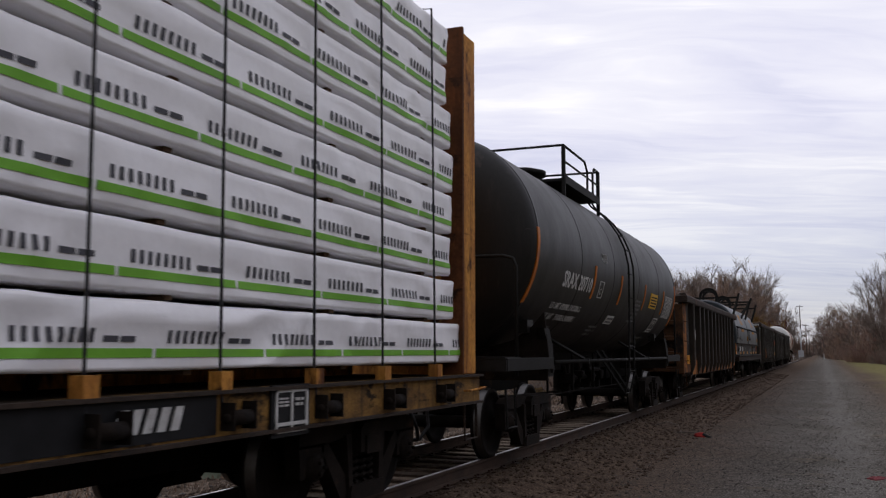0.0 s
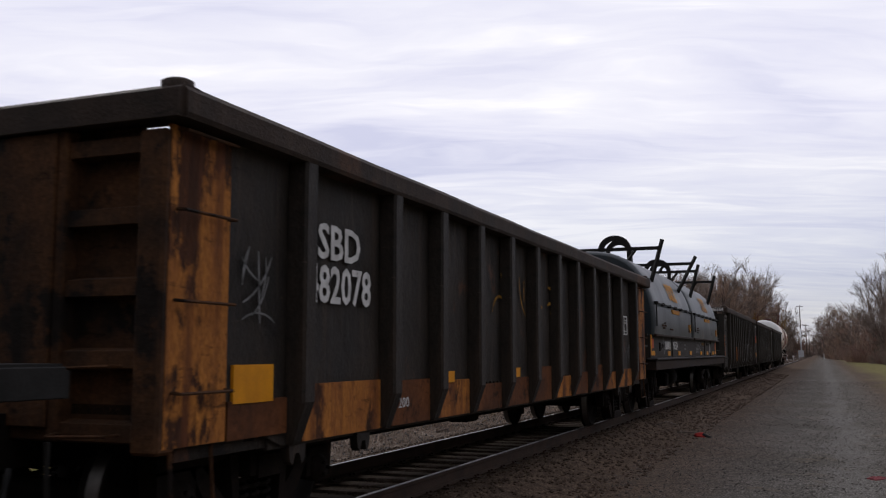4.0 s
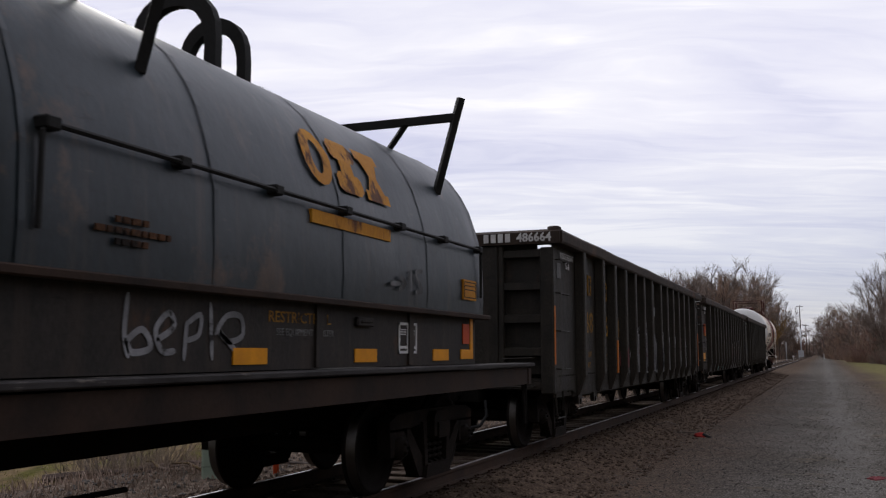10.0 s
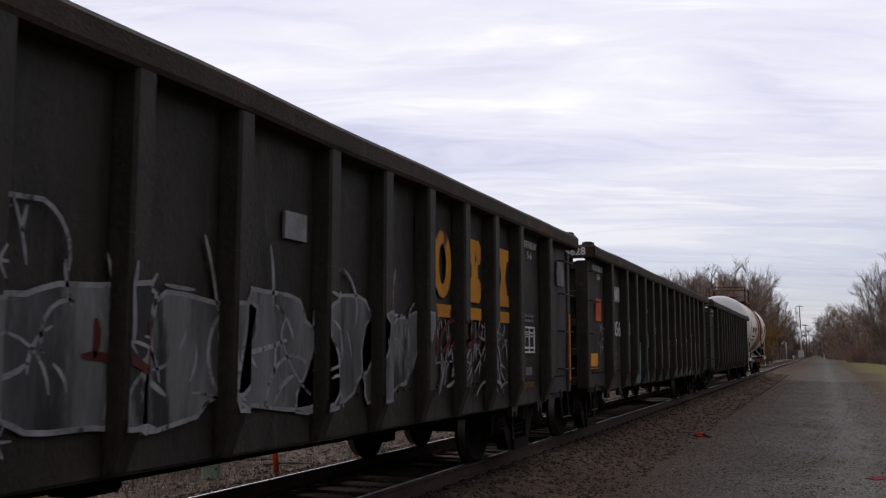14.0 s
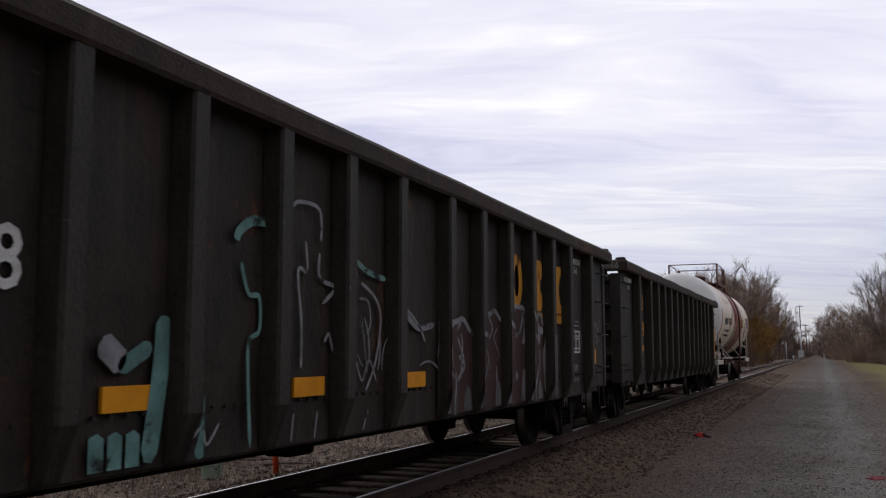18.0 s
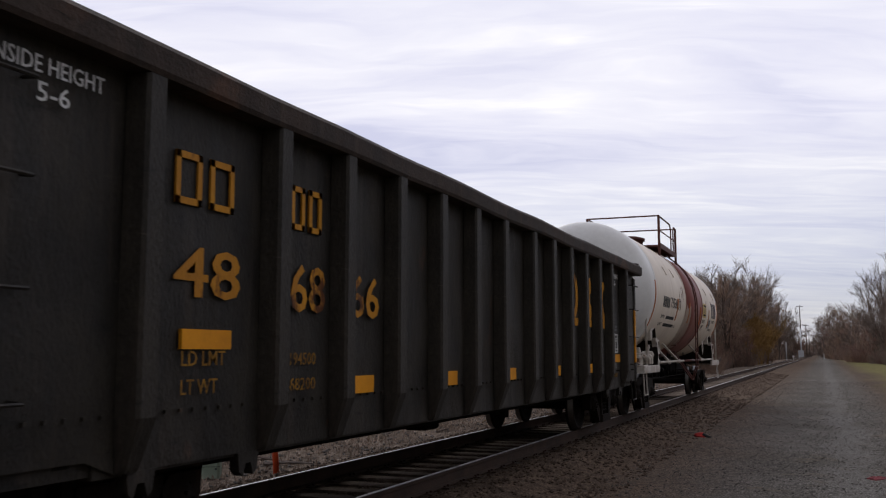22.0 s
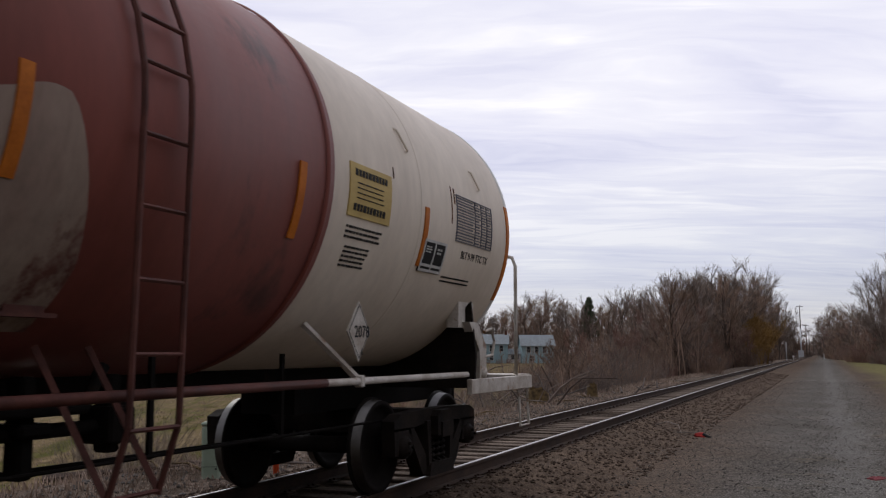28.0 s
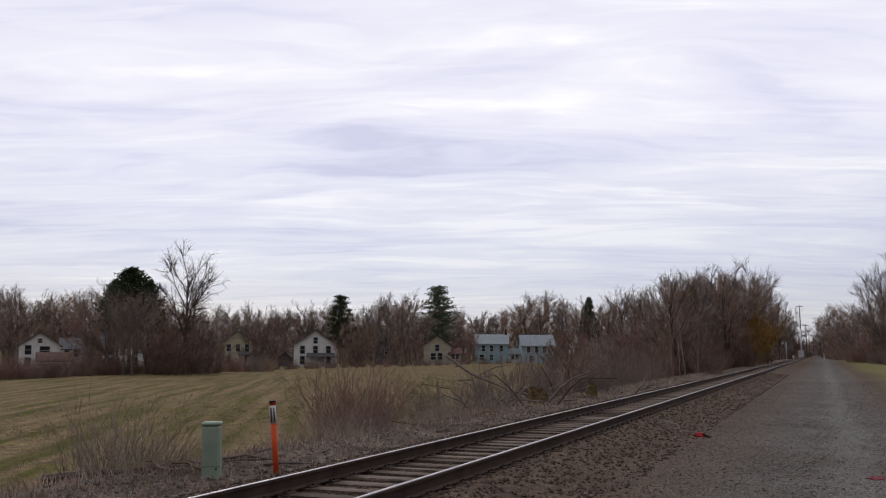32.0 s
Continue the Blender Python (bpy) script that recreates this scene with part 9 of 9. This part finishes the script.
for k in range(7):
    y = 42 + rgd.uniform(-2, 6)
    x = -7.9 + rgd.uniform(-.9, .5)
    branch([(x, y, -.35), (x + rgd.uniform(-.4, .4), y + rgd.uniform(-.6, .6), rgd.uniform(-.25, .15))], .05, "bark_pale", "pale split wood beside the track", "split_wood")
# the bent pale stick and the small red rag on the ballast
branch([(-3.55, 21.0, -.22), (-3.2, 20.8, -.10), (-2.9, 20.4, -.13), (-2.75, 19.8, -.26)], .014, "bark_pale", "bent pale stick lying on the ballast", "stick")
branch([(-2.9, 20.2, -.27), (-2.5, 19.9, -.24), (-2.3, 19.8, -.27)], .014, "bark_pale", "straight pale stick lying on the ballast", "stick")
M["rag_red"] = mat("rag_red", (0.36, 0.03, 0.025), (0.2, 0.018, 0.016), 0.7, scale=6)
rag = tagged(new("red_rag"), "crumpled red rag lying on the gravel", "rag")
rag.location = (-2.36, 19.72, -.29)
bm = B()
bmesh.ops.create_icosphere(bm, subdivisions=2, radius=.1)
for v in bm.verts:
    v.co = Vector((v.co.x * 1.3, v.co.y, max(v.co.z, -.3) * .7)) * (1 + .45 * noise.noise(v.co * 14))
part("cloth", bm, "rag_red", rag)
bm = B()
tube(bm, [(.05, -.05, .04), (.14, -.08, .0), (.2, -.08, -.03)], .03, 6)
part("knot", bm, "black_paint", rag)
M["spray_pink"] = mat("spray_pink", (0.26, 0.05, 0.06), (0.15, 0.05, 0.055), 0.95, scale=12, grain=.6)
sp = tagged(new("paint_mark"), "faded red survey paint on the gravel", "paint mark")
sp.location = (0.62, 14.46, 0)
bm = B()
rgp = random.Random(2)
for k in range(140):
    a, q = rgp.uniform(0, 6.28), .12 * math.sqrt(rgp.random())
    x, y = q * math.cos(a), 1.6 * q * math.sin(a)
    s = rgp.uniform(.006, .014)
    z = ground_z(.62 + x, 14.46 + y) + .01
    bx(bm, x - s, x + s, y - s, y + s, z - .01, z + .004)
part("speckles", bm, "spray_pink", sp)


# ---- what moves ----
def motions():
    ts = [0.5 * k for k in range(65)]
    for m in MOVES:
        thing, u0 = m[0], m[1]
        z = m[2] if len(m) > 2 else 0.0
        walk(thing, [(t, pose(TRACK_X, u0 - gone(t), z)) for t in ts])
    fine = [0.1 * k for k in range(321)]
    turn = [(t, math.degrees(gone(t) / WR)) for t in fine]
    for w, y in SPINS:
        walk(w, [(t, pose(0, y, WR, a % 360.0)) for t, a in turn])


motions()
